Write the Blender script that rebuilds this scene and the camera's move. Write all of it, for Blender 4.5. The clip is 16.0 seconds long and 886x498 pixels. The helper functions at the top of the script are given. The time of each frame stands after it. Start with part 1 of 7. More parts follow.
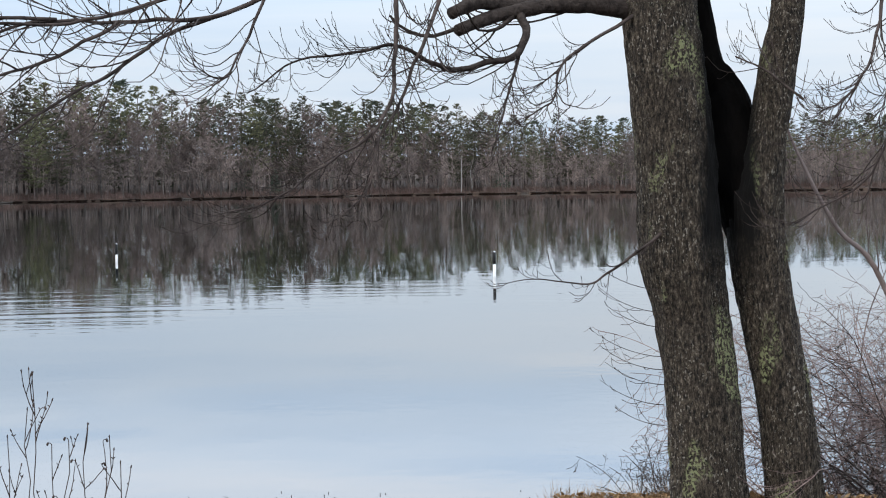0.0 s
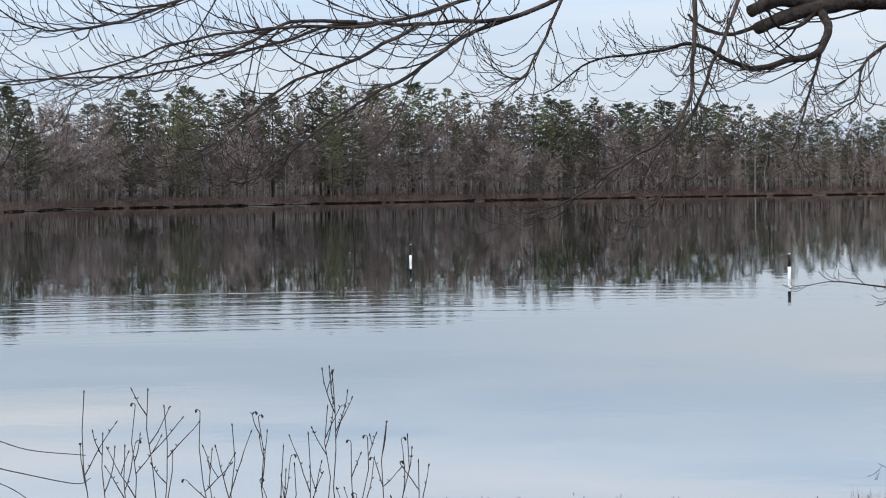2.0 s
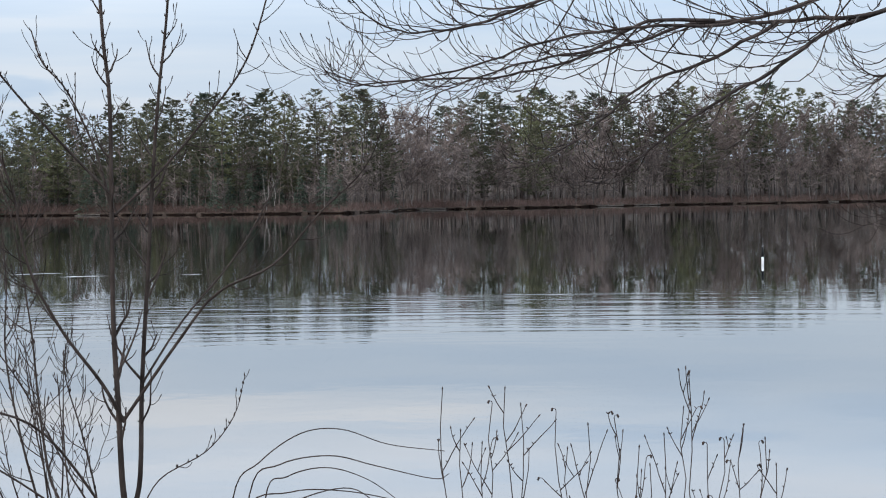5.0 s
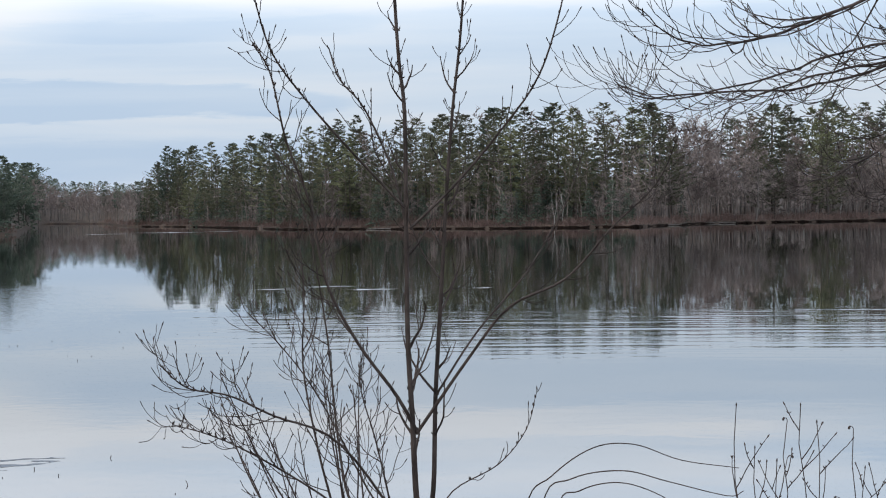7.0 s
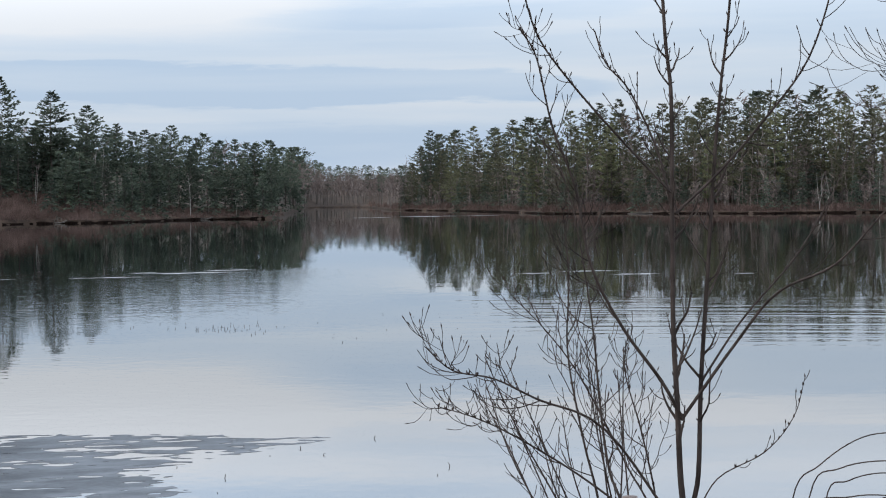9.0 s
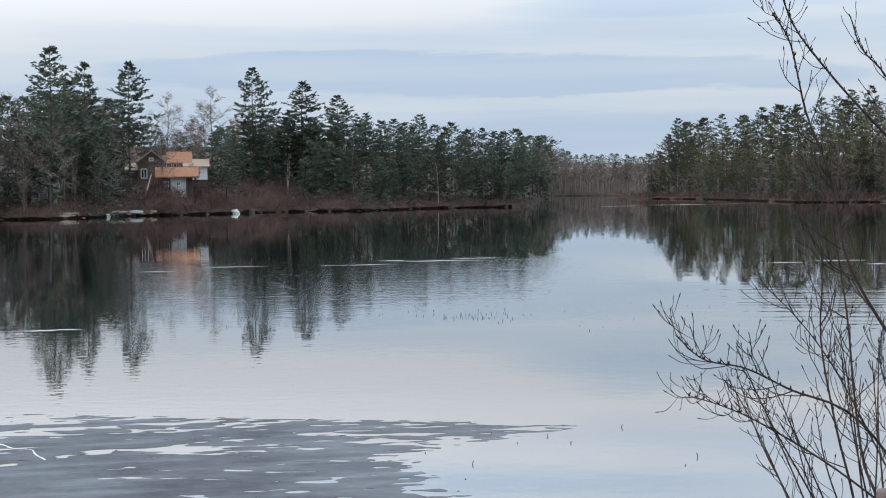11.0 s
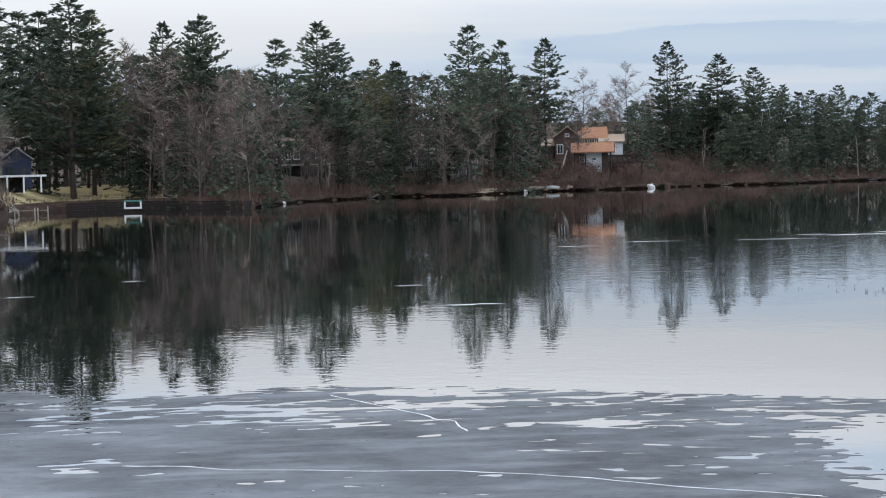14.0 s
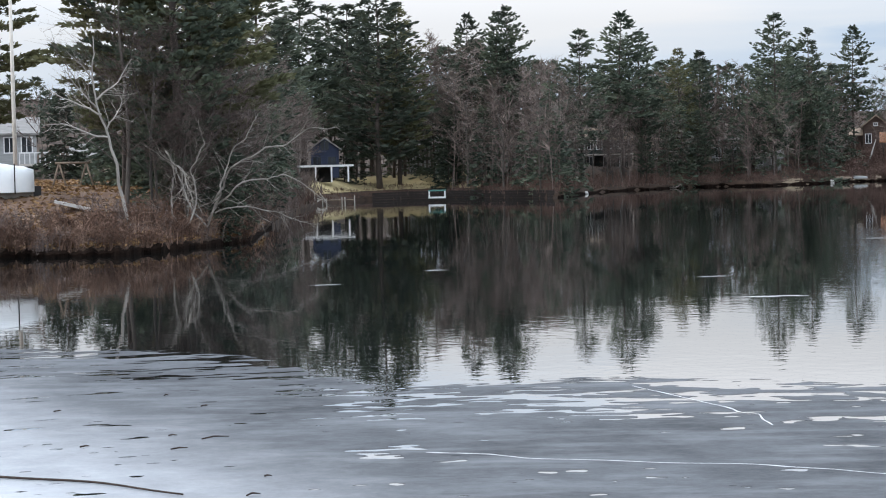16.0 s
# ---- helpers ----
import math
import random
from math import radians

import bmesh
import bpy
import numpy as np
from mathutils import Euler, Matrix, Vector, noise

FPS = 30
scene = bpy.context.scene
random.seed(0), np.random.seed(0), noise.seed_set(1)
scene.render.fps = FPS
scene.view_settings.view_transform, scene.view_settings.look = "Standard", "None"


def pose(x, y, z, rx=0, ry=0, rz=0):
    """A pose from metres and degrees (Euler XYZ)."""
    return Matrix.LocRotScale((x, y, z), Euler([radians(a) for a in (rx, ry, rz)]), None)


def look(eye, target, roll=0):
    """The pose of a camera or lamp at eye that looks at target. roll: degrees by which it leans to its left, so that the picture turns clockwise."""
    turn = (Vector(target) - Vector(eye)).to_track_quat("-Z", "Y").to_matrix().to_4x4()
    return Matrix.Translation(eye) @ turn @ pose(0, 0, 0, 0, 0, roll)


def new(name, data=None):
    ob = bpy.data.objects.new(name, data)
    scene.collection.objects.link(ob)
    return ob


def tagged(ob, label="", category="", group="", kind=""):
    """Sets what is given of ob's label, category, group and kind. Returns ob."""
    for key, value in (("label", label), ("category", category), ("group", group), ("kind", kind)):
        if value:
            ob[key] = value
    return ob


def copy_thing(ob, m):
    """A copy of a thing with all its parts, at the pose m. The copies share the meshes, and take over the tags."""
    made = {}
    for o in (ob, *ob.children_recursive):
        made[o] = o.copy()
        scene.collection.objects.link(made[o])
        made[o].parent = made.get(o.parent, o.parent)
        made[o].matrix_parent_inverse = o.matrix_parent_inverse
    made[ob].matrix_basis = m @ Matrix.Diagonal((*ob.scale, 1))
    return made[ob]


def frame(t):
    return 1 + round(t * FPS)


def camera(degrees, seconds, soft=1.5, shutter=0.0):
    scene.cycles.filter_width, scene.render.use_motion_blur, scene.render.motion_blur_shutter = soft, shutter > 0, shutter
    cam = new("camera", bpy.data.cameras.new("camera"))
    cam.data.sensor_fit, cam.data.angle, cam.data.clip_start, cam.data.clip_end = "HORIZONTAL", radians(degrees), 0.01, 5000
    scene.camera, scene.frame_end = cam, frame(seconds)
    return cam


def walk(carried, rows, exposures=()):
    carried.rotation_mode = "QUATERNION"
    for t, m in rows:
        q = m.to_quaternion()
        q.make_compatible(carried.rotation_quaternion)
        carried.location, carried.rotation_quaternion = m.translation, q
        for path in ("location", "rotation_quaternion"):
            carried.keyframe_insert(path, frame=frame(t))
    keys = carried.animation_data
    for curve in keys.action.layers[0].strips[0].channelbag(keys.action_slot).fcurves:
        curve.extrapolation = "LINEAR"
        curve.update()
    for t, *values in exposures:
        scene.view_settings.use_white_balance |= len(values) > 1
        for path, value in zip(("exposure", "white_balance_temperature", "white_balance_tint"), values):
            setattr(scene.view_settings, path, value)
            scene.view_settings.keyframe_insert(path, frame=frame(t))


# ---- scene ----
# camera: held in the hand, it swings to the left round whoever holds it, on the bank above the water (z = 0)
cam = camera(24.97, 16.0, 1.1)
EYE = 3.5
ROWS = [   # seconds, place, then turn, tilt and lean in degrees
    (0.0, 0.072, -0.043, 3.507, 0.08, -1.97, 0.74), (0.5, 0.064, -0.032, 3.507, 2.36, -1.72, 0.79), (1.0, 0.056, -0.021, 3.506, 4.44, -1.58, 0.80),
    (1.5, 0.049, -0.009, 3.505, 6.37, -1.63, 0.82), (2.0, 0.044, 0.000, 3.503, 8.41, -1.82, 0.78), (2.5, 0.037, 0.005, 3.500, 10.50, -2.07, 0.79),
    (3.0, 0.030, 0.006, 3.498, 12.34, -2.22, 0.84), (5.5, 0.011, 0.000, 3.498, 20.30, -1.40, 0.70), (6.0, 0.006, -0.002, 3.499, 22.50, -1.18, 0.68),
    (6.5, 0.000, 0.000, 3.500, 24.61, -1.11, 0.75), (7.0, -0.006, 0.003, 3.499, 26.63, -1.15, 0.82), (7.5, -0.013, 0.005, 3.499, 28.84, -1.26, 0.80),
    (8.0, -0.017, 0.006, 3.499, 30.74, -1.34, 0.80), (8.5, -0.021, 0.005, 3.499, 32.43, -1.42, 0.74), (11.0, -0.029, -0.015, 3.497, 41.16, -1.75, 0.71),
    (11.5, -0.031, -0.021, 3.498, 43.09, -1.78, 0.74), (12.0, -0.036, -0.027, 3.499, 45.14, -1.84, 0.86), (12.5, -0.041, -0.033, 3.499, 47.12, -1.96, 1.03),
    (13.0, -0.045, -0.037, 3.499, 49.00, -2.11, 1.17), (13.5, -0.047, -0.040, 3.497, 50.95, -2.21, 1.28), (14.0, -0.048, -0.042, 3.496, 53.00, -2.26, 1.40),
    (14.5, -0.050, -0.044, 3.496, 54.98, -2.24, 1.41), (15.0, -0.053, -0.047, 3.496, 57.12, -2.20, 1.43), (15.5, -0.056, -0.050, 3.497, 59.33, -2.20, 1.42),
    (16.0, -0.060, -0.053, 3.499, 61.64, -2.34, 1.40),
]
walk(cam, [(t, pose(x, y, z, 90 + pitch, roll, yaw)) for t, x, y, z, yaw, pitch, roll in ROWS], [
    (0.0, 0.24, 6500, 10), (2.0, 0.15, 6500, 10), (5.5, 0.10, 6500, 10), (8.0, 0.03, 6500, 10), (12.0, 0.0, 6560, 10), (14.5, 0.06, 6630, 11), (16.0, 0.16, 6700, 11)])

# ---- light ----
SUN_AZ, SUN_EL = 140.0, 28.0   # degrees to the left of +y, and above the horizon


def node(nt, kind, **values):
    n = nt.nodes.new(kind)
    for key, value in values.items():
        if key in n.inputs:
            n.inputs[key].default_value = value
    return n


# strips of cloud: bearing and its half width, height and its half width, slope, softness, how much lighter (+) or bluer (-)
STRIPS = ((40.0, 11.5, 3.25, 0.62, 0.15, 0.4, -0.115), (36.0, 12.0, 2.42, 0.30, -0.05, 0.9, 0.05), (34.0, 6.5, 5.2, 0.36, -0.25, 0.8, -0.055),
          (47.0, 11.0, 6.2, 1.9, 0.4, 0.9, 0.15), (66.0, 15.0, 4.5, 2.6, 0.0, 1.0, 0.09), (25.0, 13.0, 6.1, 0.5, 0.1, 0.9, 0.06),
          (1.0, 8.5, 5.9, 0.85, 0.2, 1.0, -0.06), (12.0, 4.0, 7.0, 0.22, 0.0, 0.9, -0.05), (16.0, 6.0, 6.4, 0.35, 0.0, 1.0, 0.05), (37.0, 6.0, 1.4, 0.8, 0.0, 1.0, -0.06),
          (30.0, 10.0, 4.4, 0.5, 0.1, 1.0, -0.025), (44.0, 7.0, 7.2, 0.28, 0.1, 0.8, -0.05), (38.0, 9.0, 8.2, 0.5, 0.1, 0.9, -0.03))


def build_world():
    w = bpy.data.worlds.new("winter_sky")
    scene.world = w
    w.use_nodes = True
    nt = w.node_tree
    nt.nodes.clear()
    sky = nt.nodes.new("ShaderNodeTexSky")
    sky.sky_type = "NISHITA"
    sky.sun_disc = False
    sky.sun_elevation = radians(SUN_EL)
    sky.sun_rotation = radians(-SUN_AZ)
    sky.air_density, sky.dust_density = 1.0, 1.5
    gain = node(nt, "ShaderNodeVectorMath")
    gain.operation = "SCALE"
    gain.inputs["Scale"].default_value = 0.09
    nt.links.new(sky.outputs[0], gain.inputs[0])
    tc = nt.nodes.new("ShaderNodeTexCoord")
    mp = nt.nodes.new("ShaderNodeMapping")
    mp.inputs["Scale"].default_value = (2.2, 2.2, 34.0)
    mp.inputs["Location"].default_value = (0.35, 0.1, 0.62)
    nt.links.new(tc.outputs["Generated"], mp.inputs[0])
    band = node(nt, "ShaderNodeTexNoise", Scale=1.0, Detail=5.0, Roughness=0.5, Distortion=0.25)
    nt.links.new(mp.outputs[0], band.inputs["Vector"])
    ramp = nt.nodes.new("ShaderNodeValToRGB")
    e = ramp.color_ramp.elements
    e[0].position, e[0].color = 0.40, (0.475, 0.6, 0.77, 1)
    e[1].position, e[1].color = 0.63, (0.735, 0.772, 0.83, 1)
    m = e.new(0.50)
    m.color = (0.585, 0.682, 0.808, 1)
    lift = node(nt, "ShaderNodeMath")
    lift.operation = "MULTIPLY_ADD"
    lift.inputs[1].default_value = 1.9
    low = nt.nodes.new("ShaderNodeSeparateXYZ")
    nt.links.new(tc.outputs["Generated"], low.inputs[0])
    cap = node(nt, "ShaderNodeMath")
    cap.operation = "MINIMUM"
    cap.inputs[1].default_value = 0.085
    nt.links.new(low.outputs["Z"], cap.inputs[0])
    nt.links.new(cap.outputs[0], lift.inputs[0])
    nt.links.new(band.outputs["Fac"], lift.inputs[2])
    down = node(nt, "ShaderNodeMath")
    down.operation = "SUBTRACT"
    down.inputs[1].default_value = 0.085
    nt.links.new(lift.outputs[0], down.inputs[0])

    def calc(op, *args):
        m = nt.nodes.new("ShaderNodeMath")
        m.operation = op
        for socket, value in zip(m.inputs, args):
            if isinstance(value, (int, float)):
                socket.default_value = value
            else:
                nt.links.new(value, socket)
        return m.outputs[0]

    # bearing and height in degrees, both wavering a little, for the long low strips of cloud
    wave = node(nt, "ShaderNodeTexNoise", Scale=1.0, Detail=6.0, Roughness=0.62)
    wide = nt.nodes.new("ShaderNodeMapping")
    wide.inputs["Scale"].default_value = (9.0, 9.0, 75.0)
    nt.links.new(tc.outputs["Generated"], wide.inputs[0])
    nt.links.new(wide.outputs[0], wave.inputs["Vector"])
    waver = calc("SUBTRACT", wave.outputs["Fac"], 0.5)
    bearing = calc("MULTIPLY", calc("ARCTAN2", calc("MULTIPLY", low.outputs["X"], -1.0), low.outputs["Y"]), 57.296)
    height = calc("MULTIPLY", calc("ARCSINE", low.outputs["Z"]), 57.296)
    height = calc("ADD", height, calc("MULTIPLY", waver, 1.1))
    total = calc("ADD", calc("MULTIPLY", calc("SUBTRACT", down.outputs[0], 0.5), 0.55), 0.5)
    for az, az_half, el, el_half, tilt, soft, amount in STRIPS:
        u = calc("DIVIDE", calc("SUBTRACT", bearing, az), az_half)
        centre = calc("ADD", calc("MULTIPLY", u, tilt), el)
        w = calc("DIVIDE", calc("SUBTRACT", height, centre), el_half)
        inside = calc("SUBTRACT", calc("SUBTRACT", 1.0, calc("MULTIPLY", w, w)), calc("POWER", calc("ABSOLUTE", u), 4.0))
        edge = node(nt, "ShaderNodeMapRange")
        edge.interpolation_type = "SMOOTHSTEP"
        edge.inputs["From Max"].default_value = soft
        edge.inputs["To Max"].default_value = amount
        nt.links.new(inside, edge.inputs["Value"])
        total = calc("ADD", total, edge.outputs[0])
    nt.links.new(total, ramp.inputs[0])
    # the overcast is brighter towards the hidden sun, on the left
    sep = nt.nodes.new("ShaderNodeSeparateXYZ")
    nt.links.new(tc.outputs["Generated"], sep.inputs[0])
    rise = node(nt, "ShaderNodeMapRange")
    rise.inputs["From Min"].default_value, rise.inputs["From Max"].default_value = 0.1, -0.95
    rise.inputs["To Min"].default_value, rise.inputs["To Max"].default_value = 1.04, 1.08
    nt.links.new(sep.outputs["X"], rise.inputs["Value"])
    # and, like every overcast, brighter overhead than at the horizon
    zen = nt.nodes.new("ShaderNodeFloatCurve")
    curve = zen.mapping.curves[0]
    curve.points[0].location = (0.0, 0.33)
    curve.points[1].location = (1.0, 0.92)
    for spot in ((0.07, 0.34), (0.115, 0.47), (0.16, 0.62), (0.35, 0.76)):
        curve.points.new(*spot)
    zen.mapping.update()
    nt.links.new(sep.outputs["Z"], zen.inputs["Value"])
    whole = node(nt, "ShaderNodeMath")
    whole.operation = "MULTIPLY"
    whole.inputs[1].default_value = 3.0
    nt.links.new(zen.outputs[0], whole.inputs[0])
    both = node(nt, "ShaderNodeMath")
    both.operation = "MULTIPLY"
    nt.links.new(rise.outputs[0], both.inputs[0])
    nt.links.new(whole.outputs[0], both.inputs[1])
    # the sky is brightened some way up on the left, where the water mirrors it
    left = node(nt, "ShaderNodeMapRange")
    left.inputs["From Min"].default_value, left.inputs["From Max"].default_value = -0.58, -0.80
    nt.links.new(sep.outputs["X"], left.inputs["Value"])
    above = node(nt, "ShaderNodeMapRange")
    above.inputs["From Min"].default_value, above.inputs["From Max"].default_value = 0.070, 0.115
    above.inputs["To Max"].default_value = 0.18
    nt.links.new(sep.outputs["Z"], above.inputs["Value"])
    thin = calc("MULTIPLY", both.outputs[0], calc("ADD", calc("MULTIPLY", left.outputs[0], above.outputs[0]), 1.0))
    lit = node(nt, "ShaderNodeVectorMath")
    lit.operation = "SCALE"
    nt.links.new(ramp.outputs[0], lit.inputs[0])
    nt.links.new(thin, lit.inputs["Scale"])
    mix = nt.nodes.new("ShaderNodeMix")
    mix.data_type = "RGBA"
    mix.inputs[0].default_value = 0.88
    nt.links.new(gain.outputs[0], mix.inputs[6])
    nt.links.new(lit.outputs[0], mix.inputs[7])
    bg = node(nt, "ShaderNodeBackground", Strength=1.0)
    nt.links.new(mix.outputs[2], bg.inputs[0])
    out = nt.nodes.new("ShaderNodeOutputWorld")
    nt.links.new(bg.outputs[0], out.inputs[0])


build_world()
sun = new("sun", bpy.data.lights.new("sun", "SUN"))
sun.data.energy, sun.data.angle, sun.data.color = 1.3, radians(10), (1.0, 0.92, 0.82)
_a, _e = radians(SUN_AZ), radians(SUN_EL)
sun.matrix_world = look((-math.sin(_a) * math.cos(_e) * 50, math.cos(_a) * math.cos(_e) * 50, math.sin(_e) * 50), (0, 0, 0))


# ---- materials ----
def material(name, colours, scale=4.0, rough=0.8, stretch=(1, 1, 1), bump=0.0, bump_scale=None, detail=6.0, spread=(0.3, 0.7),
             island=0.0, per_object=0.0, metal=0.0, spec=0.5, spots=None, thin=0.0):
    """Noise-mottled surface: colours from dark to light; island / per_object: spread of brightness between pieces / things;
    spots: (colour, scale, threshold) patches of another growth on it."""
    mat = bpy.data.materials.new(name)
    mat.use_nodes = True
    nt = mat.node_tree
    b = nt.nodes["Principled BSDF"]
    tc = nt.nodes.new("ShaderNodeTexCoord")
    mp = nt.nodes.new("ShaderNodeMapping")
    mp.inputs["Scale"].default_value = stretch
    nt.links.new(tc.outputs["Object"], mp.inputs[0])
    n1 = node(nt, "ShaderNodeTexNoise", Scale=scale, Detail=detail, Roughness=0.6)
    nt.links.new(mp.outputs[0], n1.inputs["Vector"])
    ramp = nt.nodes.new("ShaderNodeValToRGB")
    els = ramp.color_ramp.elements
    k = len(colours)
    els[0].position, els[0].color = spread[0], (*colours[0], 1)
    els[1].position, els[1].color = spread[1], (*colours[-1], 1)
    for i in range(1, k - 1):
        els.new(spread[0] + (spread[1] - spread[0]) * i / (k - 1)).color = (*colours[i], 1)
    nt.links.new(n1.outputs["Fac"], ramp.inputs[0])
    col = ramp.outputs[0]
    if spots:
        n2 = node(nt, "ShaderNodeTexNoise", Scale=spots[1], Detail=5.0, Roughness=0.65)
        nt.links.new(tc.outputs["Object"], n2.inputs["Vector"])
        cut = node(nt, "ShaderNodeMapRange")
        cut.inputs["From Min"].default_value, cut.inputs["From Max"].default_value = spots[2], spots[2] + 0.06
        nt.links.new(n2.outputs["Fac"], cut.inputs["Value"])
        mx = nt.nodes.new("ShaderNodeMix")
        mx.data_type = "RGBA"
        mx.inputs[7].default_value = (*spots[0], 1)
        nt.links.new(cut.outputs[0], mx.inputs[0])
        nt.links.new(col, mx.inputs[6])
        col = mx.outputs[2]
    for amount, kind, socket in ((island, "ShaderNodeNewGeometry", "Random Per Island"), (per_object, "ShaderNodeObjectInfo", "Random")):
        if amount:
            src = nt.nodes.new(kind)
            mr = node(nt, "ShaderNodeMapRange")
            mr.inputs["To Min"].default_value, mr.inputs["To Max"].default_value = 1 - amount, 1 + amount
            nt.links.new(src.outputs[socket], mr.inputs["Value"])
            sc = node(nt, "ShaderNodeVectorMath")
            sc.operation = "SCALE"
            nt.links.new(col, sc.inputs[0])
            nt.links.new(mr.outputs[0], sc.inputs["Scale"])
            col = sc.outputs[0]
    nt.links.new(col, b.inputs["Base Color"])
    b.inputs["Roughness"].default_value = rough
    b.inputs["Metallic"].default_value = metal
    b.inputs["Specular IOR Level"].default_value = spec
    if bump:
        n3 = node(nt, "ShaderNodeTexNoise", Scale=bump_scale or scale * 2, Detail=5.0)
        nt.links.new(mp.outputs[0], n3.inputs["Vector"])
        bp = node(nt, "ShaderNodeBump", Strength=1.0, Distance=bump)
        nt.links.new(n3.outputs["Fac"], bp.inputs["Height"])
        nt.links.new(bp.outputs[0], b.inputs["Normal"])
    if thin:
        tr = nt.nodes.new("ShaderNodeBsdfTranslucent")
        nt.links.new(col, tr.inputs["Color"])
        ms = nt.nodes.new("ShaderNodeMixShader")
        ms.inputs[0].default_value = thin
        nt.links.new(b.outputs[0], ms.inputs[1])
        nt.links.new(tr.outputs[0], ms.inputs[2])
        nt.links.new(ms.outputs[0], nt.nodes["Material Output"].inputs["Surface"])
    return mat


def water_material():
    mat = bpy.data.materials.new("lake_water")
    mat.use_nodes = True
    nt = mat.node_tree
    b = nt.nodes["Principled BSDF"]
    b.inputs["Base Color"].default_value = (0.004, 0.006, 0.0065, 1)
    b.inputs["Roughness"].default_value = 0.004
    b.inputs["IOR"].default_value = 1.6
    tc = nt.nodes.new("ShaderNodeTexCoord")
    # calm water with patches of light air on it
    patch = node(nt, "ShaderNodeTexNoise", Scale=0.028, Detail=3.0, Roughness=0.5)
    nt.links.new(tc.outputs["Object"], patch.inputs["Vector"])
    air = node(nt, "ShaderNodeMapRange")
    air.inputs["From Min"].default_value, air.inputs["From Max"].default_value = 0.45, 0.62
    air.inputs["To Min"].default_value, air.inputs["To Max"].default_value = 0.25, 1.0
    nt.links.new(patch.outputs["Fac"], air.inputs["Value"])
    fine = node(nt, "ShaderNodeTexNoise", Scale=2.6, Detail=2.0, Roughness=0.5)
    nt.links.new(tc.outputs["Object"], fine.inputs["Vector"])
    long = node(nt, "ShaderNodeTexNoise", Scale=0.45, Detail=2.0, Roughness=0.5)
    nt.links.new(tc.outputs["Object"], long.inputs["Vector"])
    # trains of small waves some way out
    far = node(nt, "ShaderNodeVectorMath")
    far.operation = "LENGTH"
    nt.links.new(tc.outputs["Object"], far.inputs[0])
    part_of = nt.nodes.new("ShaderNodeSeparateXYZ")
    nt.links.new(tc.outputs["Object"], part_of.inputs[0])
    shrink = []
    for source, k in ((far.outputs["Value"], 1.1), (part_of.outputs["X"], 0.10), (part_of.outputs["Y"], 0.10)):
        m = node(nt, "ShaderNodeMath")
        m.operation = "MULTIPLY"
        m.inputs[1].default_value = k
        nt.links.new(source, m.inputs[0])
        shrink.append(m)
    joined = nt.nodes.new("ShaderNodeCombineXYZ")
    for m, socket in zip(shrink, joined.inputs):
        nt.links.new(m.outputs[0], socket)
    waves = node(nt, "ShaderNodeTexNoise", Scale=1.0, Detail=2.0, Roughness=0.45)
    nt.links.new(joined.outputs[0], waves.inputs["Vector"])
    crest = node(nt, "ShaderNodeMath")
    crest.operation = "MULTIPLY_ADD"
    crest.inputs[1].default_value, crest.inputs[2].default_value = 4.0, -2.0
    nt.links.new(waves.outputs["Fac"], crest.inputs[0])
    def calc(op, *args):
        m = nt.nodes.new("ShaderNodeMath")
        m.operation = op
        for socket, value in zip(m.inputs, args):
            if isinstance(value, (int, float)):
                socket.default_value = value
            else:
                nt.links.new(value, socket)
        return m.outputs[0]

    def between(value, lo, lo_full, hi_full, hi):
        rise = node(nt, "ShaderNodeMapRange")
        rise.inputs["From Min"].default_value, rise.inputs["From Max"].default_value = lo, lo_full
        fall = node(nt, "ShaderNodeMapRange")
        fall.inputs["From Min"].default_value, fall.inputs["From Max"].default_value = hi, hi_full
        nt.links.new(value, rise.inputs["Value"])
        nt.links.new(value, fall.inputs["Value"])
        return calc("MULTIPLY", rise.outputs[0], fall.outputs[0])

    gust = node(nt, "ShaderNodeTexNoise", Scale=0.05, Detail=3.0)
    nt.links.new(tc.outputs["Object"], gust.inputs["Vector"])
    puff = node(nt, "ShaderNodeMapRange")
    puff.inputs["From Min"].default_value, puff.inputs["From Max"].default_value = 0.34, 0.54
    nt.links.new(gust.outputs["Fac"], puff.inputs["Value"])
    bearing = calc("MULTIPLY", calc("ARCTAN2", calc("MULTIPLY", part_of.outputs["X"], -1.0), part_of.outputs["Y"]), 57.296)
    # a wake that has spread over the open water, and a breath of wind before the cove
    wake = calc("MULTIPLY", between(far.outputs["Value"], 43.0, 54.0, 67.0, 69.5), between(bearing, 7.0, 10.0, 31.0, 35.0))
    calmer = calc("MULTIPLY", between(far.outputs["Value"], 46.0, 52.0, 67.0, 71.0), between(bearing, -14.0, -8.0, 7.0, 10.0))
    breath = calc("MULTIPLY", between(far.outputs["Value"], 50.0, 66.0, 97.0, 103.0), between(bearing, 35.0, 38.5, 50.0, 51.5))
    wake = calc("MULTIPLY", wake, calc("ADD", calc("MULTIPLY", puff.outputs[0], 0.9), 0.55))
    stirred = calc("ADD", wake, calc("MULTIPLY", calmer, calc("MULTIPLY", puff.outputs[0], 0.7)))
    stirred = calc("ADD", stirred, calc("MULTIPLY", breath, calc("ADD", calc("MULTIPLY", puff.outputs[0], 0.3), 0.15)))
    train = node(nt, "ShaderNodeMath")
    train.operation = "MULTIPLY"
    nt.links.new(crest.outputs[0], train.inputs[0])
    nt.links.new(stirred, train.inputs[1])
    mul = node(nt, "ShaderNodeMath")
    mul.operation = "MULTIPLY"
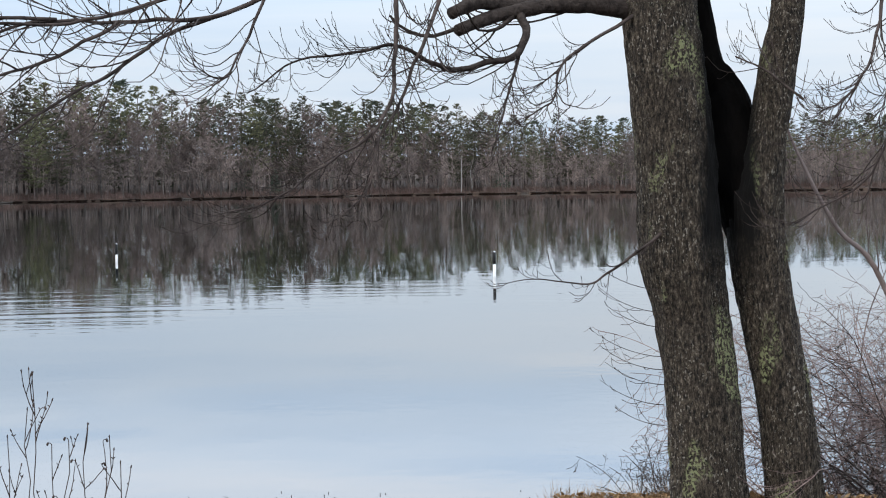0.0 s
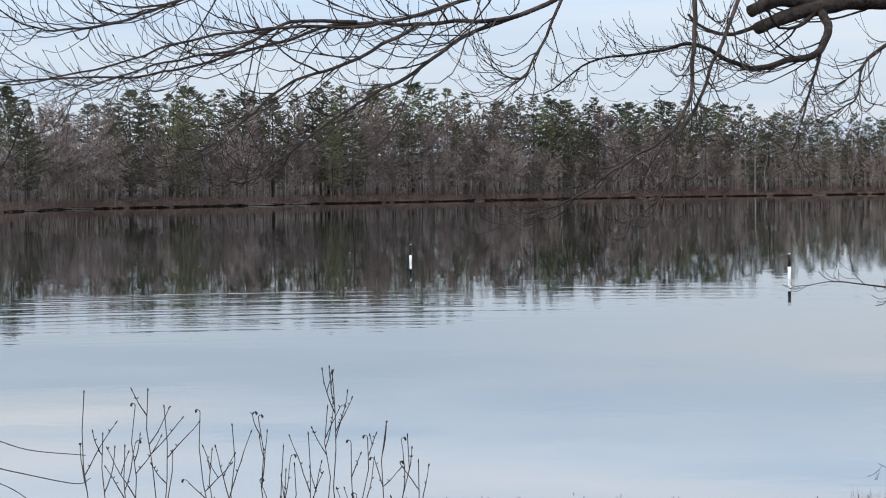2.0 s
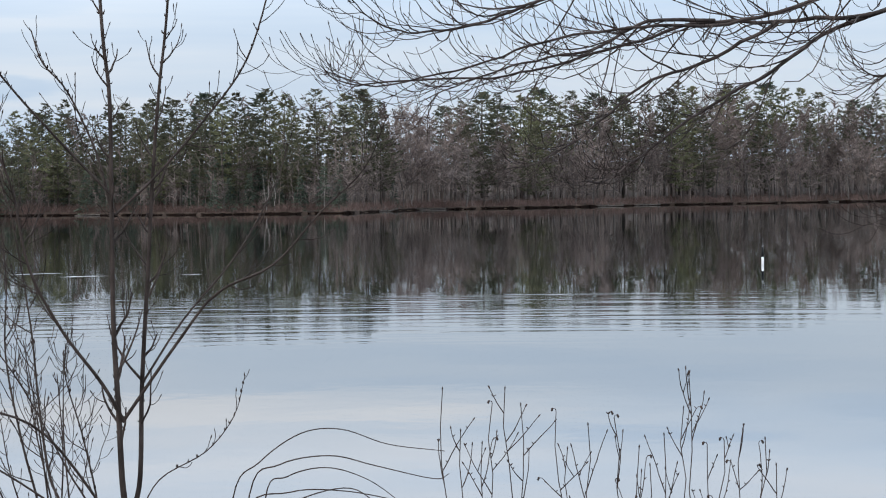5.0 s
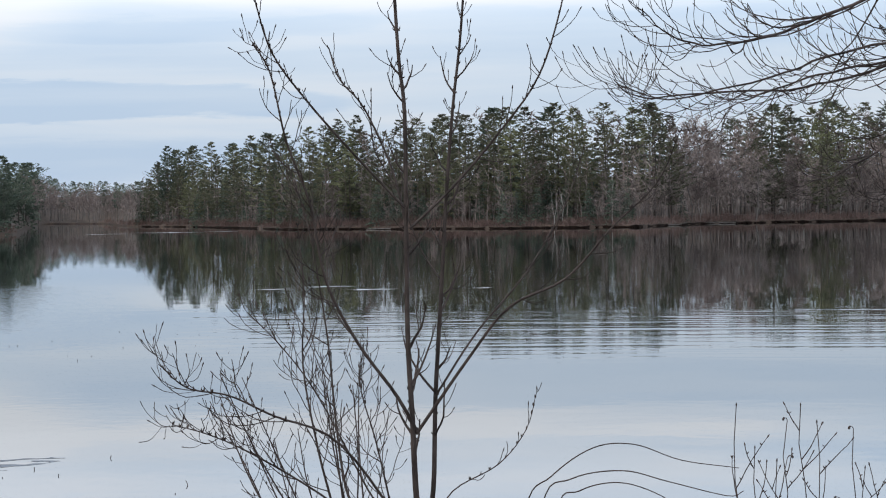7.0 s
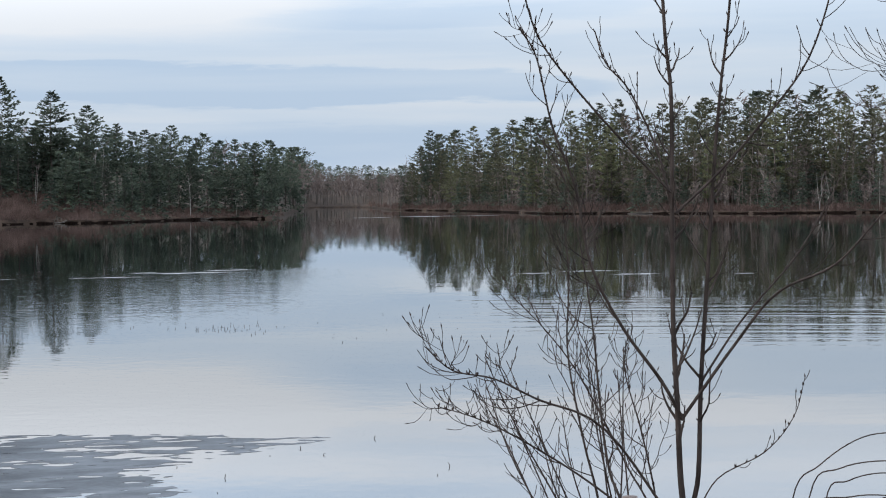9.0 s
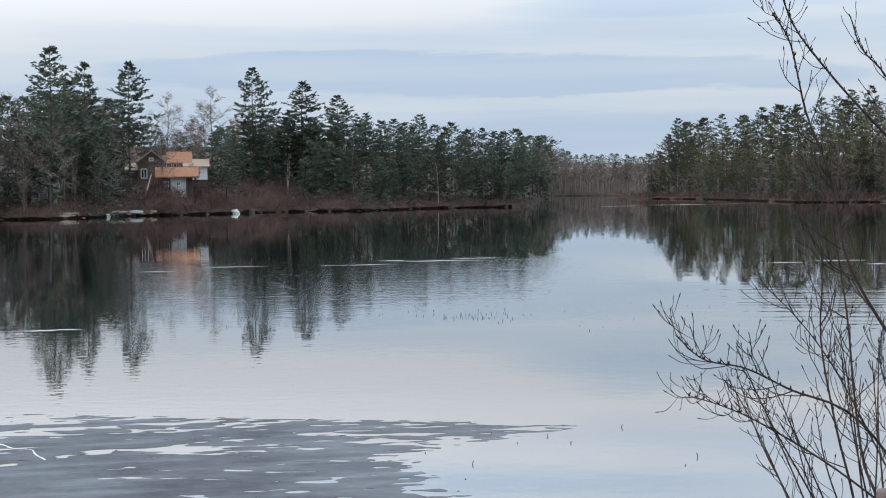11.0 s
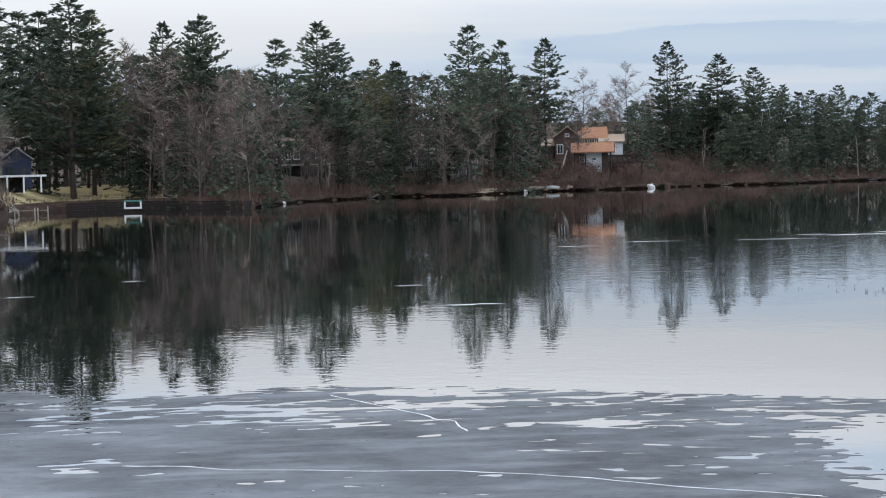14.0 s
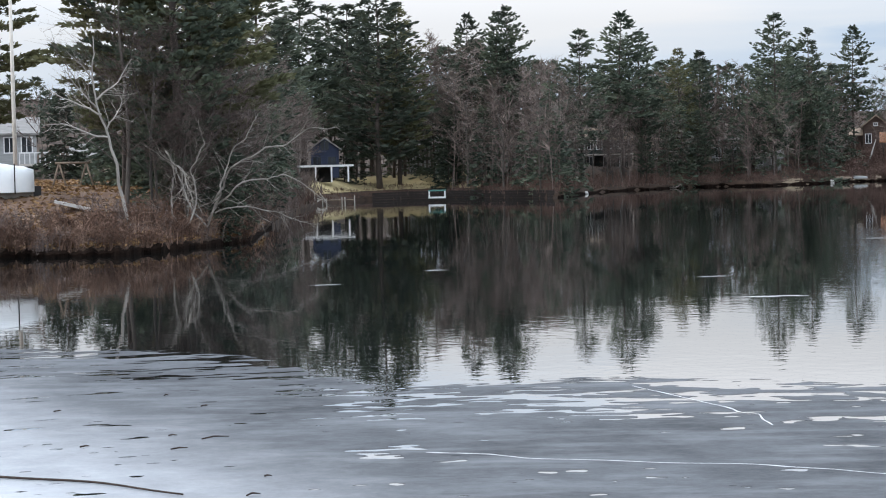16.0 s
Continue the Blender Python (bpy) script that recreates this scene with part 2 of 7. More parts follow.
    nt.links.new(fine.outputs["Fac"], mul.inputs[0])
    nt.links.new(calc("ADD", air.outputs[0], calc("MULTIPLY", breath, 2.6)), mul.inputs[1])
    add = node(nt, "ShaderNodeMath")
    add.operation = "MULTIPLY_ADD"
    add.inputs[1].default_value = 1.2
    nt.links.new(long.outputs["Fac"], add.inputs[0])
    nt.links.new(mul.outputs[0], add.inputs[2])
    bp = node(nt, "ShaderNodeBump", Strength=1.0, Distance=0.0020)
    total = node(nt, "ShaderNodeMath")
    total.operation = "MULTIPLY_ADD"
    total.inputs[1].default_value = 1.4
    nt.links.new(train.outputs[0], total.inputs[0])
    nt.links.new(add.outputs[0], total.inputs[2])
    nt.links.new(total.outputs[0], bp.inputs["Height"])
    nt.links.new(bp.outputs[0], b.inputs["Normal"])
    return mat


WATER = water_material()
NEEDLES = material("pine_needles", [(0.024, 0.033, 0.027), (0.064, 0.083, 0.060), (0.138, 0.155, 0.104)], 0.35, 0.65, island=0.13, per_object=0.25, spec=0.25, thin=0.25)
NEEDLES_GREY = material("pine_needles_grey", [(0.034, 0.036, 0.023), (0.07, 0.07, 0.041), (0.122, 0.116, 0.066)], 0.35, 0.65, island=0.13, per_object=0.3, spec=0.25, thin=0.22)
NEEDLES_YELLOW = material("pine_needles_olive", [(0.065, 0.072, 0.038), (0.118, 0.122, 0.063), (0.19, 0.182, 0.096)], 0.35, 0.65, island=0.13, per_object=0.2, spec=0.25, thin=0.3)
PINE_BARK = material("pine_bark", [(0.035, 0.028, 0.024), (0.09, 0.07, 0.06)], 3.0, 0.9, (1, 1, 0.3), per_object=0.25)
GREY_BARK = material("grey_bark", [(0.06, 0.051, 0.045), (0.14, 0.123, 0.108)], 2.0, 0.9, (1, 1, 0.4), island=0.3, per_object=0.35)
PALE_BARK = material("pale_bark", [(0.22, 0.20, 0.18), (0.42, 0.40, 0.37)], 1.5, 0.8, (1, 1, 0.5), per_object=0.2)
FAR_TWIGS = material("far_twigs", [(0.108, 0.084, 0.076), (0.22, 0.174, 0.157)], 0.6, 0.9, island=0.4, per_object=0.3, spec=0.2)
GREY_TWIGS = material("grey_twigs", [(0.110, 0.085, 0.076), (0.232, 0.187, 0.166)], 0.6, 0.9, island=0.4, per_object=0.3, spec=0.2)
EDGE_DARK = material("dark_edge", [(0.004, 0.003, 0.0025), (0.02, 0.013, 0.010)], 1.6, 1.0, bump=0.06, bump_scale=5.0, spec=0.03)
RED_BRUSH = material("red_brush", [(0.078, 0.048, 0.04), (0.17, 0.114, 0.095)], 0.25, 0.9, island=0.45, spec=0.2)
SOIL = material("forest_floor", [(0.016, 0.011, 0.009), (0.045, 0.03, 0.022), (0.085, 0.057, 0.04)], 0.35, 0.95, bump=0.03, bump_scale=3.0, spec=0.2)
LEAF_LITTER = material("leaf_litter", [(0.09, 0.048, 0.024), (0.22, 0.13, 0.062), (0.37, 0.255, 0.135)], 9.0, 0.9, island=0.4, spec=0.2)


def maple_bark():
    """Flaky grey-brown bark with pale flecks, lichen in patches, and shade and dark stain painted black where the stems
    press together.
    """
    mat = bpy.data.materials.new("maple_bark")
    mat.use_nodes = True
    nt = mat.node_tree
    b = nt.nodes["Principled BSDF"]
    b.inputs["Roughness"].default_value = 0.92
    b.inputs["Specular IOR Level"].default_value = 0.2
    tc = nt.nodes.new("ShaderNodeTexCoord")

    def noisy(scale, stretch, detail=7.0, rough=0.7):
        mp = nt.nodes.new("ShaderNodeMapping")
        mp.inputs["Scale"].default_value = (1, 1, stretch)
        nt.links.new(tc.outputs["Object"], mp.inputs[0])
        n = node(nt, "ShaderNodeTexNoise", Scale=scale, Detail=detail, Roughness=rough)
        nt.links.new(mp.outputs[0], n.inputs["Vector"])
        return n.outputs["Fac"]

    def ranged(value, lo, hi):
        r = node(nt, "ShaderNodeMapRange")
        r.inputs["From Min"].default_value, r.inputs["From Max"].default_value = lo, hi
        nt.links.new(value, r.inputs["Value"])
        return r.outputs[0]

    def times(a, c):
        m = node(nt, "ShaderNodeMath")
        m.operation = "MULTIPLY"
        nt.links.new(a, m.inputs[0])
        nt.links.new(c, m.inputs[1])
        return m.outputs[0]

    def blend(fac, base, colour):
        m = nt.nodes.new("ShaderNodeMix")
        m.data_type = "RGBA"
        nt.links.new(fac, m.inputs[0])
        nt.links.new(base, m.inputs[6])
        m.inputs[7].default_value = (*colour, 1)
        return m.outputs[2]

    plates = noisy(62.0, 0.38, 9.0, 0.8)
    ramp = nt.nodes.new("ShaderNodeValToRGB")
    e = ramp.color_ramp.elements
    e[0].position, e[0].color = 0.42, (0.009, 0.008, 0.007, 1)
    e[1].position, e[1].color = 0.69, (0.36, 0.31, 0.25, 1)
    e.new(0.485).color = (0.040, 0.031, 0.023, 1)
    e.new(0.57).color = (0.096, 0.076, 0.056, 1)
    nt.links.new(plates, ramp.inputs[0])
    col = ramp.outputs[0]
    flecks = times(ranged(noisy(95.0, 0.55, 3.0, 0.5), 0.60, 0.66), ranged(noisy(5.0, 0.5), 0.42, 0.6))
    col = blend(flecks, col, (0.36, 0.33, 0.28))
    lichen = times(ranged(noisy(70.0, 0.8, 4.0, 0.6), 0.49, 0.56), ranged(noisy(4.2, 0.45, 3.0, 0.5), 0.575, 0.64))
    col = blend(lichen, col, (0.27, 0.285, 0.15))
    # shade and dark stain, painted black along the inner side of both stems
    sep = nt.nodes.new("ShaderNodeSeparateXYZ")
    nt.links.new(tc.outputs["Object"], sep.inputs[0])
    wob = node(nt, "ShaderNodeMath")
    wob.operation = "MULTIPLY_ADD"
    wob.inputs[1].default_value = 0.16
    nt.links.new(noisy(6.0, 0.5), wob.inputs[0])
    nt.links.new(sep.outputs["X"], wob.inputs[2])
    shade_stain = times(ranged(wob.outputs[0], 1.50, 1.56), ranged(wob.outputs[0], 1.90, 1.82))
    shade_stain = times(shade_stain, ranged(sep.outputs["Z"], 2.75, 3.2))
    col = blend(shade_stain, col, (0.004, 0.0035, 0.003))
    nt.links.new(col, b.inputs["Base Color"])
    bp = node(nt, "ShaderNodeBump", Strength=1.0, Distance=0.03)
    nt.links.new(plates, bp.inputs["Height"])
    nt.links.new(bp.outputs[0], b.inputs["Normal"])
    return mat


MAPLE_BARK = maple_bark()
# near-black bark colour holds the shade on the stem inside the fork
FORK_SHADE_BARK = material("fork_shade_bark", [(0.001, 0.001, 0.001), (0.004, 0.0034, 0.003)], 14.0, 1.0, (1, 1, 0.25), bump=0.03, bump_scale=18.0, spec=0.03)
LIMB_BARK = material("limb_bark", [(0.012, 0.009, 0.008), (0.052, 0.041, 0.035)], 26.0, 0.92, (1, 1, 1), bump=0.012, spec=0.12)
TWIG = material("twig_bark", [(0.018, 0.0138, 0.0125), (0.08, 0.062, 0.055)], 12.0, 0.9, island=0.25, spec=0.12)
SAPLING_BARK = material("sapling_bark", [(0.016, 0.012, 0.0105), (0.074, 0.057, 0.05)], 14.0, 0.9, (1, 1, 0.5), island=0.2, spec=0.15)
SHRUB_PALE = material("shrub_pale", [(0.07, 0.05, 0.045), (0.19, 0.145, 0.13)], 5.0, 0.85, island=0.3)
SHRUB_RED = material("shrub_red", [(0.075, 0.047, 0.042), (0.21, 0.145, 0.128)], 5.0, 0.85, island=0.35)


# ---- building helpers ----
def place(az, r, z=0.0):
    """A point az degrees to the left of +y, r metres from the camera's stand."""
    a = radians(az)
    return Vector((-math.sin(a) * r, math.cos(a) * r, z))


class Shape:
    """Gathers vertices and faces of one mesh."""

    def __init__(self):
        self.v, self.f = [], []

    def add(self, verts, faces):
        k = len(self.v)
        self.v.extend(verts)
        self.f.extend([tuple(i + k for i in f) for f in faces])

    def tube(self, path, radii, sides=6, closed=True):
        path = [Vector(p) for p in path]
        n = len(path)
        k = len(self.v)
        t0 = (path[1] - path[0]).normalized()
        u = t0.orthogonal().normalized()
        for i, p in enumerate(path):
            t = (path[min(i + 1, n - 1)] - path[max(i - 1, 0)]).normalized()
            u = (u - t * u.dot(t))
            u = u.normalized() if u.length > 1e-6 else t.orthogonal().normalized()
            w = t.cross(u)
            r = radii[i] if hasattr(radii, "__len__") else radii
            for j in range(sides):
                c = 2 * math.pi * j / sides
                self.v.append(p + u * (math.cos(c) * r) + w * (math.sin(c) * r))
        for i in range(n - 1):
            for j in range(sides):
                a, b = k + i * sides + j, k + i * sides + (j + 1) % sides
                self.f.append((a, b, b + sides, a + sides))
        if closed:
            self.f.append(tuple(k + (n - 1) * sides + j for j in range(sides)))
            self.f.append(tuple(k + sides - 1 - j for j in range(sides)))

    def box(self, lo, hi, bevel=0.0):
        (x0, y0, z0), (x1, y1, z1) = lo, hi
        self.add([Vector(p) for p in ((x0, y0, z0), (x1, y0, z0), (x1, y1, z0), (x0, y1, z0), (x0, y0, z1), (x1, y0, z1), (x1, y1, z1), (x0, y1, z1))],
                 [(0, 3, 2, 1), (4, 5, 6, 7), (0, 1, 5, 4), (1, 2, 6, 5), (2, 3, 7, 6), (3, 0, 4, 7)])

    def mesh(self, name, mat, smooth=True):
        me = bpy.data.meshes.new(name)
        me.from_pydata([tuple(p) for p in self.v], [], self.f)
        me.materials.append(mat)
        if smooth:
            me.shade_smooth()
        return me


def part(name, shape, mat, parent=None, label="", smooth=True):
    ob = new(name, shape if isinstance(shape, bpy.types.Mesh) else shape.mesh(name, mat, smooth))
    if parent:
        ob.parent = parent
    return tagged(ob, label)


def thing(name, m, label, category, group="", kind=""):
    ob = new(name)
    ob.matrix_world = m
    ob.empty_display_size = 0.3
    return tagged(ob, label, category, group, kind)


def nearby(p):
    """Near growth, set out along bearings from the camera's mean stand, moved to where the camera stood when it faced that way."""
    p = Vector(p)
    az = math.degrees(math.atan2(-p.x, p.y))
    return p + Vector((float(np.interp(az, [-6, 4, 12, 18, 27], [0.066, 0.052, 0.034, 0.016, 0.0])), float(np.interp(az, [-6, 4, 9], [-0.034, -0.014, 0.003])), 0))


def smooth_path(points, steps=4):
    """Catmull-Rom through the points."""
    p = [Vector(q) for q in points]
    p = [p[0] * 2 - p[1]] + p + [p[-1] * 2 - p[-2]]
    out = []
    for i in range(1, len(p) - 2):
        for s in range(steps):
            t = s / steps
            out.append(0.5 * ((2 * p[i]) + (p[i + 1] - p[i - 1]) * t + (2 * p[i - 1] - 5 * p[i] + 4 * p[i + 1] - p[i + 2]) * t * t
                              + (3 * p[i] - p[i - 1] - 3 * p[i + 1] + p[i + 2]) * t ** 3))
    out.append(p[-2])
    return out


def taper(n, r0, r1, power=1.0):
    return [r0 + (r1 - r0) * (i / (n - 1)) ** power for i in range(n)]


def rand_dir(rng, flat=1.0):
    a = rng.uniform(0, 2 * math.pi)
    z = rng.uniform(-1, 1) * flat
    return Vector((math.cos(a), math.sin(a), z)).normalized()


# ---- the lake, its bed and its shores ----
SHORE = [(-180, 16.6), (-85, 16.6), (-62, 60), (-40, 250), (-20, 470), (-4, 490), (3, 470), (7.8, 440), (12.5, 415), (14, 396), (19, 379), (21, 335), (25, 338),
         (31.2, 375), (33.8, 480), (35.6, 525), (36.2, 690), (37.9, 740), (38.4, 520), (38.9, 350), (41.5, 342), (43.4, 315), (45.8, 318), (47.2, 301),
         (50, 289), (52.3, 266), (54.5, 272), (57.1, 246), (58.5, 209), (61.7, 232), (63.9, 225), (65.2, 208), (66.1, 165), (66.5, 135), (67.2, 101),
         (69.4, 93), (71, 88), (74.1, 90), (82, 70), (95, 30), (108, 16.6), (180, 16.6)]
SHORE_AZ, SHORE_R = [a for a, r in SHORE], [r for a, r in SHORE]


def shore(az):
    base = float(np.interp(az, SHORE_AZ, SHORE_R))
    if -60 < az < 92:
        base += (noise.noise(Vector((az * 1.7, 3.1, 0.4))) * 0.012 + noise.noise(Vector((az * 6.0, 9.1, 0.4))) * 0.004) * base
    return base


def hill(az):
    """How steeply the land behind the shore climbs, in metres over the first fifteen."""
    return float(np.interp(az, [-30, 0, 36, 40, 44, 46, 52, 55, 60, 66, 68, 80, 100], [1.5, 1.2, 1.0, 1.2, 3.0, 4.2, 3.6, 2.2, 2.0, 1.4, 1.8, 2.6, 2.2]))


def land_z(az, s):
    """Height of the ground s metres behind the water's edge."""
    if s < 0:
        return max(-2.0, -0.12 + 0.10 * s)
    return min(0.30, 0.6 * s) + hill(az) * min(1.0, s / 16.0) ** 0.9 + 0.02 * min(s, 150) + float(np.interp(az, [49, 53, 84], [0.07, 0.09, 0.09])) * min(max(s - float(np.interp(az, [49, 53, 63, 70], [24, 52, 56, 100])), 0), 100) + 0.10 * noise.noise(place(az, 40 + s) * 0.11)


def ground_at(az, behind):
    r = shore(az) + behind
    return place(az, r, land_z(az, behind))


def bank_z(az, r):
    """The near bank: a shelf under the maple, lower and steeper towards the left."""
    shelf = 1.81 - 0.012 * r - max(0.0, r - 11.5) * 0.42
    slope = 1.9 - 0.03 * r - max(0.0, r - 5.5) * 0.22
    k = min(1.0, max(0.0, (az + 3.4) / 2.2)) if az > -90 else 0.0
    return shelf + (slope - shelf) * k * k * (3 - 2 * k)


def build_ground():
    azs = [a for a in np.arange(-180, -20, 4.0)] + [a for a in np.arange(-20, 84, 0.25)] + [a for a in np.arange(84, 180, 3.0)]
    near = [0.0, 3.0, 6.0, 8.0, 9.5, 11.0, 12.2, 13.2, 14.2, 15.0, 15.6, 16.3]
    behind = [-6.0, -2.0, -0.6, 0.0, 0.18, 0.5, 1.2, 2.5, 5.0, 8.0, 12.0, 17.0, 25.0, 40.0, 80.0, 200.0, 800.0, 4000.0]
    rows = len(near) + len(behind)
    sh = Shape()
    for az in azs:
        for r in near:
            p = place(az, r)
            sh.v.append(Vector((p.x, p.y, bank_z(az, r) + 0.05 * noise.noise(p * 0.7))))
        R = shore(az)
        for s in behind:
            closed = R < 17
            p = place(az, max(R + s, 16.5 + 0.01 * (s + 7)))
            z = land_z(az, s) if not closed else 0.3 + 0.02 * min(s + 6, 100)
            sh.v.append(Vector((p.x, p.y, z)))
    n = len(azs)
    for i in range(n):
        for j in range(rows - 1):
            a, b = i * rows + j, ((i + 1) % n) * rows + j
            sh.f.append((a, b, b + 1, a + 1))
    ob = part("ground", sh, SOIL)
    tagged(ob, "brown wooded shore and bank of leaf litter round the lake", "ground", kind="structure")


build_ground()
lake = Shape()
lake.add([Vector((x, y, 0)) for x, y in ((-1500, -1500), (1500, -1500), (1500, 1500), (-1500, 1500))], [(0, 1, 2, 3)])
tagged(part("water", lake, WATER), "calm dark lake water mirroring sky and woods", "water", kind="structure")


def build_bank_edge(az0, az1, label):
    """The undercut dark lip of the bank along the water."""
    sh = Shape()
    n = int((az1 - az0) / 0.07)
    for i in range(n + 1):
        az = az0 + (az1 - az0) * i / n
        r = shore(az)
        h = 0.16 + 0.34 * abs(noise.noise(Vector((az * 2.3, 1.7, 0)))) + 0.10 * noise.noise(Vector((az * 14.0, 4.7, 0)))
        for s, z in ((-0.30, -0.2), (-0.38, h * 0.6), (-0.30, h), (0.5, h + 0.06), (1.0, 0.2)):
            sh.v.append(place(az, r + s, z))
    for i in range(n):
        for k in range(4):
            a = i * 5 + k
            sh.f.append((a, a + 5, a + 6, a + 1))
    tagged(part("bank_edge", sh, EDGE_DARK, smooth=False), label, "bank", kind="structure")


build_bank_edge(-14, 35.2, "dark undercut edge of the bank along the far shore")
build_bank_edge(39.2, 58.4, "dark undercut edge of the bank along the cove")
build_bank_edge(66.6, 77.0, "dark undercut edge of the bank on the near point")


# ---- trees of the woods ----
def needle_fan(sh, q, out, size, rng, count, rise, slim=1.0):
    """Sprays of needles at the end of a twig: narrow blades that fan out and tip up a little."""
    for _ in range(count):
        a = rng.gauss(0, 0.75)
        c, k = math.cos(a), math.sin(a)
        d = Vector((out.x * c - out.y * k, out.x * k + out.y * c, rise + rng.gauss(0, 0.28))).normalized()
        side = d.cross(rand_dir(rng, 1.0)).normalized()
        L, w = size * rng.uniform(0.6, 1.15), size * slim * rng.uniform(0.12, 0.22)
        p = q + Vector((rng.gauss(0, 0.16), rng.gauss(0, 0.16), rng.gauss(0, 0.09))) * size
        sh.add([p, p + d * L * 0.5 - side * w, p + d * L, p + d * L * 0.5 + side * w], [(0, 1, 2, 3)])


def pine_shapes(seed, H=20.0, base=0.35, reach=3.6, whorls=16, per=5, fans=7, size=0.6, gaps=0.12, sides=6, form="tier", count=4, shoulder=0.36, slim=1.0):
    """White pine: a straight trunk with whorls of boughs, each a flat plate of needles whose end turns up; the crown is a cone above its shoulder.
    form: tier, open with plates that can be told apart; plume, dense and billowing; cone, a hemlock clothed to the ground."""
    rng = random.Random(seed)
    trunk, crown = Shape(), Shape()
    bend = [Vector((math.sin(i * 0.9 + seed) * 0.10, math.cos(i * 0.7 + seed) * 0.10, H * i / 8)) for i in range(9)]
    bend[0] = Vector((0, 0, -0.5))
    trunk.tube(bend, taper(9, 0.0125 * H, 0.025, 0.8), sides)

    def axis(h):
        i = min(7, int(h / H * 8))
        return bend[i].lerp(bend[i + 1], h / H * 8 - i)

    lively = 0.85 if form == "tier" else 0.9
    gap = H * (0.985 - base) / whorls
    wind = rng.uniform(0, 2 * math.pi)
    for k in range(whorls):
        f = (k + rng.uniform(-0.2, 0.2)) / (whorls - 1)
        f = min(max(f, 0.0), 1.0)
        h = H * (base + (0.985 - base) * f)
        if form == "cone":
            profile = 0.05 + 0.95 * (1 - f) ** 0.8
        else:
            profile = 0.07 + 0.93 * min(1.0, (1 - f) / shoulder) ** 0.85
            profile *= (0.55 + 0.45 * min(1.0, f * 3.5)) * rng.uniform(0.78, 1.08)
        for j in range(per):
            if rng.random() < gaps * (1 - 0.5 * f):
                continue
            a = 2 * math.pi * (j + rng.uniform(-0.35, 0.35)) / per + k * 2.4
            L = max(0.25, reach * profile * rng.uniform(0.6, 1.2) * (1 + 0.14 * math.cos(a - wind)))
            d = Vector((math.cos(a), math.sin(a), 0))
            p0 = axis(min(H * 0.985, max(0.3, h + rng.uniform(-0.5, 0.5) * lively * gap)))
            up = rng.uniform(-0.16, 0.10) + 0.75 * max(0.0, f - 0.35) ** 1.2 + (0.12 if form == "plume" else 0.0) - (0.28 if form == "cone" else 0.0)
            tip = p0 + d * L + Vector((0, 0, L * (up + (0.10 if form != "cone" else -0.05))))
            path = [p0, p0 + d * L * 0.55 + Vector((0, 0, L * 0.5 * up)), tip]
            if sides > 5:
                trunk.tube(path, [0.045 * (1 - f) + 0.015, 0.03 * (1 - f) + 0.012, 0.008], 3, False)
            side = Vector((-d.y, d.x, 0))
            n = max(4 if form == "plume" else 3, int(fans * (0.3 + 0.7 * L / reach) + 0.5))
            for i in range(n):
                g = 0.16 + 0.84 * ((i + rng.random()) / n) ** 0.8
                q = path[0].lerp(path[1], g / 0.55) if g < 0.55 else path[1].lerp(path[2], (g - 0.55) / 0.45)
                off = rng.uniform(-0.40, 0.40) * L * (1.05 - 0.8 * g)
                q = q + side * off + Vector((0, 0, rng.gauss(0, 0.10) * lively * size - 0.10 * abs(off)))
                needle_fan(crown, q, (d + side * (off / L) * 1.6).normalized(), size * (1 - 0.25 * f), rng, count, 0.30 if form != "cone" else -0.12, slim)
    for k in range(4):
        q = axis(H * (0.955 + 0.012 * k))
        needle_fan(crown, q, rand_dir(rng, 0.0), size * 0.5, rng, 3, 1.5)
    return trunk, crown


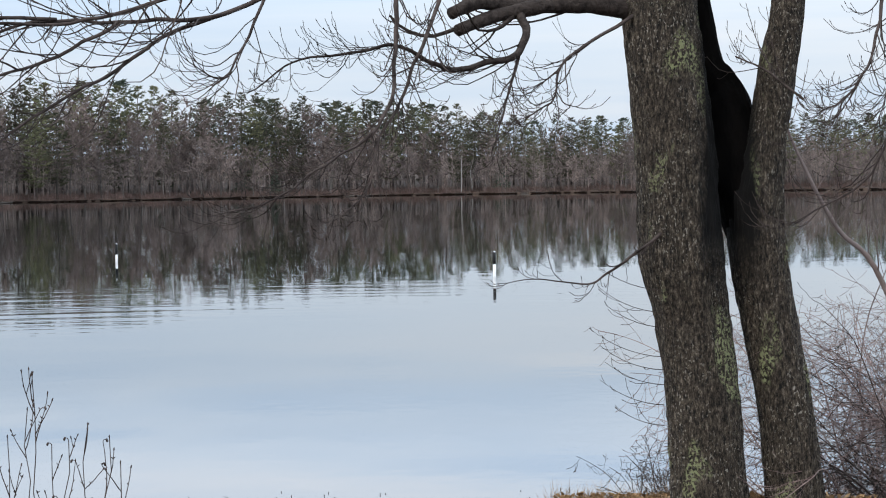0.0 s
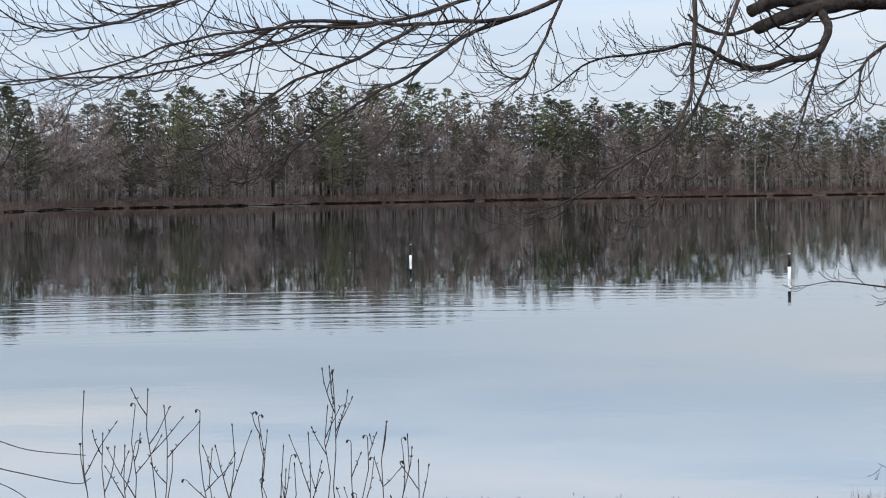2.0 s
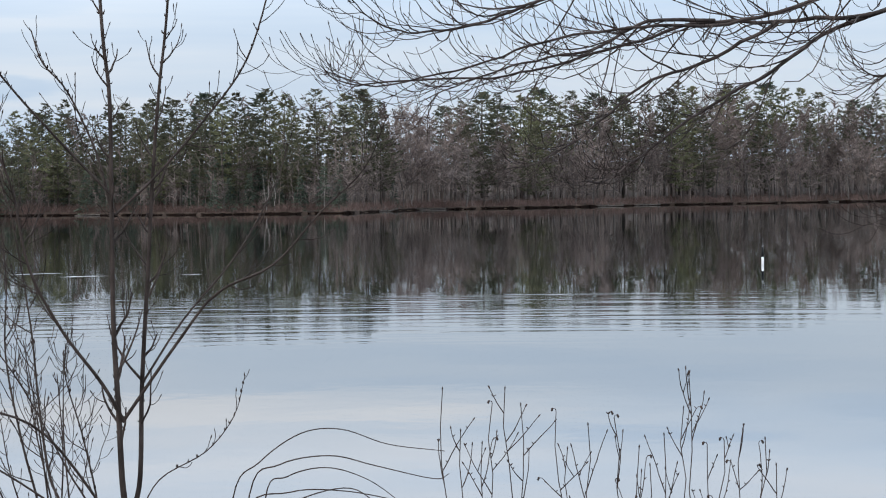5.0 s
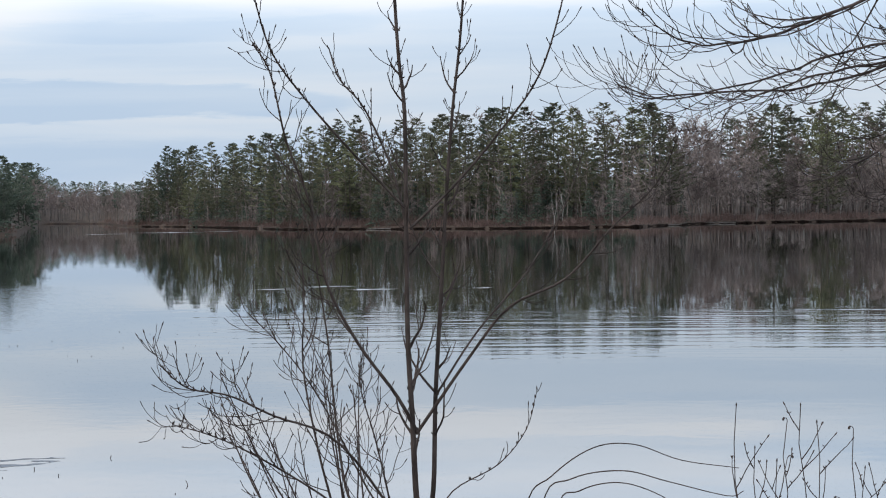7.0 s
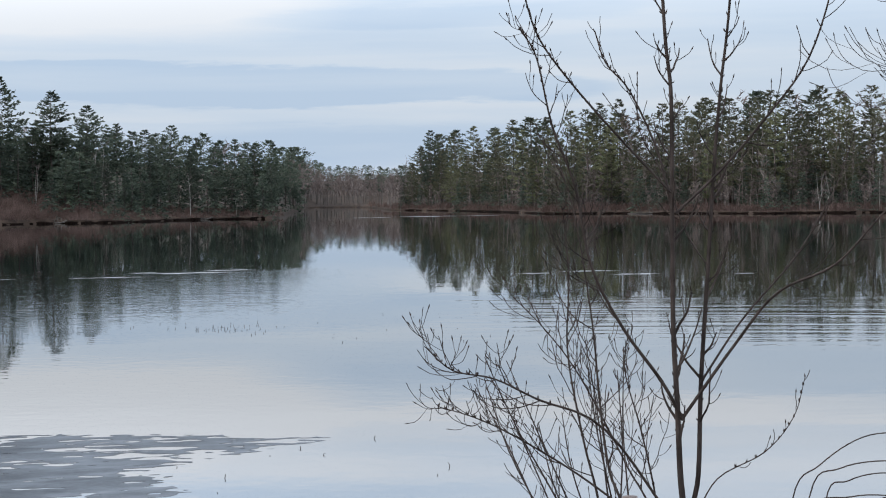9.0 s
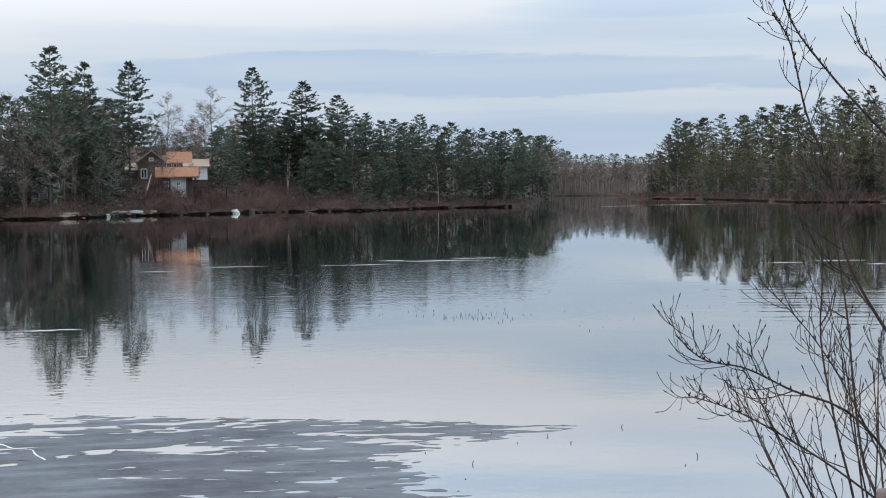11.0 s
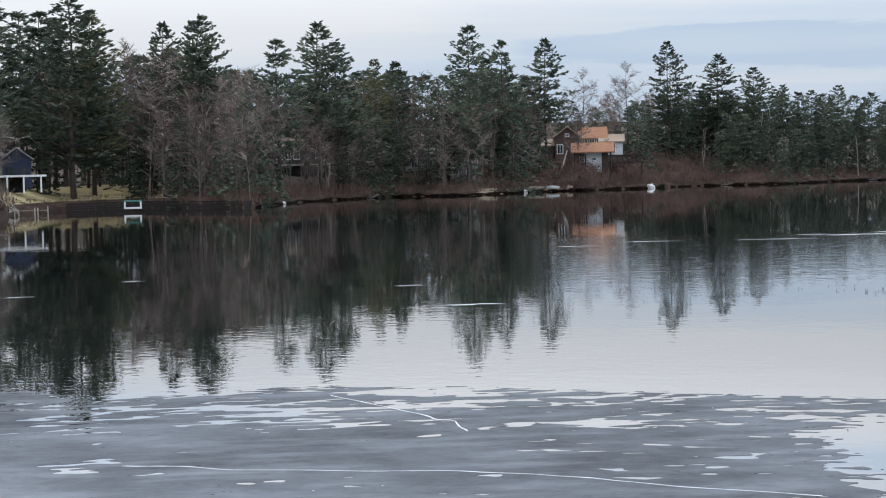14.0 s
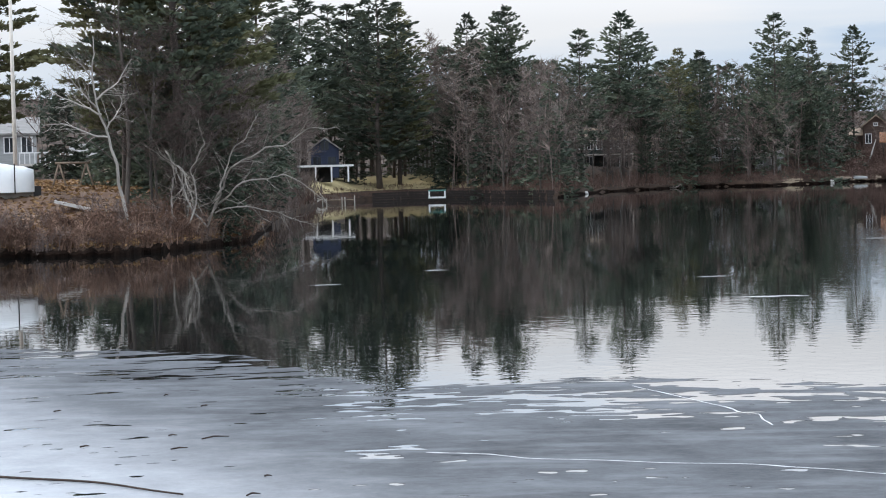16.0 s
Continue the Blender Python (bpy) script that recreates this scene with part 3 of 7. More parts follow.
def bare_shapes(seed, H=17.0, limbs=11, sub=6, twigs=8, spread=0.32, clear=0.3, width=0.035, stems=1):
    """Leafless broadleaf tree: trunk and limbs, and a haze of fine twigs."""
    rng = random.Random(seed)
    trunk, crown = Shape(), Shape()
    for s in range(stems):
        tilt = Vector((rng.uniform(-1, 1), rng.uniform(-1, 1), 0)) * (0.06 + 0.10 * (stems > 1)) * H
        def jog():
            return Vector((rng.uniform(-1, 1), rng.uniform(-1, 1), 0)) * 0.035 * H
        axis = smooth_path([(0, 0, -0.5), tilt * 0.2 + jog() * 0.5 + Vector((0, 0, H * 0.22)), tilt * 0.45 + jog() + Vector((0, 0, H * 0.46)), tilt * 0.75 + jog() + Vector((0, 0, H * 0.7)), tilt + jog() + Vector((0, 0, H * 0.95))], 2)
        n = len(axis)
        trunk.tube(axis, taper(n, 0.011 * H, 0.02, 0.8), 5, False)
        for k in range(limbs):
            f = clear + (0.97 - clear) * (k + rng.random()) / limbs
            i = min(n - 2, int(f * (n - 1)))
            p0 = axis[i].lerp(axis[i + 1], f * (n - 1) - i)
            a = rng.uniform(0, 2 * math.pi)
            L = H * spread * (1.15 - 0.8 * f) * rng.uniform(0.7, 1.25)
            d = Vector((math.cos(a), math.sin(a), rng.uniform(0.5, 1.3))).normalized()
            path = [p0, p0 + d * L * 0.5 + rand_dir(rng) * L * 0.09, p0 + d * L * 0.95 + Vector((0, 0, L * 0.15)) + rand_dir(rng) * L * 0.1]
            trunk.tube(path, [0.0032 * H * (1.1 - f), 0.002 * H * (1.1 - f) + 0.006, 0.01], 3, False)
            for j in range(sub):
                g = 0.25 + 0.75 * (j + rng.random()) / sub
                q = path[0].lerp(path[1], g * 2) if g < 0.5 else path[1].lerp(path[2], g * 2 - 1)
                e = (d * 0.7 + rand_dir(rng, 0.8) * 0.9 + Vector((0, 0, 0.25))).normalized()
                l2 = L * 0.42 * rng.uniform(0.6, 1.3)
                q2 = q + e * l2
                s1 = e.orthogonal().normalized() * width * 0.8
                crown.add([q - s1, q + s1, q2], [(0, 1, 2)])
                for _ in range(twigs):
                    t0 = q.lerp(q2, rng.uniform(0.1, 1.0))
                    w = (e * 0.6 + rand_dir(rng, 0.8) + Vector((0, 0, 0.3))).normalized() * l2 * rng.uniform(0.35, 0.8)
                    s2 = w.orthogonal().normalized() * width * 0.45
                    crown.add([t0 - s2, t0 + s2, t0 + w], [(0, 1, 2)])
    return trunk, crown


def make_tree(kind, shapes, bark, leaf, label, group, crown_name="crown"):
    t = thing(kind, Matrix.Identity(4), label, "tree", group)
    part("trunk", shapes[0], bark, t)
    part(crown_name, shapes[1], leaf, t, smooth=False)
    return t


class Kinds:
    """Tree patterns of one kind: the first use of a pattern places it, the next ones copy it."""

    def __init__(self, protos):
        self.protos, self.used = protos, [False] * len(protos)

    def put(self, i, m):
        t = self.protos[i]
        if not self.used[i]:
            self.used[i] = True
            t.matrix_world = m
            t.scale = (1, 1, 1)
            t.matrix_world = m
            return t
        s = t.scale.copy()
        t.scale = (1, 1, 1)
        c = copy_thing(t, m)
        t.scale = s
        return c


PINE_LABEL = "tall dark green white pine on the lake shore"
BARE_LABEL = "leafless grey-brown broadleaf tree on the lake shore"
OLIVE_LABEL = "olive green white pine on the lake shore"
PINES = Kinds([make_tree("pine_tree", pine_shapes(s, 20.0, b, r, w, 6, n, z, gaps=g, form=fm, count=4, shoulder=sl), PINE_BARK, mat, lab, "pines round the lake") for s, b, r, w, n, z, g, fm, sl, mat, lab in (
    (11, 0.26, 4.2, 18, 11, 0.82, 0.10, "tier", 0.56, NEEDLES, PINE_LABEL), (12, 0.16, 3.9, 21, 10, 0.80, 0.06, "plume", 0.6, NEEDLES, PINE_LABEL),
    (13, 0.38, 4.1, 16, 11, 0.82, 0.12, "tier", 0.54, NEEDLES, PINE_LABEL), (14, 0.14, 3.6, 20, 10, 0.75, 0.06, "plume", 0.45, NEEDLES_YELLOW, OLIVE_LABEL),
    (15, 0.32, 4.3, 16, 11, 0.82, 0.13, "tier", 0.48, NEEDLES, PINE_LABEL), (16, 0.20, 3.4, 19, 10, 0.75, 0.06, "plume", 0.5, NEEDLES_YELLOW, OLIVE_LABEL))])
FAR_PINES = Kinds([make_tree("pine_tree", pine_shapes(s, 20.0, b, r, w, 5, 9, 0.78, gaps=g, sides=5, form="plume", count=5, shoulder=sl, slim=0.85), PINE_BARK, mat, lab, "pines round the lake") for s, b, r, w, g, sl, mat, lab in (
    (311, 0.18, 4.5, 17, 0.08, 0.62, NEEDLES_GREY, PINE_LABEL), (312, 0.12, 4.6, 18, 0.06, 0.75, NEEDLES_GREY, PINE_LABEL), (313, 0.26, 4.2, 15, 0.12, 0.55, NEEDLES_GREY, PINE_LABEL),
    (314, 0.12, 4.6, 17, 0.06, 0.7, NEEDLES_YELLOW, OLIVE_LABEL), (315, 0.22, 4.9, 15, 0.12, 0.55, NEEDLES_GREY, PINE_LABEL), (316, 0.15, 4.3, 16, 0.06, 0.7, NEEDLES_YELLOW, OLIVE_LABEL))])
FIRS = Kinds([make_tree("hemlock_tree", pine_shapes(s, 10.0, 0.04, r, 14, 5, 7, 0.75, count=3, gaps=0.06, sides=5, form="cone"), PINE_BARK, NEEDLES, "dark young hemlock clothed to the ground", "hemlocks round the lake")
              for s, r in ((61, 2.7), (62, 2.4), (63, 3.0))])
BARES = Kinds([make_tree("bare_tree", bare_shapes(s, 16.0, l, 7, 11, sp, c, 0.11, st), GREY_BARK, FAR_TWIGS, BARE_LABEL, "bare trees round the lake")
               for s, l, sp, c, st in ((21, 15, 0.34, 0.2, 1), (22, 15, 0.32, 0.15, 1), (23, 14, 0.38, 0.2, 1), (24, 8, 0.32, 0.2, 2), (25, 15, 0.30, 0.3, 1), (26, 14, 0.36, 0.15, 1))])
FINE_BARES = Kinds([make_tree("bare_tree", bare_shapes(s, 16.0, 15, 9, 18, sp, c, 0.04, st), GREY_BARK, GREY_TWIGS, BARE_LABEL, "bare trees round the lake")
                    for s, sp, c, st in ((221, 0.34, 0.2, 1), (222, 0.36, 0.15, 1), (223, 0.32, 0.25, 1))])
BIRCHES = Kinds([make_tree("birch_tree", bare_shapes(s, 10.0, l, 4, 5, 0.34, 0.3, 0.035, st), PALE_BARK, FAR_TWIGS, "pale-barked leafless birch at the water's edge", "birches round the lake")
                 for s, l, st in ((71, 7, 1), (72, 5, 2), (73, 8, 1))])


def tree_at(kinds, i, az, behind, height, pattern_height, rng, stretch=1.0):
    p = ground_at(az, behind)
    k = height / pattern_height
    return kinds.put(i, Matrix.Translation(p) @ Matrix.Rotation(rng.uniform(0, 6.28), 4, "Z") @ Matrix.Diagonal((k * stretch, k * stretch, k, 1)))


SKYLINE = [(-14, 1.75), (-10, 1.72), (-5, 1.72), (-3.5, 1.8), (0, 2.2), (4, 2.38), (7.5, 2.58), (9, 2.95), (11.4, 2.98), (14, 2.86), (16.3, 2.85), (17.6, 2.74), (18.9, 2.5), (20.4, 2.9), (22.4, 2.93), (25.3, 2.9),
           (27.5, 2.68), (29.2, 2.66), (30.4, 2.32), (32, 2.15), (33.5, 2.06), (34.4, 1.92), (34.9, 1.2), (35.3, 0.92), (37.3, 0.92), (37.8, 1.08), (38.2, 1.5), (39.1, 1.74), (40.2, 1.9), (42, 2.13), (43.4, 2.24), (43.9, 2.1),
           (45.2, 2.3), (46.6, 2.3), (47.6, 1.9), (49.6, 2.0), (50.3, 2.9), (52, 3.2), (54.5, 3.25), (56, 3.2), (58, 3.3), (59.3, 3.5), (60.3, 3.95), (61.5, 4.3), (62.5, 4.2), (64, 4.0), (67, 3.3), (72, 2.9), (84, 2.9)]


def room(az, behind):
    """How tall a tree s metres behind the water may be, for the woods to keep their outline against the sky."""
    r = shore(az) + behind
    up = float(np.interp(az, [a for a, e in SKYLINE], [e for a, e in SKYLINE]))
    return EYE + r * math.tan(radians(up)) - land_z(az, behind)


# bearings where broadleaf trees make up the crowns of the woods, and where dark pines stand forward
GREY_DOMES = ((17.9, 20.1), (13.3, 14.3), (6.2, 7.8), (3.2, 3.9), (-6.0, -5.0), (10.2, 10.9), (57.9, 62.6))
FORWARD_PINES = ((20.3, 35.2), (16.4, 17.9), (14.5, 16.0), (38.0, 47.3))


def within(az, spans):
    return any(a < az < b for a, b in spans)


def pine_share(az, row):
    """How many of the trees in a row of the woods are pines."""
    if within(az, GREY_DOMES):
        return (0.0, 0.03, 0.12, 0.35)[row]
    if within(az, FORWARD_PINES):
        return ((0.85, 0.96, 0.98, 0.98) if az > 37 else (0.4, 0.85, 0.95, 0.97) if az > 20 else (0.12, 0.6, 0.85, 0.9))[row]
    return ((0.10, 0.5, 0.75, 0.85) if az < 21 else (0.35, 0.55, 0.6, 0.7))[row]


def build_woods():
    rng = random.Random(5)
    for row, (behind, gap) in enumerate(((4.0, 3.6), (9.5, 4.0), (16.0, 4.0), (22.5, 3.8))):
        az = -13.5
        while az < 64.3:
            R = shore(az)
            step = math.degrees(gap / R) * rng.uniform(0.7, 1.3)
            az += step
            if 35.1 < az < 38.0 or az > 64.3:
                continue
            if 45.2 < az < 50.3 and row < 2 or 47.2 < az < 50.2:
                continue
            if 61.5 < az < 65.4 and row < 2 or 56.62 < az < 57.62 and row < 2 or row == 3 and az > 46 and not 58 < az < 63:
                continue
            s = behind + rng.uniform(-2.5, 3.0)
            top = room(az, s)
            far = az < 38
            if rng.random() < pine_share(az, row):
                i = rng.choice((0, 1, 2, 4, 0, 1, 4, 3, 5) if far or az > 60 else (0, 1, 2, 4, 4))
                k = (rng.uniform(0.45, 0.75), rng.uniform(0.66, 0.9), rng.uniform(0.8, 0.98), rng.uniform(0.9, 1.03))[row] * (1.0 if far else rng.uniform(0.8, 1.0))
                tree_at(FAR_PINES if far else PINES, i, az, s, top * k, 20.0, rng, rng.uniform(0.95, 1.25))
            else:
                k = (rng.uniform(0.32, 0.6), rng.uniform(0.45, 0.74), rng.uniform(0.62, 0.88), rng.uniform(0.8, 0.95))[row]
                if 20.3 < az < 38:   # low bare growth before the pines
                    k *= (0.5, 0.75, 0.9, 0.95)[row]
                if within(az, GREY_DOMES):
                    k = (rng.uniform(0.5, 0.75), rng.uniform(0.7, 0.85), rng.uniform(0.82, 0.92), rng.uniform(0.88, 0.98))[row]
                tree_at(*((FINE_BARES, rng.randrange(3)) if az > 50 else (BARES, rng.randrange(6))), az, s, top * k, 16.0, rng, rng.uniform(0.95, 1.3))
            if 56.1 < az < 57.65 or 53.35 < az < 53.75 or 55.15 < az < 55.5:
                continue
            if rng.random() < ((0.05, 0.08, 0, 0) if az < 21 else (0.5, 0.8, 0.9, 0.6) if az < 38 else (0.75, 0.9, 0.8, 0) if az < 50 else (0.55, 0.9, 0.75, 0))[row]:
                tree_at(FIRS, rng.randrange(3), az + step * 0.5, max(2.6, s - 1.0), rng.uniform(4.5, 7.5) + 1.2 * row if az < 38 else rng.uniform(5.5, 10.0) if az < 50 else rng.uniform(6, 11.5), 10.0, rng, rng.uniform(1.0, 1.25))
    # pale birches that lean out from the edge of the woods
    for az, behind, h, i in ((-0.75, 3, 10.5, 0), (-0.45, 3, 11.5, 2), (4.6, 3, 7, 0), (23.45, 2, 6.5, 1), (23.2, 2.2, 6.0, 0), (19.3, 2, 5.5, 1), (21.8, 3, 9.5, 2), (15.4, 3, 6.5, 1),
                             (40.0, 2.0, 5.0, 1), (41.3, 3.0, 7.5, 2), (43.7, 9.0, 11, 0), (44.0, 9.0, 10, 2), (45.6, 8, 7.0, 1), (12.9, 3, 8, 2), (8.0, 2.5, 6.5, 0)):
        tree_at(BIRCHES, i, az, behind, h, 10.0, rng)
    # single tall pines that stand clear of the rest
    def tall_pines(*rows):
        for az, behind, top, i, wide in rows:
            base = ground_at(az, behind).z
            tree_at(PINES, i, az, behind, top - base, 20.0, rng, wide)

    tall_pines((52.22, 5, 23.0, 1, 1.05), (51.26, 8, 21.7, 0, 1.0), (50.05, 10, 22.6, 2, 0.95), (51.7, 9, 19.0, 1, 1.1), (56.54, 6, 22.6, 2, 1.15), (56.0, 6, 20.4, 4, 1.05), (54.9, 8, 18.8, 3, 1.0), (54.3, 8, 18.6, 1, 1.0), (57.69, 5, 19.2, 0, 1.1), (46.57, 15, 23.2, 4, 0.9))
    tall_pines((45.16, 16, 21.3, 2, 1.2), (44.16, 14, 18.8, 4, 1.1), (59.75, 22, 22.4, 2, 0.9), (60.05, 23, 22.0, 4, 0.75), (60.9, 22, 22.3, 2, 0.9), (63.47, 6, 25.0, 1, 1.3), (62.9, 9, 22.5, 5, 1.2), (64.3, 28, 24.0, 0, 1.25), (64.85, 44, 24.5, 1, 1.2), (63.95, 36, 24.0, 1, 1.2))
    tall_pines((65.66, 52, 24.0, 2, 1.3), (66.1, 70, 21.0, 4, 1.2), (34.45, 6, 20.0, 4, 0.9))
    tall_pines((66.9, 60, 23.5, 1, 1.2), (68.2, 70, 20.0, 0, 1.1))


build_woods()


def far_woods(name, az0, az1, rows, height, seed, share, label, gap=4.5):
    """The woods behind, tree on tree, too many to tell apart."""
    rng = random.Random(seed)
    green = [pine_shapes(s, 20.0, 0.45, 4.0, 10, 5, 4, 1.5, sides=4, form="plume", count=4, slim=0.7) for s in (31, 32, 33)]
    grey = [bare_shapes(s, 16.0, 11, 5, 6, 0.36, 0.25, 0.16) for s in (41, 42, 43)]

    def arrays(pair):
        out = []
        for sh in pair:
            out.append((np.array([tuple(v) for v in sh.v]), sh.f))
        return out
    green, grey = [arrays(p) for p in green], [arrays(p) for p in grey]
    verts, faces, mats, count = [], [], [], 0
    for behind in rows:
        az = az0
        while az < az1:
            R = shore(az) + behind
            az += math.degrees(gap / R) * rng.uniform(0.6, 1.4)
            pine = rng.random() < share
            pair = rng.choice(green if pine else grey)
            k = room(az, behind) * height * rng.uniform(0.88, 1.04) / 20.0 * (1.0 if pine else 1.2)
            p = ground_at(az, behind + rng.uniform(-4, 4))
            a = rng.uniform(0, 6.28)
            rot = np.array([[math.cos(a), -math.sin(a), 0], [math.sin(a), math.cos(a), 0], [0, 0, 1]]) * k
            for m, (v, f) in enumerate(pair):
                verts.append(v @ rot.T + np.array(p))
                faces.extend([tuple(i + count for i in q) for q in f])
                mats.extend([(0 if pine else 2) + m] * len(f))
                count += len(v)
    me = bpy.data.meshes.new(name)
    me.from_pydata(np.concatenate(verts).tolist(), [], faces)
    for mat in (PINE_BARK, NEEDLES, GREY_BARK, FAR_TWIGS):
        me.materials.append(mat)
    me.polygons.foreach_set("material_index", mats)
    tagged(new(name, me), label, "woods", kind="stuff")


MIXED = "mixed pine and bare woods behind the shore"
far_woods("far_woods", -14, 1.5, (31,), 0.96, 33, 0.6, MIXED)
far_woods("far_woods", 1.5, 17.6, (31,), 0.96, 34, 0.6, MIXED)
far_woods("far_woods", 17.6, 20.2, (31,), 0.92, 37, 0.15, MIXED)
far_woods("far_woods", 20.2, 34.8, (31,), 0.96, 3, 0.75, MIXED)
far_woods("far_woods", 38.2, 46.6, (31,), 0.94, 4, 0.75, MIXED, 3.1)
far_woods("far_woods", 46.6, 50.2, (30, 38, 46), 0.85, 44, 0.5, "low mixed woods behind the house", 3.1)
far_woods("far_woods", 50.2, 66, (32, 38, 46), 0.85, 45, 0.7, MIXED, 3.1)
far_woods("far_woods", 35.0, 38.3, (3, 7, 12, 20, 30, 45), 0.8, 6, 0.04, "hazy low woods at the far end of the lake", 2.4)
far_woods("far_woods", 34.9, 38.4, (60, 75), 0.98, 16, 0.75, "hazy low woods at the far end of the lake", 3.0)


far_woods("far_woods", 72.4, 84, (95, 110), 1.0, 27, 0.5, "mixed woods behind the near point", 3.6)
far_woods("far_woods", 66.2, 72.4, (70, 85, 100, 120), 0.82, 26, 0.35, "mixed woods behind the near point", 3.2)


def understory(az0, az1, count, depth, seed, mat=FAR_TWIGS):
    """Saplings and bare stems that fill the woods under the crowns."""
    rng = random.Random(seed)
    sh = Shape()
    for _ in range(count):
        az = rng.uniform(az0, az1)
        behind = 2.0 + depth * rng.random()
        if 45.2 < az < 50.3 and behind < 24 or 61.5 < az < 65.4 and behind < 22 or az > 64.2 or 56.6 < az < 57.6 and behind < 30:
            continue
        p = ground_at(az, behind)
        h = rng.uniform(4.0, 13.0)
        top = p + Vector((rng.gauss(0, 0.07) * h, rng.gauss(0, 0.07) * h, h))
        s = Vector((math.cos(radians(az)), math.sin(radians(az)), 0)) * rng.uniform(0.015, 0.055)
        sh.add([p - s, p + s, top + s * 0.3, top - s * 0.3], [(0, 1, 2, 3)])
        for _ in range(16):
            a = p.lerp(top, rng.uniform(0.25, 1.0))
            d = Vector((rng.gauss(0, 1), rng.gauss(0, 1), rng.uniform(0.2, 1.4))).normalized() * rng.uniform(0.8, 2.2)
            w = d.orthogonal().normalized() * rng.uniform(0.03, 0.08)
            sh.add([a - w, a + w, a + d], [(0, 1, 2)])
    tagged(part("understory", sh, mat, smooth=False), "grey-brown saplings and bare stems under the trees", "undergrowth", kind="stuff")


understory(-14, 21.5, 3600, 34, 81, GREY_TWIGS)
understory(21.5, 35.2, 600, 34, 83, GREY_TWIGS)
understory(50.5, 66.0, 700, 32, 82, GREY_TWIGS)


def brush(name, az0, az1, count, lo, hi, depth, mat, seed, label, cross=0.05):
    """Low leafless scrub along the water's edge."""
    rng = random.Random(seed)
    sh = Shape()
    while count > 0:
        az = rng.uniform(az0, az1)
        c = ground_at(az, 1.0 + depth * rng.random() ** 1.5)
        h = rng.uniform(lo, hi) * (0.55 + 0.9 * abs(noise.noise(c * 0.08))) * (0.4 if 61.3 < az < 65.4 else 1.0)
        for _ in range(14):
            d = Vector((rng.gauss(0, 0.42), rng.gauss(0, 0.42), 1)).normalized() * h * rng.uniform(0.5, 1.1)
            b = c + Vector((rng.gauss(0, 0.5), rng.gauss(0, 0.5), -0.1))
            s = d.orthogonal().normalized() * cross * 0.5
            sh.add([b - s, b + s, b + d], [(0, 1, 2)])
            e = b + d * rng.uniform(0.3, 0.7)
            g = (d.normalized() + rand_dir(rng, 0.6)).normalized() * h * 0.35
            sh.add([e - s * 0.7, e + s * 0.7, e + g], [(0, 1, 2)])
        count -= 1
    tagged(part(name, sh, mat, smooth=False), label, "brush", kind="stuff")


def thicket(name, az0, az1, count, lo, hi, depth, mat, seed, label, width):
    """Tangled leafless bushes: arching stems with side twigs."""
    rng = random.Random(seed)
    sh = Shape()
    for _ in range(count):
        az = rng.uniform(az0, az1)
        c = ground_at(az, 0.2 + depth * rng.random() ** 1.4)
        h = rng.uniform(lo, hi) * (0.5 + 1.0 * abs(noise.noise(c * 0.35)))
        for _ in range(11):
            a = rng.uniform(0, 2 * math.pi)
            out = Vector((math.cos(a), math.sin(a), 0)) * h * rng.uniform(0.1, 0.75)
            b = c + Vector((rng.gauss(0, 0.25), rng.gauss(0, 0.25), -0.08))
            pts = smooth_path([b, b + out * 0.35 + Vector((0, 0, h * rng.uniform(0.4, 0.6))), b + out + Vector((0, 0, h * rng.uniform(0.5, 1.0)))], 2)
            sh.tube(pts, taper(len(pts), width, width * 0.4), 3, False)
            for _ in range(9):
                k = rng.randrange(1, len(pts))
                q = pts[k - 1].lerp(pts[k], rng.random())
                d = (rand_dir(rng, 0.9) + Vector((0, 0, 0.35)) + out * 0.4 / h).normalized() * h * rng.uniform(0.15, 0.42)
                w = d.orthogonal().normalized() * width * 0.7
                m = q + d * 0.5 + rand_dir(rng) * 0.06 * h
                sh.add([q - w, q + w, m + w * 0.7, m - w * 0.7, q + d], [(0, 1, 2, 3), (3, 2, 4)])
    tagged(part(name, sh, mat, smooth=False), label, "brush", kind="stuff")


brush("shore_brush", -14, 36.2, 2300, 0.9, 2.9, 7.0, RED_BRUSH, 7, "reddish brown leafless scrub along the far shore", 0.07)
brush("shore_brush", 44.0, 50.6, 1000, 1.0, 2.6, 19.0, RED_BRUSH, 19, "reddish brown leafless scrub on the slope below the house", 0.05)
brush("shore_brush", 38.8, 66.2, 1300, 0.8, 2.4, 9.0, RED_BRUSH, 8, "reddish brown leafless scrub along the cove", 0.05)


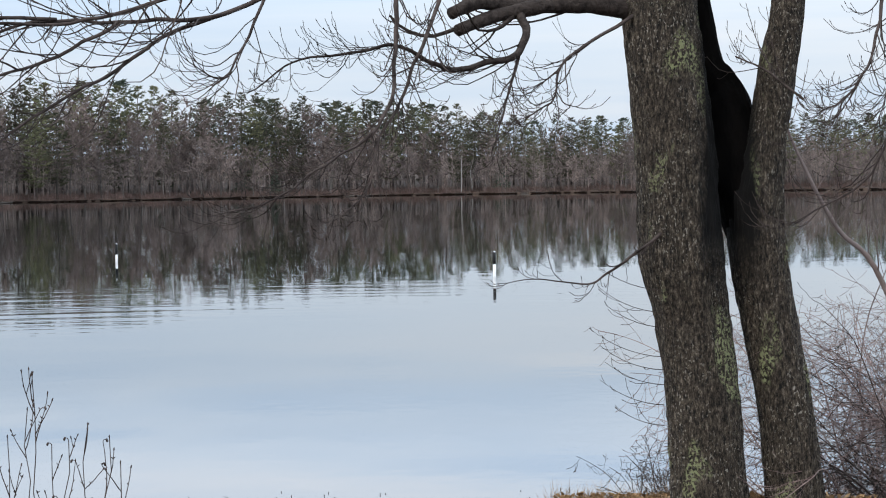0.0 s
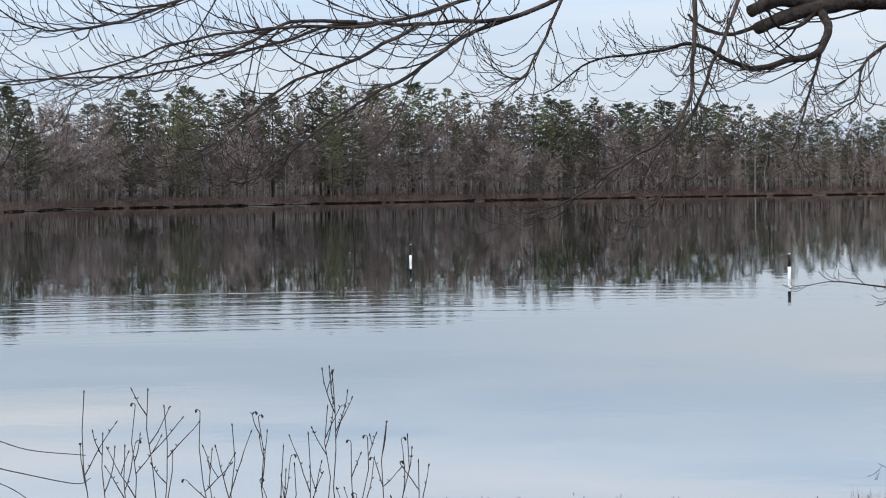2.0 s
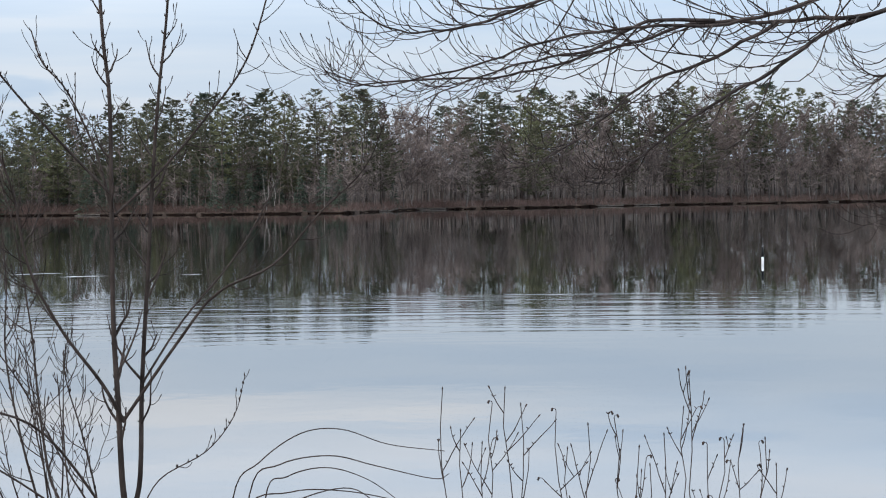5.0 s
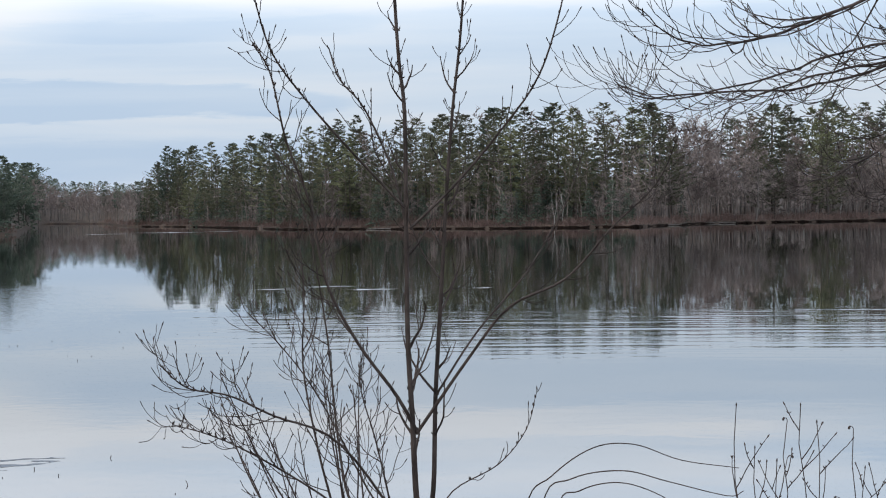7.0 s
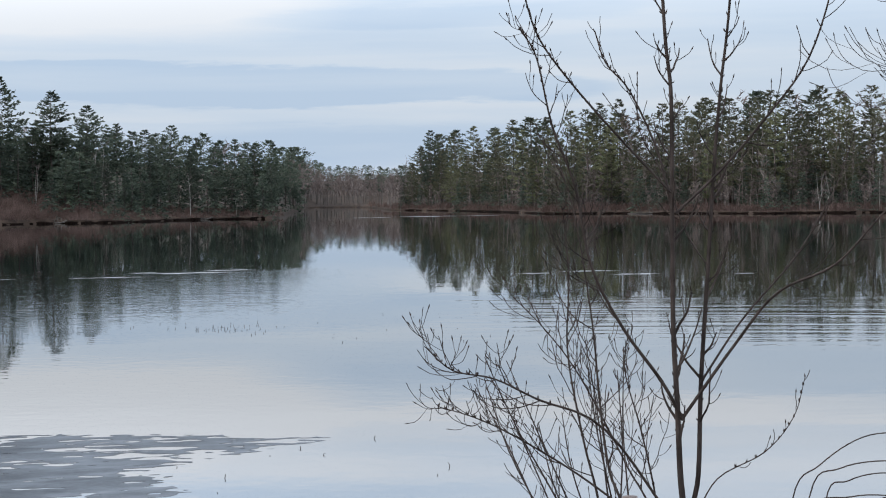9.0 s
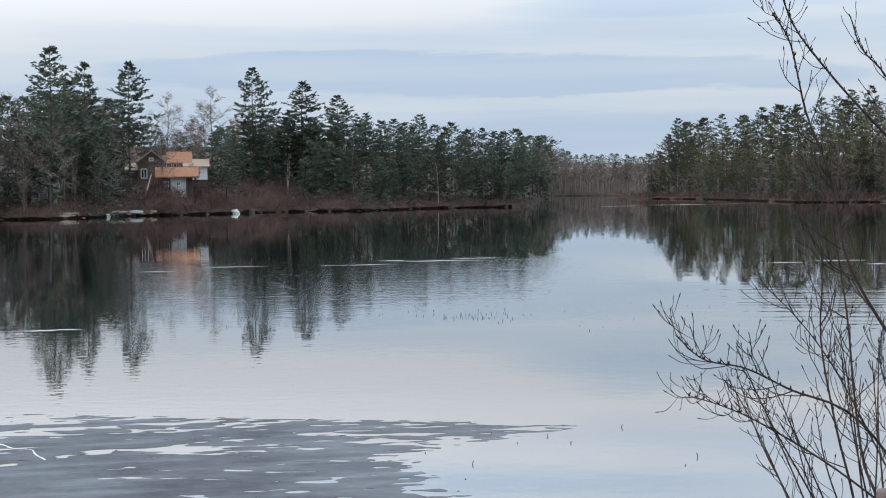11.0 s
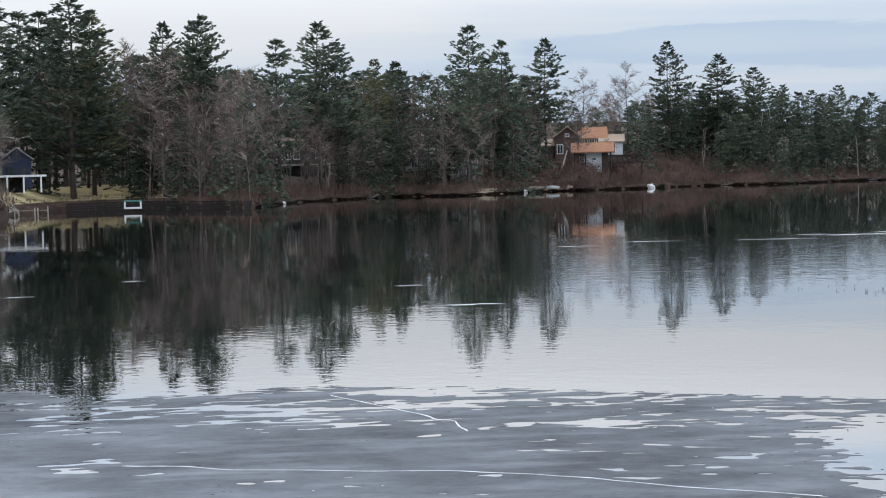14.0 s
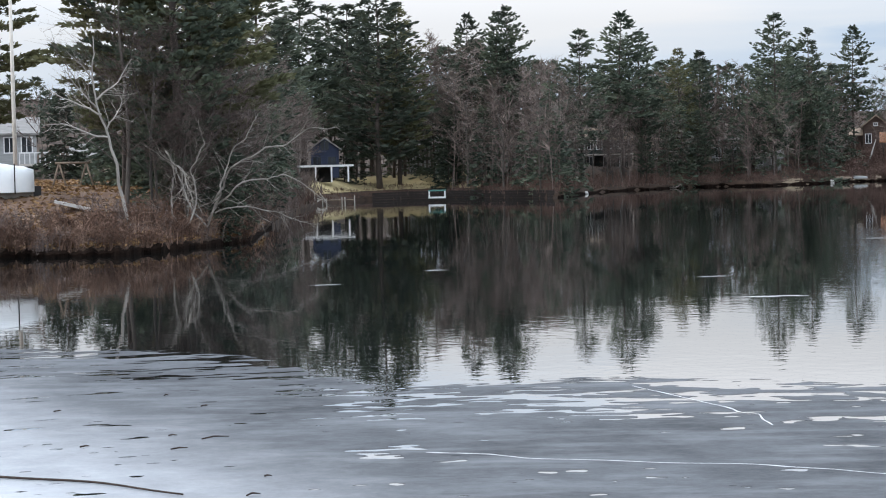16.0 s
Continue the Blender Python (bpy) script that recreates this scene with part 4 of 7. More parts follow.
# ---- the maple beside the camera's stand ----
def spray(sh, path, r0, r1, count, length, rng, levels=1, lift=0.5, droop=0.25, sides=4, start=0.12, fan=None, wide=1.0):
    """Side twigs along a branch: each leaves at a slant, sags a little and turns up at the tip."""
    n = len(path)
    for k in range(count):
        f = start + (1 - start) * (k + rng.random()) / count
        x = f * (n - 1)
        i = min(n - 2, int(x))
        p = path[i].lerp(path[i + 1], x - i)
        t = (path[i + 1] - path[i]).normalized()
        side = (rand_dir(rng, 0.9) if fan is None else (fan * rng.choice((-1, 1)) + rand_dir(rng, 0.5) * 0.5)).normalized()
        side = (side - t * side.dot(t)).normalized()
        L = length * rng.uniform(0.5, 1.3) * (1.2 - 0.75 * f)
        d = (t * rng.uniform(0.55, 1.05) + side * rng.uniform(0.6, 1.0) * wide).normalized()
        q, pts = p, [p]
        steps = 7 if levels > 1 else 5
        wob = rand_dir(rng, 0.6) * 0.22
        for s in range(steps):
            g = s / (steps - 1)
            d = (d + Vector((0, 0, -droop * (1 - g) * 0.5 + lift * g * 0.55)) + wob * math.sin(s * 1.7 + k) + rand_dir(rng, 0.7) * 0.10).normalized()
            q = q + d * (L / steps)
            pts.append(q)
        ra = (r0 + (r1 - r0) * f) * rng.uniform(0.45, 0.65)
        rb = max(0.0016, ra * 0.4)
        sh.tube(pts, taper(len(pts), ra, rb), sides if ra > 0.003 else 3, False)
        if levels > 1:
            spray(sh, pts, ra, rb, rng.randint(2, 4), length * 0.5, rng, levels - 1, lift, droop, 3, 0.25, wide=wide)
        elif rng.random() < 0.6:   # a bud at the tip
            b = pts[-1]
            sh.tube([b, b + d * 0.008, b + d * 0.018], [rb, 0.0028, 0.0008], 4, False)


def rough_trunk(sh, path, radii, sides, seed, amount=0.06, ridges=11):
    """A trunk with furrowed, uneven bark: the ring of each height wavers, and ridges run along it."""
    path = smooth_path([nearby(p) for p in path], 14)
    n = len(path)
    rr = np.interp(np.linspace(0, 1, n), np.linspace(0, 1, len(radii)), radii)
    k = len(sh.v)
    for i, p in enumerate(path):
        t = (path[min(i + 1, n - 1)] - path[max(i - 1, 0)]).normalized()
        u = Vector((1, 0, 0))
        u = (u - t * u.dot(t)).normalized()
        w = t.cross(u)
        for j in range(sides):
            c = 2 * math.pi * j / sides
            o = Vector((math.cos(c) * 2.2, math.sin(c) * 2.2, p.z * 1.1 + seed))
            big = noise.noise(o) * amount
            fine = abs(noise.noise(Vector((math.cos(c) * ridges, math.sin(c) * ridges, p.z * 3.2 + seed)))) * 0.13
            grain = noise.noise(Vector((math.cos(c) * 26, math.sin(c) * 26, p.z * 14 + seed))) * 0.045
            r = float(rr[i]) * (1 + big + fine + grain)
            sh.v.append(p + u * (math.cos(c) * r) + w * (math.sin(c) * r))
    for i in range(n - 1):
        for j in range(sides):
            a, b = k + i * sides + j, k + i * sides + (j + 1) % sides
            sh.f.append((a, b, b + sides, a + sides))


def build_maple():
    rng = random.Random(77)
    t = thing("maple_tree", Matrix.Identity(4), "bare maple with twin lichen-spotted trunks and drooping branches", "tree")
    a = Shape()
    rough_trunk(a, [(1.45, 10.91, 1.3), (1.42, 10.91, 1.95), (1.40, 10.91, 2.3), (1.35, 10.92, 2.73), (1.29, 10.92, 3.1), (1.255, 10.93, 3.69), (1.21, 10.93, 4.15), (1.18, 10.94, 4.46), (1.13, 10.94, 5.3), (1.0, 11.0, 7.5), (0.9, 11.0, 9.5)],
                [0.225, 0.198, 0.192, 0.192, 0.215, 0.205, 0.20, 0.195, 0.18, 0.13, 0.06], 96, 3.0)
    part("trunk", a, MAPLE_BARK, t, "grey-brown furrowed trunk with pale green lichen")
    b = Shape()
    rough_trunk(b, [(1.95, 11.03, 1.3), (1.91, 11.03, 1.8), (1.87, 11.04, 2.22), (1.785, 11.06, 2.72), (1.73, 11.07, 3.09), (1.72, 11.07, 3.41), (1.785, 11.06, 3.75), (1.85, 11.05, 4.15), (1.9, 11.04, 4.46), (1.95, 11.03, 5.3), (2.1, 11.0, 8.0)],
                [0.175, 0.155, 0.145, 0.15, 0.155, 0.15, 0.105, 0.10, 0.09, 0.085, 0.04], 80, 9.0)
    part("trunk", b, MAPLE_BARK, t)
    # inner stem of the fork, with its shade painted into the bark
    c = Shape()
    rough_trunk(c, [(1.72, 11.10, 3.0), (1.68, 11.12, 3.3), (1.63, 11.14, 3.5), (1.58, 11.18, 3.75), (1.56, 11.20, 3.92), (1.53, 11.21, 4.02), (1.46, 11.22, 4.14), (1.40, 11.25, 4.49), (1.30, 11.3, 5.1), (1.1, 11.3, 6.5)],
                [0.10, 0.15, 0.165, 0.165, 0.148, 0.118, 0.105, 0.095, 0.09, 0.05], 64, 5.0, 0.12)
    part("trunk", c, FORK_SHADE_BARK, t, "inner stem in the fork, its shade painted black")
    def limb(path, r0, r1, count, length):
        """A branch: its path, its thickness at both ends, its side twigs and their length."""
        sh = Shape()
        p = smooth_path([nearby(q) for q in path], 6 if r0 < 0.03 else 10)
        knob = 0.012 if r0 < 0.03 else 0.006
        p = [q + noise.noise_vector(q * 9.0) * knob for q in p]
        if r0 > 0.03:
            sh.tube(p, [r * (1 + 0.16 * noise.noise(q * 11.0)) for r, q in zip(taper(len(p), r0, r1), p)], 14)
        else:
            sh.tube(p, taper(len(p), r0, r1, 0.8), 7, False)
        spray(sh, p, min(r0, 0.0095), max(r1, 0.0030), int(count * 1.45), length * 1.45, rng, 2, 0.85, 0.22, wide=0.65)
        if count >= 16 and path[-1][0] > -2.3:
            spray(sh, p, 0.007, 0.0036, 12, length * 0.8, rng, 2, 0.95, 0.2, start=0.62)
        part("limb", sh, LIMB_BARK if r0 > 0.02 else TWIG, t)

    limb([(1.15, 10.95, 4.38), (0.86, 10.85, 4.44), (0.64, 10.74, 4.44), (0.45, 10.63, 4.41), (0.24, 10.52, 4.35), (0.08, 10.4, 4.28)], 0.055, 0.030, 3, 0.5)
    limb([(0.5, 10.69, 4.42), (0.3, 10.6, 4.43), (0.18, 10.5, 4.43), (0.05, 10.4, 4.37)], 0.042, 0.034, 0, 0.4)
    limb([(0.41, 10.59, 4.38), (0.44, 10.47, 4.27), (0.37, 10.35, 4.14), (0.23, 10.23, 4.11), (0.06, 10.11, 4.06), (-0.04, 9.99, 4.09), (-0.22, 9.86, 4.17), (-0.44, 9.73, 4.13), (-0.7, 9.6, 4.08), (-0.91, 9.46, 3.93)], 0.026, 0.003, 26, 0.34)
    limb([(-0.17, 10.0, 4.81), (-0.21, 9.85, 4.44), (-0.22, 9.71, 4.15), (-0.24, 9.57, 3.9), (-0.34, 9.42, 3.72), (-0.55, 9.27, 3.58), (-0.75, 9.11, 3.44), (-0.97, 8.95, 3.37)], 0.0155, 0.003, 22, 0.32)
    limb([(0.07, 10.0, 4.73), (-0.01, 9.87, 4.38), (-0.11, 9.73, 4.12), (-0.22, 9.6, 3.85), (-0.31, 9.46, 3.67), (-0.35, 9.33, 3.47), (-0.53, 9.18, 3.29)], 0.013, 0.003, 18, 0.30)
    limb([(-0.65, 9.98, 4.52), (-1.05, 9.74, 4.33), (-1.29, 9.51, 4.29), (-1.53, 9.28, 4.26), (-1.77, 9.03, 4.25), (-2.03, 8.77, 4.15), (-2.25, 8.51, 4.06), (-2.45, 8.24, 3.99), (-2.82, 7.91, 3.96), (-2.96, 7.65, 3.94), (-2.97, 7.43, 4.0)], 0.0135, 0.002, 30, 0.40)
    limb([(-1.03, 9.85, 4.35), (-1.28, 9.6, 4.23), (-1.51, 9.35, 4.04), (-1.74, 9.09, 3.88), (-1.97, 8.82, 3.68), (-2.1, 8.56, 3.54), (-2.16, 8.32, 3.53)], 0.0125, 0.003, 22, 0.36)
    limb([(-1.47, 9.28, 4.26), (-1.77, 9.03, 4.07), (-1.99, 8.78, 3.96), (-2.14, 8.54, 3.78), (-2.3, 8.29, 3.63), (-2.4, 8.05, 3.58)], 0.010, 0.002, 16, 0.34)
    limb([(-1.72, 9.04, 4.26), (-1.96, 8.78, 4.24), (-2.13, 8.54, 4.12), (-2.38, 8.26, 4.04), (-2.55, 8.0, 3.96), (-2.67, 7.75, 3.86)], 0.010, 0.002, 16, 0.34)
    limb([(-0.81, 9.57, 4.45), (-0.94, 9.42, 4.11), (-1.03, 9.28, 3.99), (-1.17, 9.13, 4.09)], 0.009, 0.002, 12, 0.26)
    limb([(1.1, 10.86, 4.42), (0.66, 10.58, 4.14), (0.56, 10.28, 3.9), (0.32, 9.99, 3.78)], 0.012, 0.002, 16, 0.32)
    limb([(0.39, 10.39, 4.14), (0.33, 10.29, 3.9), (0.25, 10.2, 3.65)], 0.010, 0.002, 10, 0.22)
    limb([(-0.55, 9.40, 4.72), (-0.9, 9.16, 4.47), (-1.22, 8.92, 4.33), (-1.59, 8.66, 4.21), (-1.9, 8.39, 4.19), (-2.19, 8.11, 4.13), (-2.47, 7.82, 4.01), (-2.77, 7.5, 3.92), (-2.87, 7.25, 3.97)], 0.013, 0.002, 22, 0.34)
    limb([(-1.82, 8.61, 4.49), (-2.13, 8.33, 4.38), (-2.42, 8.04, 4.23), (-2.62, 7.77, 4.15), (-2.73, 7.52, 4.16), (-2.82, 7.27, 4.27)], 0.010, 0.002, 16, 0.32)
    limb([(2.3, 10.3, 4.6), (2.17, 10.1, 4.15), (2.02, 9.96, 3.91), (1.82, 9.83, 3.8)], 0.012, 0.002, 16, 0.34)
    limb([(2.6, 10.6, 4.7), (2.4, 10.5, 4.3), (2.32, 10.4, 4.0), (2.2, 10.3, 3.7)], 0.012, 0.002, 16, 0.36)
    limb([(1.95, 10.83, 3.92), (1.74, 10.86, 4.08), (1.60, 11.0, 4.16)], 0.008, 0.004, 6, 0.25)
    limb([(2.6, 10.6, 4.1), (2.43, 10.52, 3.96), (2.23, 10.43, 3.52), (1.92, 10.36, 3.32), (1.75, 10.25, 3.24)], 0.012, 0.002, 14, 0.34)
    limb([(1.2, 10.76, 3.25), (1.11, 10.74, 3.17), (0.89, 10.66, 3.01), (0.75, 10.57, 2.95), (0.52, 10.49, 2.98), (0.24, 10.4, 2.96)], 0.012, 0.0015, 7, 0.16)
    # young shoots low on the lit side of the trunk
    sh = Shape()
    for z, L in ((2.98, 0.45), (2.86, 0.42), (2.78, 0.36), (2.62, 0.45), (2.55, 0.40), (2.47, 0.36), (2.36, 0.38), (2.25, 0.3)):
        p = nearby((1.17, 10.75, z - 0.08))
        pts = [p]
        d = Vector((-0.95, -0.2, 0.0)).normalized()
        for s in range(7):
            d = (d + Vector((0, rng.uniform(-0.08, 0.08), 0.10))).normalized()
            p = p + d * L / 7
            pts.append(p)
        sh.tube(pts, taper(8, 0.0032, 0.0012), 4, False)
        spray(sh, pts, 0.003, 0.0015, 4, 0.14, rng, 1, 0.5, 0.1)
    part("shoot", sh, SAPLING_BARK, t)


build_maple()


# ---- sapling by the water ----
def build_sapling():
    rng = random.Random(31)
    t = thing("sapling", Matrix.Identity(4), "young bare tree with several thin upright grey stems", "tree")
    def shoot(name, path, r0, r1, count, length):
        sh = Shape()
        p = smooth_path(path, 5)
        sh.tube(p, taper(len(p), r0 * 0.68, r1 * 0.9, 0.9), 8, False)
        # leaf scars and buds make the young wood knobbly
        for k in range(int(len(p) * 1.3)):
            q = rng.choice(p[len(p) // 3:])
            d = rand_dir(rng, 0.5)
            rr = max(r1, r0 * 0.4)
            sh.tube([q, q + d * rr * 1.6 + Vector((0, 0, 0.006)), q + d * rr * 2.0 + Vector((0, 0, 0.014))], [0.003, 0.0028, 0.0008], 4, False)
        spray(sh, p, r0 * 0.7, max(r1, 0.003), int(count * (1.6 if count < 14 else 1.1)), length * (1.1 if count < 14 else 1.35), rng, 2 if count > 9 else 1, 0.6, 0.0, start=0.3)
        part(name, sh, SAPLING_BARK, t)

    shoot("stem", [(-3.69, 7.1, 1.5), (-3.69, 7.1, 2.16), (-3.7, 7.09, 2.39), (-3.71, 7.09, 2.66), (-3.72, 7.08, 2.98), (-3.72, 7.08, 3.43), (-3.72, 7.08, 3.88), (-3.74, 7.07, 4.13), (-3.76, 7.06, 4.6)], 0.022, 0.007, 10, 0.22)
    shoot("stem", [(-3.70, 7.14, 1.5), (-3.69, 7.16, 2.16), (-3.66, 7.17, 2.38), (-3.65, 7.18, 2.75), (-3.62, 7.19, 3.2), (-3.6, 7.2, 3.54), (-3.57, 7.21, 3.9), (-3.54, 7.23, 4.2), (-3.51, 7.24, 4.6)], 0.019, 0.005, 10, 0.22)
    shoot("branch", [(-3.69, 7.1, 2.6), (-3.75, 7.03, 2.76), (-3.87, 6.94, 2.97), (-3.96, 6.85, 3.22), (-4.0, 6.8, 3.53), (-4.06, 6.73, 3.77), (-4.09, 6.67, 4.03), (-4.13, 6.62, 4.14)], 0.012, 0.003, 12, 0.2)
    shoot("branch", [(-3.69, 7.1, 2.61), (-3.48, 7.15, 2.91), (-3.31, 7.17, 3.11), (-3.09, 7.22, 3.22), (-2.9, 7.24, 3.42), (-2.72, 7.26, 3.59), (-2.62, 7.24, 3.78)], 0.011, 0.002, 6, 0.16)
    shoot("branch", [(-3.65, 7.17, 2.74), (-3.53, 7.31, 2.99), (-3.36, 7.45, 3.24), (-3.24, 7.57, 3.51), (-3.19, 7.66, 3.74)], 0.008, 0.002, 6, 0.16)
    shoot("branch", [(-3.71, 7.09, 3.42), (-3.56, 7.19, 3.59), (-3.4, 7.28, 3.8), (-3.26, 7.37, 4.03), (-3.18, 7.43, 4.33), (-3.17, 7.45, 4.5)], 0.009, 0.003, 8, 0.18)
    shoot("branch", [(-3.72, 7.08, 3.43), (-3.79, 7.1, 3.66), (-3.91, 7.09, 3.91), (-4.02, 7.09, 4.03), (-4.08, 7.11, 4.16)], 0.008, 0.003, 6, 0.18)
    shoot("branch", [(-3.72, 7.08, 3.5), (-3.88, 6.93, 3.73), (-4.0, 6.79, 3.93), (-4.08, 6.67, 4.11), (-4.1, 6.59, 4.29), (-4.09, 6.53, 4.4)], 0.008, 0.003, 8, 0.16)
    shoot("branch", [(-3.7, 7.09, 2.15), (-3.92, 6.88, 2.57), (-4.11, 6.68, 2.7), (-4.21, 6.52, 2.79), (-4.3, 6.37, 2.83), (-4.34, 6.24, 2.93)], 0.009, 0.002, 14, 0.22)
    shoot("branch", [(-3.73, 7.08, 2.1), (-4.02, 6.86, 2.38), (-4.22, 6.68, 2.55), (-4.32, 6.55, 2.63), (-4.41, 6.43, 2.68)], 0.008, 0.002, 14, 0.2)
    shoot("stem", [(-3.80, 6.95, 1.5), (-3.84, 6.9, 2.19), (-3.91, 6.89, 2.41), (-3.95, 6.89, 2.68), (-3.98, 6.89, 2.99), (-4.04, 6.88, 3.37), (-4.1, 6.87, 3.6)], 0.011, 0.002, 14, 0.24)
    shoot("branch", [(-3.66, 7.13, 2.2), (-3.56, 7.14, 2.37), (-3.38, 7.19, 2.48), (-3.27, 7.22, 2.62), (-3.22, 7.22, 2.78)], 0.005, 0.0015, 4, 0.12)
    shoot("stem", [(-4.0, 7.12, 1.5), (-4.07, 7.12, 2.14), (-4.14, 7.08, 2.51), (-4.19, 7.05, 2.86), (-4.18, 7.05, 3.16), (-4.2, 7.04, 3.44)], 0.010, 0.002, 14, 0.24)
    shoot("stem", [(-3.78, 7.14, 1.5), (-3.82, 7.14, 2.15), (-3.91, 7.17, 2.51), (-4.0, 7.2, 2.74), (-4.04, 7.25, 2.87)], 0.008, 0.002, 10, 0.22)
    shoot("stem", [(-3.80, 7.12, 1.5), (-3.84, 7.13, 2.15), (-3.96, 7.12, 2.4), (-4.14, 7.08, 2.74), (-4.28, 7.05, 2.93), (-4.42, 7.02, 3.07)], 0.008, 0.002, 14, 0.22)
    shoot("branch", [(-3.64, 7.24, 3.2), (-3.74, 7.24, 3.34), (-3.85, 7.24, 3.59), (-3.95, 7.24, 3.76), (-3.98, 7.28, 3.99)], 0.005, 0.002, 5, 0.14)


build_sapling()


def build_suckers():
    """Thin shoots that fan up round the foot of the sapling."""
    rng = random.Random(63)
    t = thing("sapling_shoots", Matrix.Identity(4), "fan of thin bare shoots round the foot of a young tree", "shrub")
    for k in range(11):
        x = -4.38 + 0.045 * k + rng.uniform(-0.03, 0.03)
        base = Vector((-3.86 + 0.25 * (x + 3.9), 7.02 + rng.uniform(-0.12, 0.12), 1.6))
        top = Vector((x + (x + 3.9) * 0.7, 7.0 + rng.uniform(-0.2, 0.2), rng.uniform(2.45, 2.95)))
        sh = Shape()
        p = smooth_path([base, base.lerp(top, 0.4) + Vector((0.02 * (x + 3.9), 0, 0.05)), base.lerp(top, 0.75) + rand_dir(rng) * 0.02, top], 4)
        sh.tube(p, taper(len(p), 0.0055, 0.0018), 5, False)
        spray(sh, p, 0.004, 0.002, 14, 0.15, rng, 1, 0.5, 0.0, start=0.4)
        part("stem", sh, SAPLING_BARK, t)


build_suckers()


# ---- weeds and canes on the bank ----
def kinked(p, d, L, steps, rng, bend=0.10, lift=0.05):
    """A dry stem that changes direction a little at each joint."""
    pts = [p]
    for _ in range(steps):
        d = (d + rand_dir(rng, 0.3) * bend + Vector((0, 0, lift))).normalized()
        p = p + d * (L / steps)
        pts.append(p)
    return pts


def build_weed(az, top, r, rng, arms, label):
    z0 = bank_z(az, r) - 0.05
    t = thing("weed_stalk", Matrix.Identity(4), label, "weed", "dry weeds on the bank")
    sh = Shape()
    base = nearby(place(az + rng.uniform(-0.7, 0.7), r, z0))
    tip = nearby(place(az, r, top))
    n = 11
    path = [base.lerp(tip, k / n) + (rand_dir(rng, 0.1) * 0.013 if 0 < k < n else Vector()) for k in range(n + 1)]
    sh.tube(path, taper(len(path), 0.0035, 0.0019), 6, False)
    across = place(az + 90, 1.0)

    def tip_of(pts, size):
        q, d = pts[-1], (pts[-1] - pts[-2]).normalized()
        if rng.random() < 0.2:   # a hooked seed head
            s = across * rng.choice((-1, 1))
            sh.tube([q, q + d * 0.008 + s * 0.004, q + d * 0.009 + s * 0.012], [0.0018, 0.0018, 0.0016], 4, False)
            head = Shape()
            c = q + d * 0.009 + s * 0.012
            head.tube([c - Vector((0, 0, -0.003)), c + s * 0.004 - Vector((0, 0, 0.002)), c + s * 0.006 - Vector((0, 0, 0.008)), c + s * 0.005 - Vector((0, 0, 0.012))], [0.0025, 0.005, 0.0046, 0.0016], 7)
            part("seed_head", head, TWIG, t)
        else:
            sh.tube([q - d * 0.004, q + d * 0.004, q + d * 0.012], [0.0016, 0.0034, 0.0012], 5, False)

    tip_of(path, 1)
    for k in range((arms + 1) // 2):
        z = top - rng.uniform(0.07, 0.42)
        f = (z - z0) / (top - z0) * n
        p = path[int(f)].lerp(path[int(f) + 1], f - int(f))
        s = across * (1 if k % 2 else -1) * rng.uniform(0.7, 1.2) + rand_dir(rng, 0.1) * 0.35
        wide = rng.choice((0.3, 0.38, 0.45, 0.8))
        L = min(rng.uniform(0.09, 0.26), top - z + 0.02)
        pts = kinked(p, (s * wide + Vector((0, 0, 0.9))).normalized(), L, 6, rng)
        sh.tube(pts, taper(len(pts), 0.0025, 0.0015), 5, False)
        tip_of(pts, 0.8)
        if rng.random() < 0.3:
            q = pts[3]
            p2 = kinked(q, (s * -0.4 + Vector((0, 0, 0.9))).normalized(), L * 0.4, 4, rng)
            sh.tube(p2, taper(len(p2), 0.0022, 0.0014), 4, False)
            tip_of(p2, 0.6)
        for _ in range(2):   # buds at the joints
            q = rng.choice(pts[1:])
            e = (s * rng.choice((-1, 1)) + Vector((0, 0, 1))).normalized()
            sh.tube([q, q + e * 0.006, q + e * 0.012], [0.0022, 0.0026, 0.001], 4, False)
    part("stalk", sh, TWIG, t)


